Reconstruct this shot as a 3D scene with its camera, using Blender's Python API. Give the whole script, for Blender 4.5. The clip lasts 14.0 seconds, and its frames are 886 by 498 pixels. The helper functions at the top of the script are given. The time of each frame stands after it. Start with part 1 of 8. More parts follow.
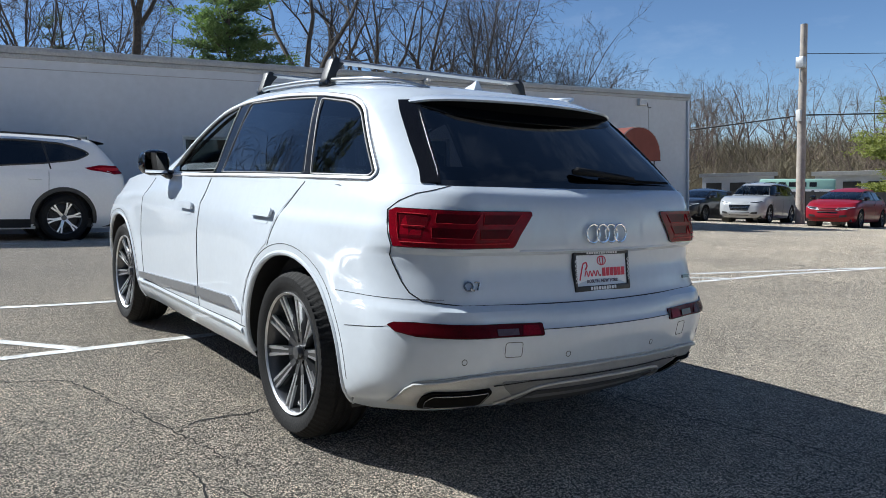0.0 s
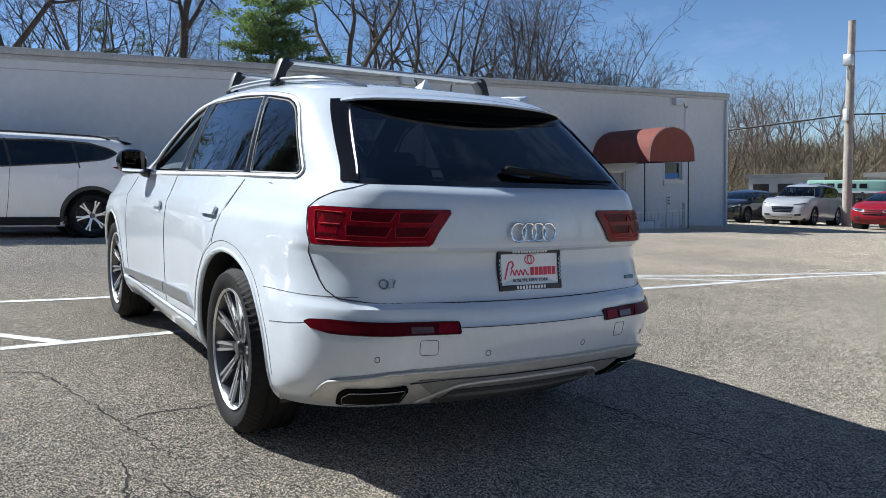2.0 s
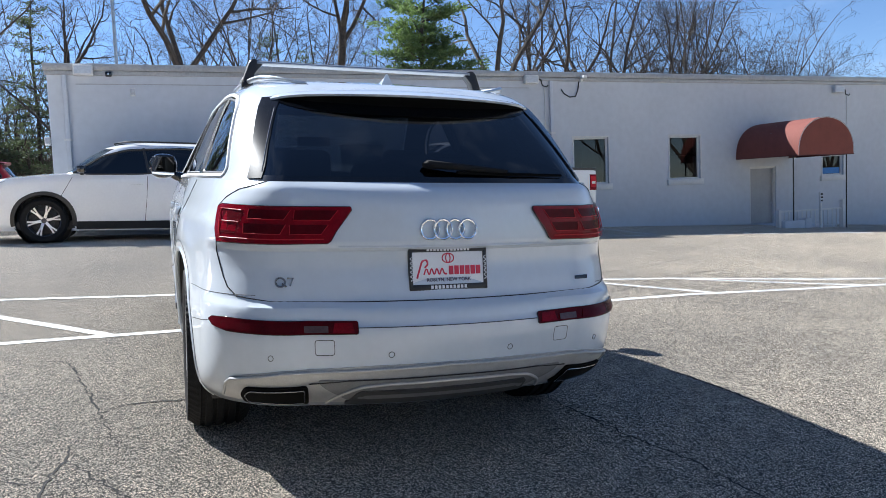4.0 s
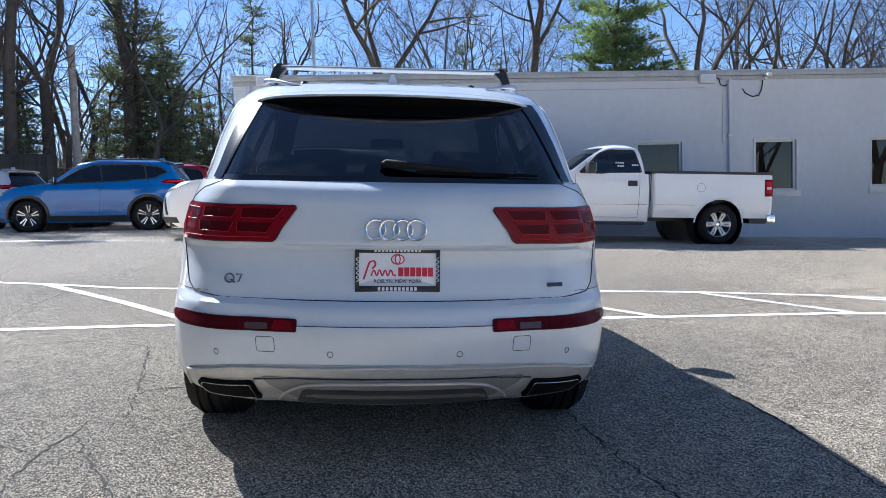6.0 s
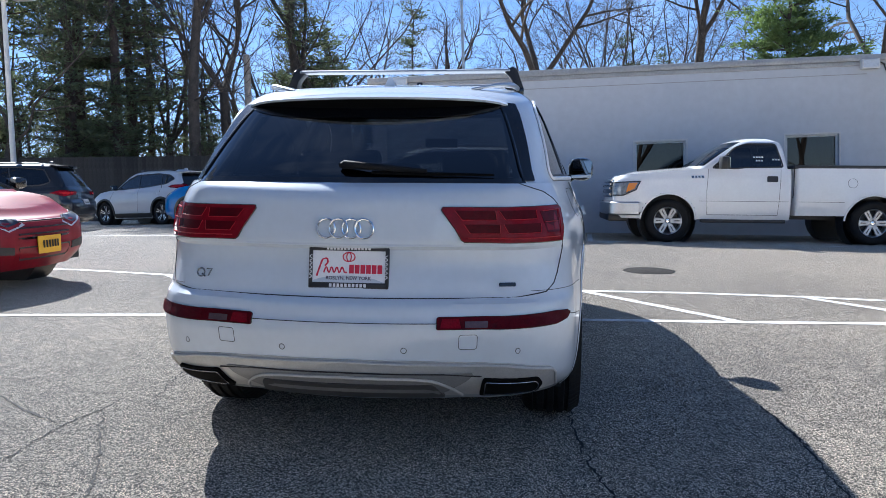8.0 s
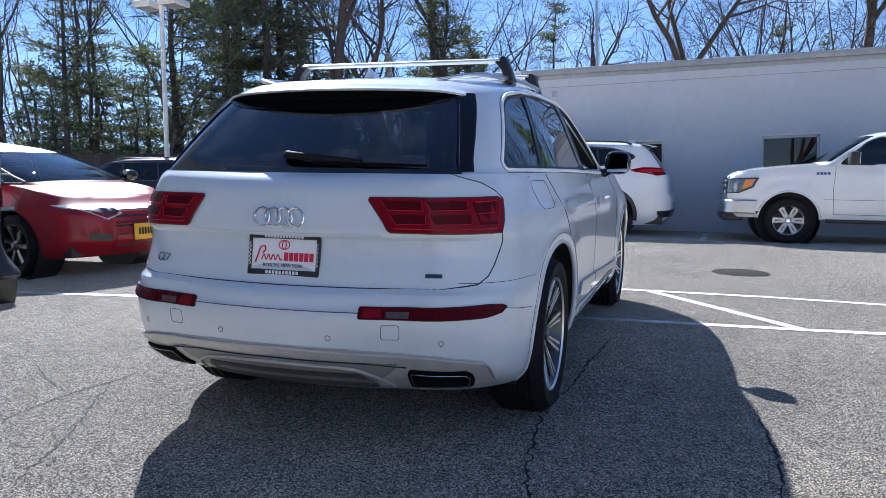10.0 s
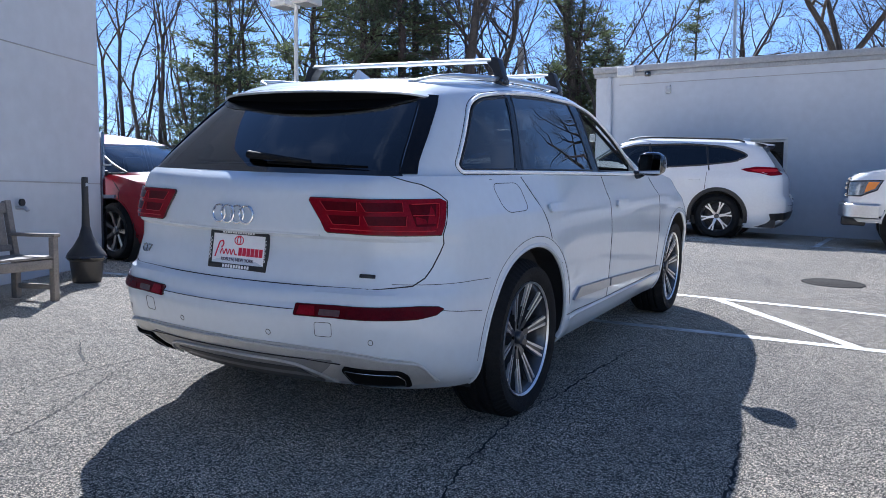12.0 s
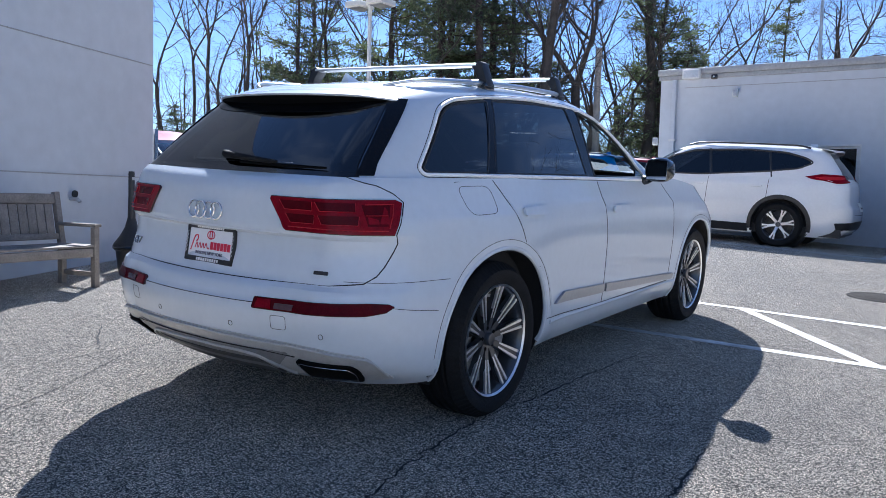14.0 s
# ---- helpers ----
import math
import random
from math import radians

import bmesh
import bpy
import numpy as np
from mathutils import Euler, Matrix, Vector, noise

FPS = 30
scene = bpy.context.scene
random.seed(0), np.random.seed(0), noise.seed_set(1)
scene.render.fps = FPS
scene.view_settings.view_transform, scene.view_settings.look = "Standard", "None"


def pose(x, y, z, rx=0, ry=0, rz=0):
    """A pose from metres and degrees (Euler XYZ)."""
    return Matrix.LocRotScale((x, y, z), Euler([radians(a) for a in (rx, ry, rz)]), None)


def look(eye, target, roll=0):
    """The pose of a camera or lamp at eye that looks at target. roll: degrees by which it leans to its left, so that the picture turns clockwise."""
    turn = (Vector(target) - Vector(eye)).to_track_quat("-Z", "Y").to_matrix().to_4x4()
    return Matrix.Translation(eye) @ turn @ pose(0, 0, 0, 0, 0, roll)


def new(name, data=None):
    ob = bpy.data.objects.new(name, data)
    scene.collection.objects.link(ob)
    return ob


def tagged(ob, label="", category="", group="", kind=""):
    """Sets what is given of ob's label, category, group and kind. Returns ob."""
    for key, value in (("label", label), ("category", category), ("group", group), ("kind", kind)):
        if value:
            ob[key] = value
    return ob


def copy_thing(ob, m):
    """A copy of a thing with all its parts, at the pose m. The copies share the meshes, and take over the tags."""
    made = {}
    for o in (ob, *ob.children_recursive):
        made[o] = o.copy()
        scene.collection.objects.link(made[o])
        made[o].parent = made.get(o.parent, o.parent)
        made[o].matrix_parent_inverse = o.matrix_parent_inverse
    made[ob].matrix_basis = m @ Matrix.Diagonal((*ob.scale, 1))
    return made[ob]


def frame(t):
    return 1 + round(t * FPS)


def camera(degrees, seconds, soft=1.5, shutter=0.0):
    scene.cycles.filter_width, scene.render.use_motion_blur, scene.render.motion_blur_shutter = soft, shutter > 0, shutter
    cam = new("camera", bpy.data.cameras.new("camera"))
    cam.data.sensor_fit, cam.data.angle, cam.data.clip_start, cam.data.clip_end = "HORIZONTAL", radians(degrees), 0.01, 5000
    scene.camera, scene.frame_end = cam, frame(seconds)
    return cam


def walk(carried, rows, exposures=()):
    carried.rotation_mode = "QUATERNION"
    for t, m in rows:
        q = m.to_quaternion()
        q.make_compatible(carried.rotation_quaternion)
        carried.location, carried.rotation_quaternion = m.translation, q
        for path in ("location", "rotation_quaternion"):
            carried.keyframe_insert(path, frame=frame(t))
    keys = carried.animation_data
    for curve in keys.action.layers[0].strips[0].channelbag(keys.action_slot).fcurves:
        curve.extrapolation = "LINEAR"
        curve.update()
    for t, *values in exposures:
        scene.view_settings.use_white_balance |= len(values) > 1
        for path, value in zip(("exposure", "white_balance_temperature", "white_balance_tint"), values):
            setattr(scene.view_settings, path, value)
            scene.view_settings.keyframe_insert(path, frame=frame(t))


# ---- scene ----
cam = camera(59.0, 14.0, soft=0.8)
# the car and the near ground lean by this slope; plumb things stand on z
SLOPE = pose(0, 0, 0, 2.4, 2.4, 0)
PATH = [
    (0, (-2.37, -3.192, 1.213), (-1.219, -1.569, 1.016), 1.9),
    (0.5, (-2.382, -3.197, 1.209), (-1.234, -1.571, 1.015), 2.1),
    (1, (-2.354, -3.216, 1.216), (-1.223, -1.579, 1.019), 2.2),
    (1.5, (-2.175, -3.348, 1.218), (-1.073, -1.691, 1.021), 2.2),
    (2, (-1.966, -3.468, 1.221), (-0.915, -1.778, 1.021), 2.0),
    (2.2, (-1.884, -3.5, 1.215), (-0.858, -1.795, 1.016), 1.9),
    (4.3, (-0.873, -3.824, 1.213), (-0.276, -1.927, 1.007), 0.7),
    (4.5, (-0.77, -3.844, 1.209), (-0.224, -1.931, 1.003), 0.7),
    (5, (-0.525, -3.897, 1.216), (-0.109, -1.952, 1.011), 0.6),
    (5.5, (-0.292, -3.893, 1.203), (-0.003, -1.924, 1.002), 0.7),
    (6, (-0.075, -3.903, 1.209), (0.096, -1.92, 1.009), 0.9),
    (6.5, (0.152, -3.952, 1.223), (0.215, -1.964, 1.021), 0.9),
    (7, (0.343, -3.938, 1.214), (0.297, -1.949, 1.008), 0.8),
    (7.5, (0.53, -3.931, 1.217), (0.377, -1.947, 1.011), 0.6),
    (8, (0.763, -3.929, 1.229), (0.507, -1.957, 1.017), 0.3),
    (10.3, (1.711, -3.671, 1.212), (1.027, -1.805, 0.985), 0.6),
    (10.5, (1.789, -3.637, 1.23), (1.067, -1.786, 1.0), 0.7),
    (11, (1.993, -3.574, 1.252), (1.187, -1.759, 1.012), 0.9),
    (11.5, (2.176, -3.516, 1.262), (1.292, -1.738, 1.019), 1.0),
    (12, (2.331, -3.418, 1.257), (1.377, -1.677, 1.012), 1.2),
    (12.5, (2.501, -3.357, 1.275), (1.484, -1.653, 1.025), 1.7),
    (13, (2.682, -3.278, 1.291), (1.614, -1.606, 1.04), 2.0),
    (13.5, (2.78, -3.226, 1.293), (1.675, -1.579, 1.04), 2.2),
    (14, (2.81, -3.21, 1.285), (1.682, -1.578, 1.034), 2.2),
]
walk(cam, [(t, SLOPE @ look(eye, target, roll)) for t, eye, target, roll in PATH],
     exposures=[(0, 0.75, 5590, 8), (2.2, 0.90, 5590, 8.5), (4.3, 1.29, 5550, 10.5), (8.2, 1.38, 5420, 12), (11, 1.38, 5320, 13.5), (14, 1.43, 5300, 14)])

# ---- light ----
SUN_DIR = Vector((-0.60, 0.78, 0.86)).normalized()
world = bpy.data.worlds.new("sky")
scene.world = world
world.use_nodes = True
wn, wl = world.node_tree.nodes, world.node_tree.links
sky = wn.new("ShaderNodeTexSky")
sky.sky_type = "NISHITA"
sky.sun_disc = False
sky.sun_elevation = math.asin(SUN_DIR.z)
sky.sun_rotation = math.atan2(SUN_DIR.x, SUN_DIR.y)
sky.air_density, sky.dust_density, sky.ozone_density, sky.altitude = 0.74, 0.02, 1.9, 400
# thin high cloud
tc, mp, cn, cr, mx = (wn.new("ShaderNodeTexCoord"), wn.new("ShaderNodeMapping"), wn.new("ShaderNodeTexNoise"),
                      wn.new("ShaderNodeValToRGB"), wn.new("ShaderNodeMix"))
mx.data_type = "RGBA"
mp.inputs["Scale"].default_value = (1.6, 1.6, 4.5)
cn.inputs["Scale"].default_value, cn.inputs["Detail"].default_value, cn.inputs["Roughness"].default_value = 1.7, 8, 0.62
cr.color_ramp.elements[0].position, cr.color_ramp.elements[1].position = 0.52, 0.86
cr.color_ramp.elements[1].color = (0.42, 0.42, 0.42, 1)
wl.new(tc.outputs["Generated"], mp.inputs["Vector"])
wl.new(mp.outputs["Vector"], cn.inputs["Vector"])
wl.new(cn.outputs["Fac"], cr.inputs["Fac"])
wl.new(cr.outputs["Color"], mx.inputs["Factor"])
wl.new(sky.outputs["Color"], mx.inputs["A"])
mx.inputs["B"].default_value = (7.6, 8.2, 9.0, 1)
wl.new(mx.outputs["Result"], wn["Background"].inputs["Color"])
wn["Background"].inputs["Strength"].default_value = 0.058
sun = new("sun", bpy.data.lights.new("sun", "SUN"))
sun.data.energy, sun.data.angle, sun.data.color = 5.0, radians(0.53), (1.0, 0.925, 0.80)
sun.matrix_world = look(SUN_DIR * 60, (0, 0, 0))

# ---- helpers of this scene ----
rnd = random.Random(7)


def part(name, bm, material, parent=None, label="", smooth=True):
    """Links a bmesh as one mesh object under a thing or a part."""
    me = bpy.data.meshes.new(name)
    if smooth:
        for f in bm.faces:
            f.smooth = True
    bm.to_mesh(me)
    bm.free()
    for m in (material if isinstance(material, (list, tuple)) else [material]):
        me.materials.append(m)
    ob = new(name, me)
    ob.parent = parent
    if smooth:
        me.set_sharp_from_angle(angle=radians(38))
    if label:
        tagged(ob, label)
    return ob


def mesh_part(name, verts, faces, material, parent=None, label="", smooth=True, sharp=38):
    me = bpy.data.meshes.new(name)
    me.from_pydata([tuple(v) for v in verts], [], faces)
    me.materials.append(material)
    if smooth:
        me.shade_smooth()
        me.set_sharp_from_angle(angle=radians(sharp))
    ob = new(name, me)
    ob.parent = parent
    if label:
        tagged(ob, label)
    return ob


def thing(name, m, label, category, group="", kind=""):
    ob = new(name)
    ob.empty_display_size = 0.2
    ob.matrix_world = m
    return tagged(ob, label, category, group, kind)


def box(bm, x0, x1, y0, y1, z0, z1, m=None, bevel=0.0):
    r = bmesh.ops.create_cube(bm, size=1)
    vs = r["verts"]
    bmesh.ops.scale(bm, vec=(x1 - x0, y1 - y0, z1 - z0), verts=vs)
    bmesh.ops.translate(bm, vec=((x0 + x1) / 2, (y0 + y1) / 2, (z0 + z1) / 2), verts=vs)
    if bevel:
        es = list({e for v in vs for e in v.link_edges})
        r = bmesh.ops.bevel(bm, geom=es, offset=bevel, segments=2, affect="EDGES", profile=0.5)
        vs = list({v for f in r["faces"] for v in f.verts} | {v for v in vs if v.is_valid})
    if m is not None:
        bmesh.ops.transform(bm, matrix=m, verts=vs)
    return vs


def boxed(x0, x1, y0, y1, z0, z1, m=None, bevel=0.0):
    bm = bmesh.new()
    box(bm, x0, x1, y0, y1, z0, z1, m, bevel)
    return bm


def tube_data(points, radius, sides=8, closed=False, cap=True):
    """Vertices and faces of a tube along points; radius a number or a list."""
    pts = [Vector(p) for p in points]
    n = len(pts)
    rad = radius if isinstance(radius, (list, tuple)) else [radius] * n
    V, F = [], []
    ref = None
    for i, p in enumerate(pts):
        a = pts[(i - 1) % n] if closed or i else p
        b = pts[(i + 1) % n] if closed or i < n - 1 else p
        d = (b - a).normalized() if (b - a).length > 1e-9 else Vector((0, 0, 1))
        if ref is None:
            ref = d.orthogonal().normalized()
        ref = (ref - d * ref.dot(d))
        ref = ref.normalized() if ref.length > 1e-6 else d.orthogonal().normalized()
        o = d.cross(ref)
        for k in range(sides):
            t = 2 * math.pi * k / sides
            V.append(p + (ref * math.cos(t) + o * math.sin(t)) * rad[i])
    for i in range(n if closed else n - 1):
        j = (i + 1) % n
        for k in range(sides):
            l = (k + 1) % sides
            F.append((i * sides + k, i * sides + l, j * sides + l, j * sides + k))
    if cap and not closed:
        F.append(tuple(reversed(range(sides))))
        F.append(tuple(range((n - 1) * sides, n * sides)))
    return V, F


def tube(name, points, radius, material, parent=None, label="", sides=8, closed=False):
    V, F = tube_data(points, radius, sides, closed)
    return mesh_part(name, V, F, material, parent, label)


def lathe_data(profile, seg=48, axis="X"):
    """Revolves (radius, along) pairs about the axis."""
    V, F = [], []
    n = len(profile)
    for k in range(seg):
        a = 2 * math.pi * k / seg
        c, s = math.cos(a), math.sin(a)
        for r, h in profile:
            V.append((h, r * c, r * s) if axis == "X" else (r * c, r * s, h))
    for k in range(seg):
        l = (k + 1) % seg
        for i in range(n - 1):
            F.append((k * n + i, l * n + i, l * n + i + 1, k * n + i + 1))
    return V, F


def curve_of(table):
    """A smooth monotone interpolation through (at, value) pairs."""
    xs = np.array([a for a, _ in table], float)
    ys = np.array([b for _, b in table], float)
    h = np.diff(xs)
    d = np.diff(ys) / h
    m = np.zeros(len(xs))
    m[0], m[-1] = d[0], d[-1]
    for i in range(1, len(xs) - 1):
        m[i] = 0 if d[i - 1] * d[i] <= 0 else 2 * d[i - 1] * d[i] / (d[i - 1] + d[i])

    def f(x):
        x = min(max(x, xs[0]), xs[-1])
        i = min(int(np.searchsorted(xs, x, "right")) - 1, len(xs) - 2)
        t = (x - xs[i]) / h[i]
        return ((1 + 2 * t) * (1 - t) ** 2 * ys[i] + t * (1 - t) ** 2 * h[i] * m[i]
                + t * t * (3 - 2 * t) * ys[i + 1] + t * t * (t - 1) * h[i] * m[i + 1])
    return f


def outset(loop, d):
    """A closed clockwise or counter-clockwise outline moved outwards by d."""
    pts = loop[:-1]
    m = len(pts)
    turn = sum(pts[i][0] * pts[(i + 1) % m][1] - pts[(i + 1) % m][0] * pts[i][1] for i in range(m))
    sg = 1 if turn > 0 else -1
    out = []
    for i in range(m):
        a, b = pts[i - 1], pts[(i + 1) % m]
        e = Vector((b[0] - a[0], b[1] - a[1])).normalized()
        out.append((pts[i][0] + sg * e.y * d, pts[i][1] - sg * e.x * d))
    return out + [out[0]]


def rounded(poly, r, n=5):
    """A polygon with rounded corners; r a number or one for each corner."""
    out = []
    m = len(poly)
    for i in range(m):
        p = Vector(poly[i])
        a, b = Vector(poly[i - 1]) - p, Vector(poly[(i + 1) % m]) - p
        q = min(r[i] if isinstance(r, (list, tuple)) else r, a.length * 0.45, b.length * 0.45)
        if q < 1e-5:
            out.append(tuple(p))
            continue
        p0, p1 = p + a.normalized() * q, p + b.normalized() * q
        for k in range(n + 1):
            t = k / n
            out.append(tuple(p0 * (1 - t) ** 2 + p * 2 * t * (1 - t) + p1 * t * t))
    return out


def inside(poly, x, y):
    hit = False
    j = len(poly) - 1
    for i in range(len(poly)):
        (xi, yi), (xj, yj) = poly[i], poly[j]
        if (yi > y) != (yj > y) and x < (xj - xi) * (y - yi) / (yj - yi) + xi:
            hit = not hit
        j = i
    return hit


# ---- materials ----
def material(name, color, rough=0.5, metal=0.0, vary=0.0, scale=8.0, bump=0.0, bump_scale=60.0, coat=0.0, spec=0.5, tint=None, each=0.0, coords="Object"):
    """A principled material with two scales of variation and fine relief. each: brightness that differs from object to object."""
    m = bpy.data.materials.new(name)
    m.use_nodes = True
    n, l = m.node_tree.nodes, m.node_tree.links
    b = n["Principled BSDF"]
    b.inputs["Base Color"].default_value = (*color, 1)
    b.inputs["Roughness"].default_value, b.inputs["Metallic"].default_value = rough, metal
    b.inputs["Coat Weight"].default_value, b.inputs["Coat Roughness"].default_value = coat, 0.03
    b.inputs["Specular IOR Level"].default_value = spec
    t = n.new("ShaderNodeTexCoord")
    if vary or each:
        a, c = n.new("ShaderNodeTexNoise"), n.new("ShaderNodeTexNoise")
        a.inputs["Scale"].default_value, a.inputs["Detail"].default_value = scale, 5
        c.inputs["Scale"].default_value, c.inputs["Detail"].default_value = scale * 9, 3
        add = n.new("ShaderNodeMath")
        add.operation = "ADD"
        l.new(t.outputs[coords], a.inputs["Vector"])
        l.new(t.outputs[coords], c.inputs["Vector"])
        l.new(a.outputs["Fac"], add.inputs[0])
        l.new(c.outputs["Fac"], add.inputs[1])
        last = add.outputs[0]
        if each:
            o, mul, ad2 = n.new("ShaderNodeObjectInfo"), n.new("ShaderNodeMath"), n.new("ShaderNodeMath")
            mul.operation, ad2.operation = "MULTIPLY_ADD", "ADD"
            mul.inputs[1].default_value, mul.inputs[2].default_value = each, -each / 2
            l.new(o.outputs["Random"], mul.inputs[0])
            l.new(mul.outputs[0], ad2.inputs[0])
            l.new(last, ad2.inputs[1])
            last = ad2.outputs[0]
        ramp = n.new("ShaderNodeValToRGB")
        lo = [max(0, v * (1 - vary)) for v in color]
        hi = [min(1, v * (1 + vary)) for v in (tint or color)]
        ramp.color_ramp.elements[0].position, ramp.color_ramp.elements[1].position = 0.35, 0.65
        half = n.new("ShaderNodeMath")
        half.operation = "MULTIPLY"
        half.inputs[1].default_value = 0.5
        l.new(last, half.inputs[0])
        ramp.color_ramp.elements[0].color, ramp.color_ramp.elements[1].color = (*lo, 1), (*hi, 1)
        l.new(half.outputs[0], ramp.inputs["Fac"])
        l.new(ramp.outputs["Color"], b.inputs["Base Color"])
    if bump:
        a, bp = n.new("ShaderNodeTexNoise"), n.new("ShaderNodeBump")
        a.inputs["Scale"].default_value, a.inputs["Detail"].default_value = bump_scale, 4
        bp.inputs["Strength"].default_value, bp.inputs["Distance"].default_value = bump, 0.01
        l.new(t.outputs[coords], a.inputs["Vector"])
        l.new(a.outputs["Fac"], bp.inputs["Height"])
        l.new(bp.outputs["Normal"], b.inputs["Normal"])
    return m


def glass_material(name, tint, gloss=1.0, rough=0.0, base=0.042):
    """Tinted pane: clear to light, with a mirror's gloss by Fresnel."""
    m = bpy.data.materials.new(name)
    m.use_nodes = True
    n, l = m.node_tree.nodes, m.node_tree.links
    n.remove(n["Principled BSDF"])
    tr, gl, mix, lw = (n.new("ShaderNodeBsdfTransparent"), n.new("ShaderNodeBsdfGlossy"), n.new("ShaderNodeMixShader"), n.new("ShaderNodeLayerWeight"))
    po, fr = n.new("ShaderNodeMath"), n.new("ShaderNodeMath")
    tr.inputs["Color"].default_value = (*tint, 1)
    gl.inputs["Roughness"].default_value = rough
    gl.inputs["Color"].default_value = (gloss, gloss, gloss, 1)
    lw.inputs["Blend"].default_value = 0.5
    po.operation, fr.operation = "POWER", "MULTIPLY_ADD"
    po.inputs[1].default_value, fr.inputs[1].default_value, fr.inputs[2].default_value = 4.5, 0.90, base
    l.new(lw.outputs["Facing"], po.inputs[0])
    l.new(po.outputs[0], fr.inputs[0])
    l.new(fr.outputs[0], mix.inputs["Fac"])
    l.new(tr.outputs[0], mix.inputs[1])
    l.new(gl.outputs[0], mix.inputs[2])
    l.new(mix.outputs[0], n["Material Output"].inputs["Surface"])
    return m


def paint(name, color, flake=0.03, rough=0.28):
    return material(name, color, rough=rough, vary=flake, scale=3.0, coat=1.0, spec=0.2, bump=0.012, bump_scale=900)


M_WHITE = paint("white_car_paint", (0.615, 0.665, 0.720))
M_BLACK_PLASTIC = material("black_plastic", (0.018, 0.018, 0.019), rough=0.45, vary=0.25, scale=20, bump=0.1, bump_scale=400)
M_GLOSS_BLACK = material("gloss_black", (0.006, 0.006, 0.007), rough=0.12, coat=0.6, vary=0.1, scale=5)
M_RUBBER = material("tyre_rubber", (0.009, 0.009, 0.0095), rough=0.75, spec=0.25, vary=0.35, scale=14, bump=0.25, bump_scale=120)
M_GAP = material("dark_gap", (0.02, 0.02, 0.022), rough=0.8)
M_BADGE = material("dark_chrome_badge", (0.30, 0.31, 0.33), rough=0.22, metal=1.0, vary=0.1, scale=30)
M_BLADE = material("satin_grey_blade", (0.33, 0.34, 0.36), rough=0.3, metal=0.7, vary=0.08, scale=30)
M_CHROME = material("chrome", (0.82, 0.83, 0.85), rough=0.08, metal=1.0)
M_RACK = material("rack_aluminium", (0.46, 0.47, 0.48), rough=0.42, metal=0.9, vary=0.1, scale=30)
M_BRIGHT = material("bright_window_trim", (0.90, 0.91, 0.92), rough=0.35, metal=0.0, vary=0.05, scale=30)
M_SATIN = material("satin_aluminium", (0.62, 0.63, 0.64), rough=0.28, metal=1.0, vary=0.08, scale=30)
M_MACHINED = material("machined_alloy", (0.74, 0.75, 0.77), rough=0.36, metal=1.0, vary=0.06, scale=40)
M_ALLOY_DARK = material("anthracite_alloy", (0.07, 0.072, 0.078), rough=0.3, metal=0.6, coat=0.5, vary=0.15, scale=15)
M_SKID = material("silver_skid_paint", (0.50, 0.50, 0.49), rough=0.38, metal=0.35, vary=0.1, scale=20)
M_VALANCE = material("grey_valance", (0.24, 0.24, 0.238), rough=0.42, metal=0.2, vary=0.12, scale=20)
M_DIFFUSER = material("dark_diffuser", (0.06, 0.06, 0.062), rough=0.5, metal=0.1, vary=0.15, scale=20)
M_TRUCK_LENS = material("grey_headlight_lens", (0.20, 0.215, 0.23), rough=0.1, coat=1.0, metal=0.3, vary=0.5, scale=22)
M_BRAKE_DARK = material("unlit_brake_lens", (0.03, 0.002, 0.003), rough=0.5, spec=0.2)
M_PILLAR = material("black_pillar_film", (0.006, 0.006, 0.007), rough=0.16, spec=0.25, vary=0.1, scale=6)
M_VOID = material("dark_hollow", (0.004, 0.004, 0.004), rough=0.9, spec=0.1)
M_CABIN = material("dark_cabin", (0.02, 0.02, 0.022), rough=0.85, vary=0.3, scale=12)
M_SEAT = material("dark_seat_leather", (0.045, 0.043, 0.042), rough=0.5, vary=0.25, scale=20, bump=0.15, bump_scale=200)
M_PRIVACY = glass_material("privacy_glass", (0.05, 0.055, 0.06), 0.95, base=0.075)
M_REARGLASS = glass_material("tailgate_glass", (0.055, 0.06, 0.068), 0.95, base=0.085)
M_CLEAR = glass_material("windscreen_glass", (0.72, 0.78, 0.76))
M_MIRROR = material("mirror_glass", (0.55, 0.57, 0.6), rough=0.01, metal=1.0)
M_RED_LENS = material("red_lens", (0.175, 0.0015, 0.008), rough=0.12, coat=0.0, spec=0.14, vary=0.3, scale=18)
M_RED_DEEP = material("deep_red_lens", (0.068, 0.0010, 0.004), rough=0.25, coat=0.0, spec=0.10, vary=0.3, scale=25)
M_RED_BRIGHT = material("red_light_guide", (0.42, 0.012, 0.02), rough=0.45, spec=0.15, coat=0.0, vary=0.2, scale=30)
M_LAMP_CLEAR = material("lamp_lens", (0.50, 0.53, 0.56), rough=0.08, coat=1.0, vary=0.15, scale=30)
M_REVERSE = material("dim_reversing_lens", (0.085, 0.045, 0.05), rough=0.15, vary=0.2, scale=60)
M_AMBER = material("amber_lens", (0.75, 0.25, 0.03), rough=0.1, coat=1.0)
M_LINE = material("road_marking", (0.44, 0.44, 0.42), rough=0.75, vary=0.35, scale=5, bump=0.3, bump_scale=150, tint=(0.62, 0.62, 0.60))
M_CRACK = material("crack_dirt", (0.022, 0.021, 0.020), rough=0.95, vary=0.3, scale=6)


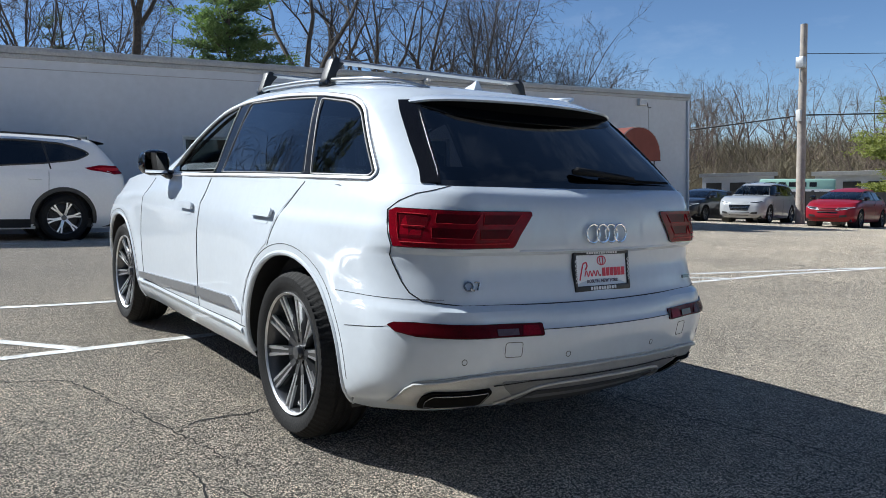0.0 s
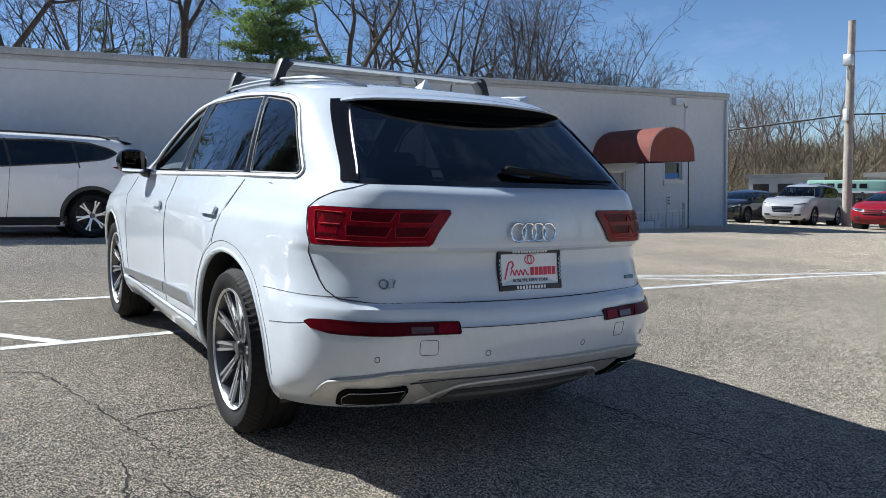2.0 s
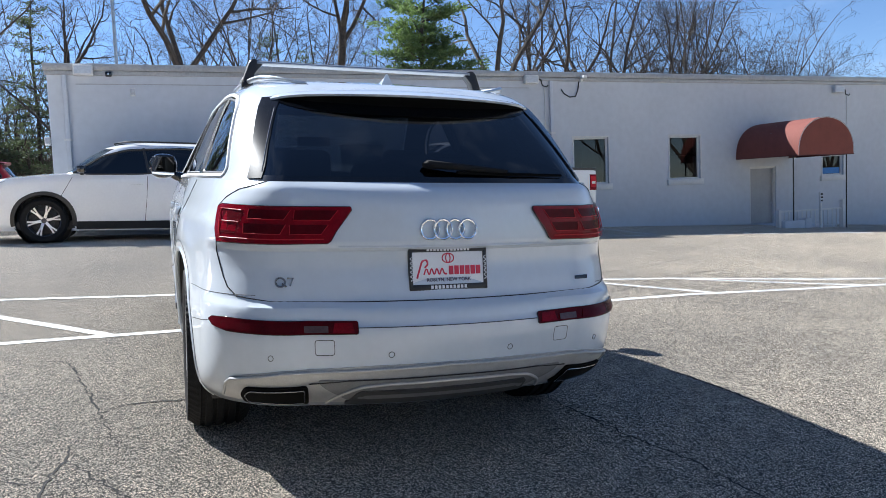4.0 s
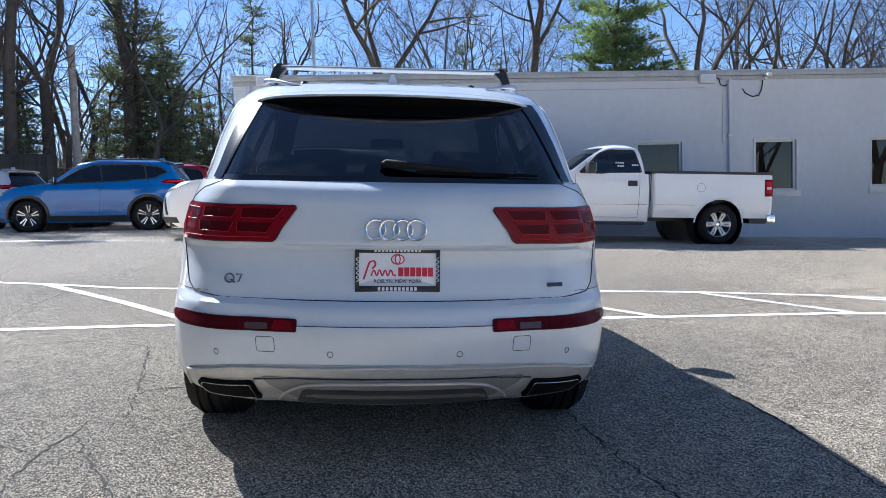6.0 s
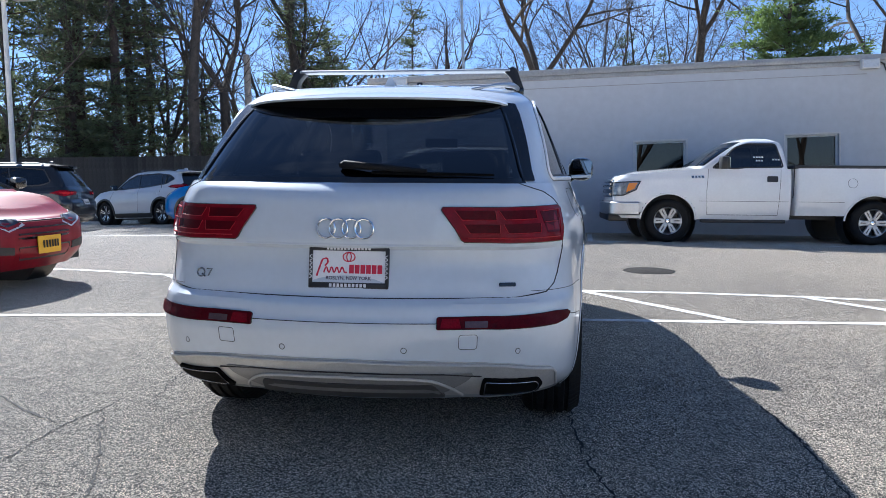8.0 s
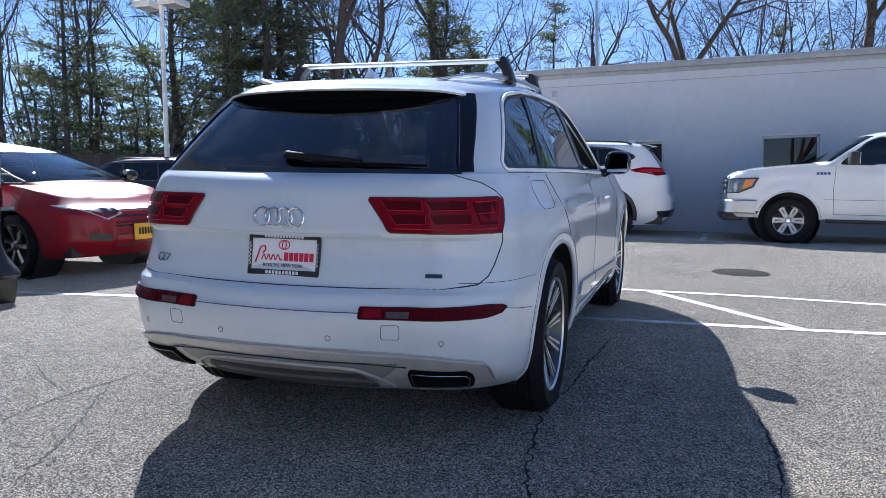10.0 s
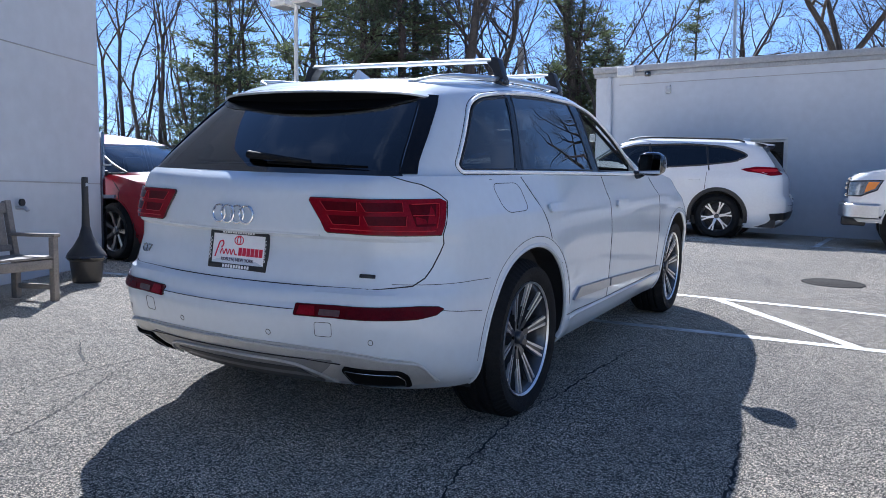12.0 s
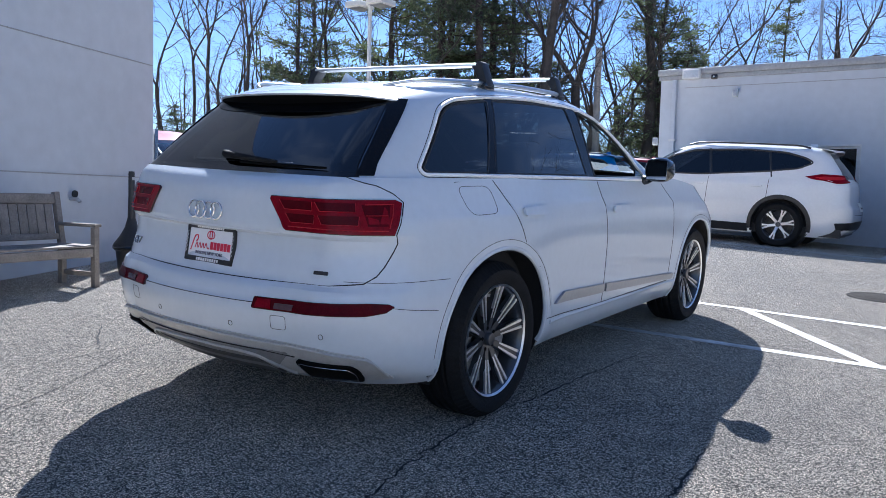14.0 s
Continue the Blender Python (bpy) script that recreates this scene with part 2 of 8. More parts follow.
def asphalt():
    """Aged asphalt: pale stones in a dark binder, with broad worn patches."""
    m = material("aged_asphalt", (0.13, 0.128, 0.122), rough=0.85, spec=0.22)
    n, l = m.node_tree.nodes, m.node_tree.links
    b = n["Principled BSDF"]
    t = n.new("ShaderNodeTexCoord")

    def tex(kind, scale, detail=3.0, rough=0.6):
        x = n.new(kind)
        x.inputs["Scale"].default_value = scale
        if kind == "ShaderNodeTexNoise":
            x.inputs["Detail"].default_value, x.inputs["Roughness"].default_value = detail, rough
        l.new(t.outputs["Object"], x.inputs["Vector"])
        return x

    def ramp(src, p0, c0, p1, c1):
        r = n.new("ShaderNodeValToRGB")
        r.color_ramp.elements[0].position, r.color_ramp.elements[1].position = p0, p1
        r.color_ramp.elements[0].color, r.color_ramp.elements[1].color = (*c0, 1), (*c1, 1)
        l.new(src, r.inputs["Fac"])
        return r.outputs["Color"]

    def mix(kind, fac, a, c):
        x = n.new("ShaderNodeMix")
        x.data_type, x.blend_type = "RGBA", kind
        x.inputs["Factor"].default_value = fac
        l.new(a, x.inputs["A"])
        l.new(c, x.inputs["B"])
        return x.outputs["Result"]

    stones = tex("ShaderNodeTexVoronoi", 200)
    fine = tex("ShaderNodeTexNoise", 210, 3, 0.7)
    mid = tex("ShaderNodeTexNoise", 9, 5, 0.65)
    broad = tex("ShaderNodeTexNoise", 0.35, 4, 0.6)
    c = ramp(stones.outputs["Color"], 0.36, (0.085, 0.080, 0.070), 0.92, (1.34, 1.20, 1.00))
    c = mix("MULTIPLY", 1.0, c, ramp(stones.outputs["Distance"], 0.25, (1, 1, 1), 0.75, (0.42, 0.42, 0.42)))
    c = mix("OVERLAY", 0.45, c, ramp(fine.outputs["Fac"], 0.3, (0.20, 0.20, 0.20), 0.72, (0.85, 0.84, 0.82)))
    c = mix("MULTIPLY", 1.0, c, ramp(mid.outputs["Fac"], 0.3, (0.80, 0.80, 0.80), 0.7, (1.16, 1.14, 1.11)))
    c = mix("MULTIPLY", 1.0, c, ramp(broad.outputs["Fac"], 0.3, (0.80, 0.80, 0.80), 0.7, (1.15, 1.14, 1.11)))
    # paler beyond the bays: the far ground's sunlit brightness put into the colour
    sep, edge, warp = n.new("ShaderNodeSeparateXYZ"), n.new("ShaderNodeMapRange"), n.new("ShaderNodeMath")
    warp.operation = "MULTIPLY_ADD"
    warp.inputs[1].default_value = 2.5
    l.new(t.outputs["Object"], sep.inputs[0])
    l.new(broad.outputs["Fac"], warp.inputs[0])
    l.new(sep.outputs["Y"], warp.inputs[2])
    l.new(warp.outputs[0], edge.inputs["Value"])
    edge.inputs["From Min"].default_value, edge.inputs["From Max"].default_value = 1.5, 6.0
    edge.inputs["To Min"].default_value, edge.inputs["To Max"].default_value = 0.0, 1.0
    c = mix("MULTIPLY", 1.0, c, ramp(edge.outputs[0], 0.0, (1.0, 1.0, 1.0), 1.0, (1.38, 1.35, 1.30)))
    # and paler towards the side building, again sunlight added through the colour
    strip = n.new("ShaderNodeMapRange")
    l.new(sep.outputs["X"], strip.inputs["Value"])
    strip.inputs["From Min"].default_value, strip.inputs["From Max"].default_value = -0.8, -2.6
    c = mix("MULTIPLY", 1.0, c, ramp(strip.outputs[0], 0.0, (1.0, 1.0, 1.0), 1.0, (1.24, 1.22, 1.19)))
    l.new(c, b.inputs["Base Color"])
    b.inputs["Diffuse Roughness"].default_value = 1.0
    bp = n.new("ShaderNodeBump")
    bp.inputs["Strength"].default_value, bp.inputs["Distance"].default_value = 0.7, 0.007
    add = n.new("ShaderNodeMath")
    add.operation = "SUBTRACT"
    l.new(fine.outputs["Fac"], add.inputs[0])
    l.new(stones.outputs["Distance"], add.inputs[1])
    l.new(add.outputs[0], bp.inputs["Height"])
    l.new(bp.outputs["Normal"], b.inputs["Normal"])
    return m


M_ASPHALT = asphalt()
M_WALL = material("painted_masonry", (0.525, 0.545, 0.575), rough=0.75, vary=0.06, scale=0.7, bump=0.05, bump_scale=35)
M_COPING = material("metal_coping", (0.36, 0.36, 0.35), rough=0.5, metal=0.3, vary=0.15, scale=3)
M_TRIM = material("window_trim_paint", (0.6, 0.6, 0.58), rough=0.55, vary=0.1, scale=6)
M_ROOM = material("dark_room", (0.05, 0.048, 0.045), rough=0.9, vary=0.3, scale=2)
M_AWNING = material("russet_awning_canvas", (0.165, 0.047, 0.034), rough=0.85, vary=0.15, scale=4, bump=0.2, bump_scale=250)
M_AWNING_DARK = material("dark_russet_canvas", (0.10, 0.035, 0.03), rough=0.85, vary=0.15, scale=4, bump=0.2, bump_scale=250)
M_GREY_DOOR = material("grey_door_paint", (0.34, 0.34, 0.335), rough=0.5, vary=0.08, scale=3)
M_CONCRETE = material("concrete", (0.42, 0.41, 0.39), rough=0.85, vary=0.2, scale=3, bump=0.3, bump_scale=60)
M_STEEL = material("galvanised_steel", (0.45, 0.46, 0.47), rough=0.45, metal=0.8, vary=0.2, scale=12)
M_CABLE = material("black_cable", (0.015, 0.015, 0.015), rough=0.6)
M_POLE = material("weathered_pole_wood", (0.34, 0.30, 0.26), rough=0.85, vary=0.25, scale=5, bump=0.4, bump_scale=50)
M_TEAK = material("weathered_teak", (0.20, 0.18, 0.16), rough=0.8, vary=0.3, scale=7, bump=0.35, bump_scale=90, each=0.25)
M_BARK = material("grey_bark", (0.080, 0.066, 0.055), rough=0.9, vary=0.35, scale=4, bump=0.6, bump_scale=25)
M_BARK_WARM = material("brown_bark", (0.15, 0.11, 0.085), rough=0.9, vary=0.35, scale=4, bump=0.6, bump_scale=25)
M_PINE_BARK = material("pine_bark", (0.065, 0.048, 0.040), rough=0.92, vary=0.4, scale=5, bump=0.7, bump_scale=22)
M_NEEDLES = material("pine_needles", (0.068, 0.086, 0.052), rough=0.7, vary=0.4, scale=0.6, tint=(0.125, 0.150, 0.085), each=0.3)
# brighter needles for one pine: the sun on its crown is in the colour
M_NEEDLES_SUNLIT = material("sunlit_pine_needles", (0.105, 0.148, 0.056), rough=0.7, vary=0.4, scale=0.9, tint=(0.12, 0.17, 0.06))
M_SPRING = material("spring_leaves", (0.19, 0.215, 0.05), rough=0.6, vary=0.35, scale=0.8, tint=(0.26, 0.28, 0.075))


def leafy(m, colour, share=0.4):
    """Thin leaves let part of the light through."""
    n, l = m.node_tree.nodes, m.node_tree.links
    tb, mx_ = n.new("ShaderNodeBsdfTranslucent"), n.new("ShaderNodeMixShader")
    tb.inputs["Color"].default_value = (*colour, 1)
    mx_.inputs["Fac"].default_value = share
    l.new(n["Principled BSDF"].outputs[0], mx_.inputs[1])
    l.new(tb.outputs[0], mx_.inputs[2])
    l.new(mx_.outputs[0], n["Material Output"].inputs["Surface"])


leafy(M_NEEDLES, (0.12, 0.15, 0.07))
leafy(M_NEEDLES_SUNLIT, (0.17, 0.26, 0.07))
leafy(M_SPRING, (0.28, 0.32, 0.06))
M_BRUSH = material("dry_brush", (0.125, 0.096, 0.072), rough=0.95, vary=0.4, scale=0.5, tint=(0.155, 0.12, 0.092))
M_SCRUB = material("olive_brown_scrub", (0.120, 0.100, 0.066), rough=0.95, vary=0.4, scale=0.4, tint=(0.19, 0.16, 0.10))
M_FENCE = material("dark_timber_fence", (0.055, 0.050, 0.044), rough=0.9, vary=0.35, scale=2.5, bump=0.3, bump_scale=40, each=0.4)
M_SOIL = material("leaf_litter_soil", (0.12, 0.09, 0.06), rough=0.98, vary=0.45, scale=0.6, bump=0.6, bump_scale=8, tint=(0.17, 0.13, 0.08))


# ---- ground ----
def hill_z(x, y):
    """A wooded slope that rises far to the side."""
    d, a = math.hypot(x, y), math.degrees(math.atan2(x, y))
    if d < 58 or not 36 < a < 100:
        return 0.0
    k, q = min((d - 58) / 40, 1), min((a - 36) / 12, 1, (100 - a) / 12)
    return 6.0 * k * k * (3 - 2 * k) * q * q * (3 - 2 * q)


def ground_z(x, y):
    g = 0.42 * math.tanh(0.042 * y / 0.42)
    h = -2.6 * math.tanh(0.042 * x / 2.6) if x > 0 else 0.24 * math.tanh(-0.042 * x / 0.24)
    fall = -0.022 * min(0.5 * (math.hypot(x - 15, 2.0) + x - 15), 22)
    return g + h + fall + hill_z(x, y)


def axis_steps(reach, near, step):
    out = [0.0]
    while out[-1] < reach:
        out.append(out[-1] + (step if out[-1] < near else step * (1 + (out[-1] - near) * 0.25)))
    return [-v for v in reversed(out[1:])] + out


gx, gy = axis_steps(700, 24, 0.8), axis_steps(700, 24, 0.8)
mesh_part("ground", [(x, y, ground_z(x, y)) for y in gy for x in gx],
          [(j * len(gx) + i, j * len(gx) + i + 1, (j + 1) * len(gx) + i + 1, (j + 1) * len(gx) + i)
           for j in range(len(gy) - 1) for i in range(len(gx) - 1)], M_ASPHALT)
tagged(bpy.data.objects["ground"], "grey aged asphalt of a sloping car park", "asphalt", kind="structure")


def ribbon(name, pts, width, mat, lift, step=0.25, jitter=0.0, label="", category="", parent=None, kind="structure", taper=False):
    """A flat strip that lies along the ground."""
    P = []
    for (ax, ay), (bx, by) in zip(pts, pts[1:]):
        n = max(1, int(math.hypot(bx - ax, by - ay) / step))
        P += [(ax + (bx - ax) * k / n, ay + (by - ay) * k / n) for k in range(n)]
    P.append(pts[-1])
    r = random.Random(len(P) * 13 + int(abs(pts[0][0]) * 100))
    if jitter:
        P = [(x + r.uniform(-jitter, jitter), y + r.uniform(-jitter, jitter)) for x, y in P]
    V, F = [], []
    for i, (x, y) in enumerate(P):
        a, b = P[max(i - 1, 0)], P[min(i + 1, len(P) - 1)]
        d = Vector((b[0] - a[0], b[1] - a[1])).normalized()
        w = width * (r.uniform(0.35, 1.4) if jitter else 1) * (math.sin(math.pi * (i + 0.4) / (len(P) - 0.2)) ** 0.4 if taper else 1)
        for k in (-0.5, 0.5):
            u, v = x - d.y * w * k, y + d.x * w * k
            V.append((u, v, ground_z(u, v) + lift))
        if i:
            F.append((2 * i - 2, 2 * i - 1, 2 * i + 1, 2 * i))
    ob = mesh_part(name, V, F, mat, parent, smooth=False)
    if not parent:
        tagged(ob, label, category, kind=kind)
    return ob


LINES = [[(-9, 1.3), (-3.2, 1.96), (-1.9, 2.12), (1.4, 2.40), (2.4, 2.48), (3.9, 2.64), (5.4, 2.63), (7.3, 2.65), (10.5, 2.40)],
         [(-9, 5.4), (-4.9, 4.84), (-3.4, 4.40), (-2.6, 4.10), (-1.2, 3.95), (0.8, 3.90), (2.2, 3.94), (3.3, 3.87), (4.5, 3.68), (6.1, 3.18), (9.8, 2.49), (12, 2.3)],
         [(-3.43, 4.38), (-2.36, 3.27), (-1.41, 2.20)], [(1.16, 3.88), (2.31, 2.50)], [(3.27, 3.80), (4.2, 2.68)], [(4.57, 3.62), (5.62, 2.97), (6.2, 2.68)],
         [(-7, 10.9), (-1, 10.42), (6.5, 9.92), (14, 9.4)], [(8.6, 9.9), (8.75, 12.6)], [(1.6, 10.3), (1.7, 12.6)],
         [(13.5, 8.4), (19.5, 7.2)], [(-10, 11.5), (-4.6, 10.8)], [(-14, 8.6), (-8, 8.8)]]
for pts in LINES:
    ribbon("road_marking", pts, 0.095, M_LINE, 0.004, label="worn white painted parking line on the asphalt", category="road marking")
CRACKS = [[(-2.3, 1.60), (-1.88, 1.56), (-1.59, 1.43), (-1.50, 1.06), (-1.40, 0.58), (-1.33, 0.25), (-1.22, -0.28)], [(-1.35, 0.28), (-1.21, 0.41), (-1.04, 0.40), (-0.80, 0.43)],
          [(-1.42, -0.10), (-1.44, -0.42), (-1.48, -0.57), (-1.47, -0.80), (-1.46, -1.05)], [(-0.82, -1.55), (-0.94, -1.23), (-1.10, -0.92), (-1.22, -0.72), (-1.41, -0.37)],
          [(-3.0, 1.90), (-3.05, 2.98), (-3.03, 3.95), (-2.91, 5.44), (-2.73, 7.63)], [(0.90, 0.02), (0.92, -0.42), (0.98, -0.80), (1.05, -1.12), (1.10, -1.7)],
          [(6.3, 4.6), (5.09, 4.05), (3.78, 3.29), (3.25, 3.01), (2.37, 2.51)], [(1.03, 1.75), (0.97, 0.89), (0.96, 0.43), (0.90, 0.05)],
          [(0.30, 3.25), (0.52, 3.15), (1.12, 2.86), (1.52, 2.62), (1.95, 2.50)], [(1.87, 0.45), (1.89, 0.21), (1.93, -0.41), (1.90, -1.2)],
          [(2.2, 3.9), (4.6, 4.6), (7.5, 6.5)], [(-2.10, -0.2), (-1.75, -0.45), (-1.46, -0.60)]]
for pts in CRACKS:
    ribbon("crack", pts, 0.0115, M_CRACK, 0.003, step=0.035, jitter=0.013, label="narrow dark crack winding through the asphalt", category="crack", taper=True)
V, F = lathe_data([(0.0, 0.008), (0.22, 0.008), (0.24, 0.003), (0.265, 0.008), (0.30, 0.007), (0.31, 0.0)], 40, "Z")
ob = mesh_part("manhole_cover", V, F, material("cast_iron", (0.030, 0.028, 0.026), rough=0.95, spec=0.1, vary=0.3, scale=15, bump=0.6, bump_scale=60))
ob.matrix_world = Matrix.Translation((2.03, 5.68, ground_z(2.03, 5.68) + 0.001)) @ SLOPE
tagged(ob, "round dark cast iron manhole cover set in the asphalt", "manhole cover")


# ---- car bodies ----
class Shell:
    """A closed body skin given by level outlines: half width, rear and front end at each height. y points ahead, x to the car's right."""

    def __init__(self, w, rear, front, corner, front_corner, bow=0.03, plan=0.04, mid=1.4, span=2.6, warp=None, flares=(), tail=0.0, tail_from=0.35, soft_corner=None):
        self.w, self.r, self.f = curve_of(w), curve_of(rear), curve_of(front)
        self.c, self.fc, self.bow, self.plan, self.mid, self.span = corner, front_corner, bow, plan, mid, span
        self.warp = warp or (lambda y, z: z)
        self.soft = soft_corner or (lambda z: 0.0)
        self.flares, self.tail, self.tail_from = flares, tail, tail_from
        self.flat = w[len(w) // 2][1] - corner[0]
        self.arc = 0.79 * (corner[0] + corner[1])

    def dims(self, z):
        """Corner sizes and bow of the tail at a height."""
        e = self.soft(z)
        return self.c[0] + 0.12 * e, self.c[1] + 0.07 * e, self.bow + 0.045 * e

    def at(self, u, z):
        w, yr, yf = self.w(z), self.r(z), self.f(z)
        (cx, cy, bow), (fx, fy) = self.dims(z), self.fc
        seg, t = min(int(u), 4), u - min(int(u), 4)
        y0, y1 = yr + bow + cy, yf - 0.06 - fy
        if seg == 0:
            x = t * (w - cx)
            y = yr + bow * t * t
        elif seg == 1:
            a = t * math.pi / 2
            x, y = w - cx + cx * math.sin(a), yr + bow + cy * (1 - math.cos(a))
        elif seg == 2:
            x, y = w, y0 + (y1 - y0) * t
        elif seg == 3:
            a = t * math.pi / 2
            x, y = w - fx + fx * math.cos(a), y1 + fy * math.sin(a)
        else:
            x = (1 - t) * (w - fx)
            y = yf - 0.06 * (1 - t) ** 2
        if y > self.mid:
            x *= 1 - self.plan * abs((y - self.mid) / self.span) ** 3
        if self.tail and seg in (1, 2) and y < self.tail_from:
            k = 1 - (self.tail(z) if callable(self.tail) else self.tail) * (self.tail_from - y) ** 1.6
            x = (w - cx) + (x - w + cx) * (k * w - w + cx) / cx
        for fy_, fz, fr, amount in self.flares:
            d = math.hypot(y - fy_, z - fz) - fr
            if 1 <= seg <= 3:
                x += amount * math.exp(-(d / 0.10) ** 2)
        return Vector((x, y, self.warp(y, z)))

    def u_rear(self, s, z):
        e = self.soft(z)
        flat, arc = self.flat - 0.12 * e, self.arc + 0.15 * e
        return s / flat if s <= flat else min(1 + (s - flat) / arc, 2.0) if s < flat + arc else 2 + (s - flat - arc) / 3.5

    def u_side(self, y, z):
        cx, cy, bow = self.dims(z)
        y0 = self.r(z) + bow + cy
        y1 = self.f(z) - 0.06 - self.fc[1]
        if y < y0:
            k = min(max((y - self.r(z) - bow) / cy, 0), 1)
            return 1 + math.acos(1 - k) / (math.pi / 2)
        if y > y1:
            return 3 + math.asin(min((y - y1) / self.fc[1], 1)) / (math.pi / 2)
        return 2 + (y - y0) / (y1 - y0)

    def spot(self, u, z, lift=0.0):
        p = self.at(u, z)
        e = 0.01
        du = self.at(min(u + e, 4.999), z) - self.at(max(u - e, 0), z)
        dz = self.at(u, z + e) - self.at(u, z - e)
        n = du.cross(dz)
        return p + (n.normalized() * lift if n.length > 1e-9 else Vector())

    def rear(self, s, z, lift=0.0):
        p = self.spot(self.u_rear(abs(s), z), z, lift)
        return Vector((math.copysign(p.x, s) if s else 0.0, p.y, p.z))

    def side(self, sign):
        def f(y, z, lift=0.0):
            p = self.spot(self.u_side(y, z), z, lift)
            return Vector((sign * p.x, p.y, p.z))
        return f

    def screen(self, v, z, lift=0.0):
        """Front screen: v from -1 to 1 across."""
        u = 5 - min(abs(v), 1.9999) if abs(v) <= 1 else 4 - (abs(v) - 1)
        p = self.spot(min(u, 4.9999), z, lift)
        return Vector((math.copysign(p.x, v), p.y, p.z))

    def skin(self, us, zs, cut, arches=(), cap=None, crown=0.03, cols=14, bottom=False):
        """Vertices and faces; cut(seg, s, y, z) drops faces; arches are (y, z, r); cap(y) says where the top is closed."""
        nu = len(us)
        ring = [(u, 1) for u in us] + [(u, -1) for u in reversed(us[1:-1])]
        n = len(ring)
        V, par = [], []
        for z in zs:
            for u, sg in ring:
                p = self.at(u, z)
                V.append(Vector((p.x * sg, p.y, p.z)))
                par.append((u, z, p.y, sg))
        F = []
        for j in range(len(zs) - 1):
            for i in range(n):
                k = (i + 1) % n
                q = (j * n + i, j * n + k, (j + 1) * n + k, (j + 1) * n + i)
                us_ = [par[a][0] for a in q]
                u, z = sum(us_) / 4, sum(par[a][1] for a in q) / 4
                y = sum(par[a][2] for a in q) / 4
                s = u * self.flat if u < 1 else self.flat + (u - 1) * self.arc
                if cut and cut(u, s, y, z):
                    continue
                if 1 <= u <= 4 and any(math.hypot(y - a, z - b) < r for a, b, r in arches):
                    continue
                F.append(q)
        used = {a for q in F for a in q}
        for a in used:
            u, z, y, sg = par[a]
            for cy, cz, r in arches:
                d = math.hypot(y - cy, z - cz)
                if 1 <= u <= 4 and 1e-6 < d < r:
                    k = r / d
                    V[a].y, V[a].z = cy + (V[a].y - cy) * k, cz + (V[a].z - cz) * k
        if cap:
            top = (len(zs) - 1) * n
            rows = []
            for i in range(nu):
                R = V[top + i]
                row = []
                for k in range(cols + 1):
                    t = 1 - 2 * k / cols
                    if k == 0:
                        row.append(top + i)
                    elif k == cols:
                        row.append(top + (n - i) % n)
                    else:
                        edge = min(1.0, 3.0 * min(abs(R.y - V[top].y), abs(R.y - V[top + nu - 1].y)) + 0.0)
                        V.append(Vector((R.x * t, R.y, R.z + crown * (1 - t * t) * edge)))
                        row.append(len(V) - 1)
                rows.append(row)
            for i in range(nu - 1):
                ym = (V[rows[i][0]].y + V[rows[i + 1][0]].y) / 2
                if not cap(ym):
                    continue
                for k in range(cols):
                    q = (rows[i][k], rows[i + 1][k], rows[i + 1][k + 1], rows[i][k + 1])
                    if len(set(q)) == 4 and (V[q[0]] - V[q[2]]).length > 1e-5:
                        F.append(q)
                    elif len(set(q)) == 3:
                        F.append(tuple(dict.fromkeys(q)))
        used = sorted({a for q in F for a in q})
        ix = {a: i for i, a in enumerate(used)}
        return [V[a] for a in used], [tuple(ix[a] for a in q) for q in F]


def spread(a, b, n):
    return [a + (b - a) * k / n for k in range(n + 1)]


def us_list(nr, nc, ns, nf, nn):
    return spread(0, 1, nr)[:-1] + spread(1, 2, nc)[:-1] + spread(2, 3, ns)[:-1] + spread(3, 4, nf)[:-1] + spread(4, 5, nn)[:-1] + [5.0 - 1e-9]


def patch(name, poly, mapper, mat, parent, lift=0.004, res=0.06, thick=0.012, label="", flip=False, dome=0.0):
    """A panel that follows a body skin: a flat outline laid on it by mapper(a, b, lift), with a rim."""
    bm = bmesh.new()
    bm.faces.new([bm.verts.new((a, b, 0)) for a, b in poly])
    xs, ys = [a for a, _ in poly], [b for _, b in poly]
    for axis, lo, hi in ((0, min(xs), max(xs)), (1, min(ys), max(ys))):
        n = max(1, int((hi - lo) / res))
        for k in range(1, n):
            co = [0, 0, 0]
            no = [0, 0, 0]
            co[axis], no[axis] = lo + (hi - lo) * k / n, 1
            bmesh.ops.bisect_plane(bm, geom=bm.verts[:] + bm.edges[:] + bm.faces[:], dist=1e-5, plane_co=co, plane_no=no)
    flat = {v: (v.co.x, v.co.y) for v in bm.verts}
    rim = [e for e in bm.edges if e.is_boundary]
    cx, cy, ex, ey = (min(xs) + max(xs)) / 2, (min(ys) + max(ys)) / 2, (max(xs) - min(xs)) / 2, (max(ys) - min(ys)) / 2
    if thick:
        r = bmesh.ops.extrude_edge_only(bm, edges=rim)
        low = {v for v in r["geom"] if isinstance(v, bmesh.types.BMVert)}
    else:
        low = set()
    for v in bm.verts:
        a, b = v.co.x, v.co.y
        h = lift + (dome * max(0, 1 - ((a - cx) / ex) ** 2) * max(0, 1 - ((b - cy) / ey) ** 2) if dome else 0)
        v.co = mapper(a, b, lift - thick if v in low else h)
    bmesh.ops.recalc_face_normals(bm, faces=bm.faces[:])
    return part(name, bm, mat, parent, label)


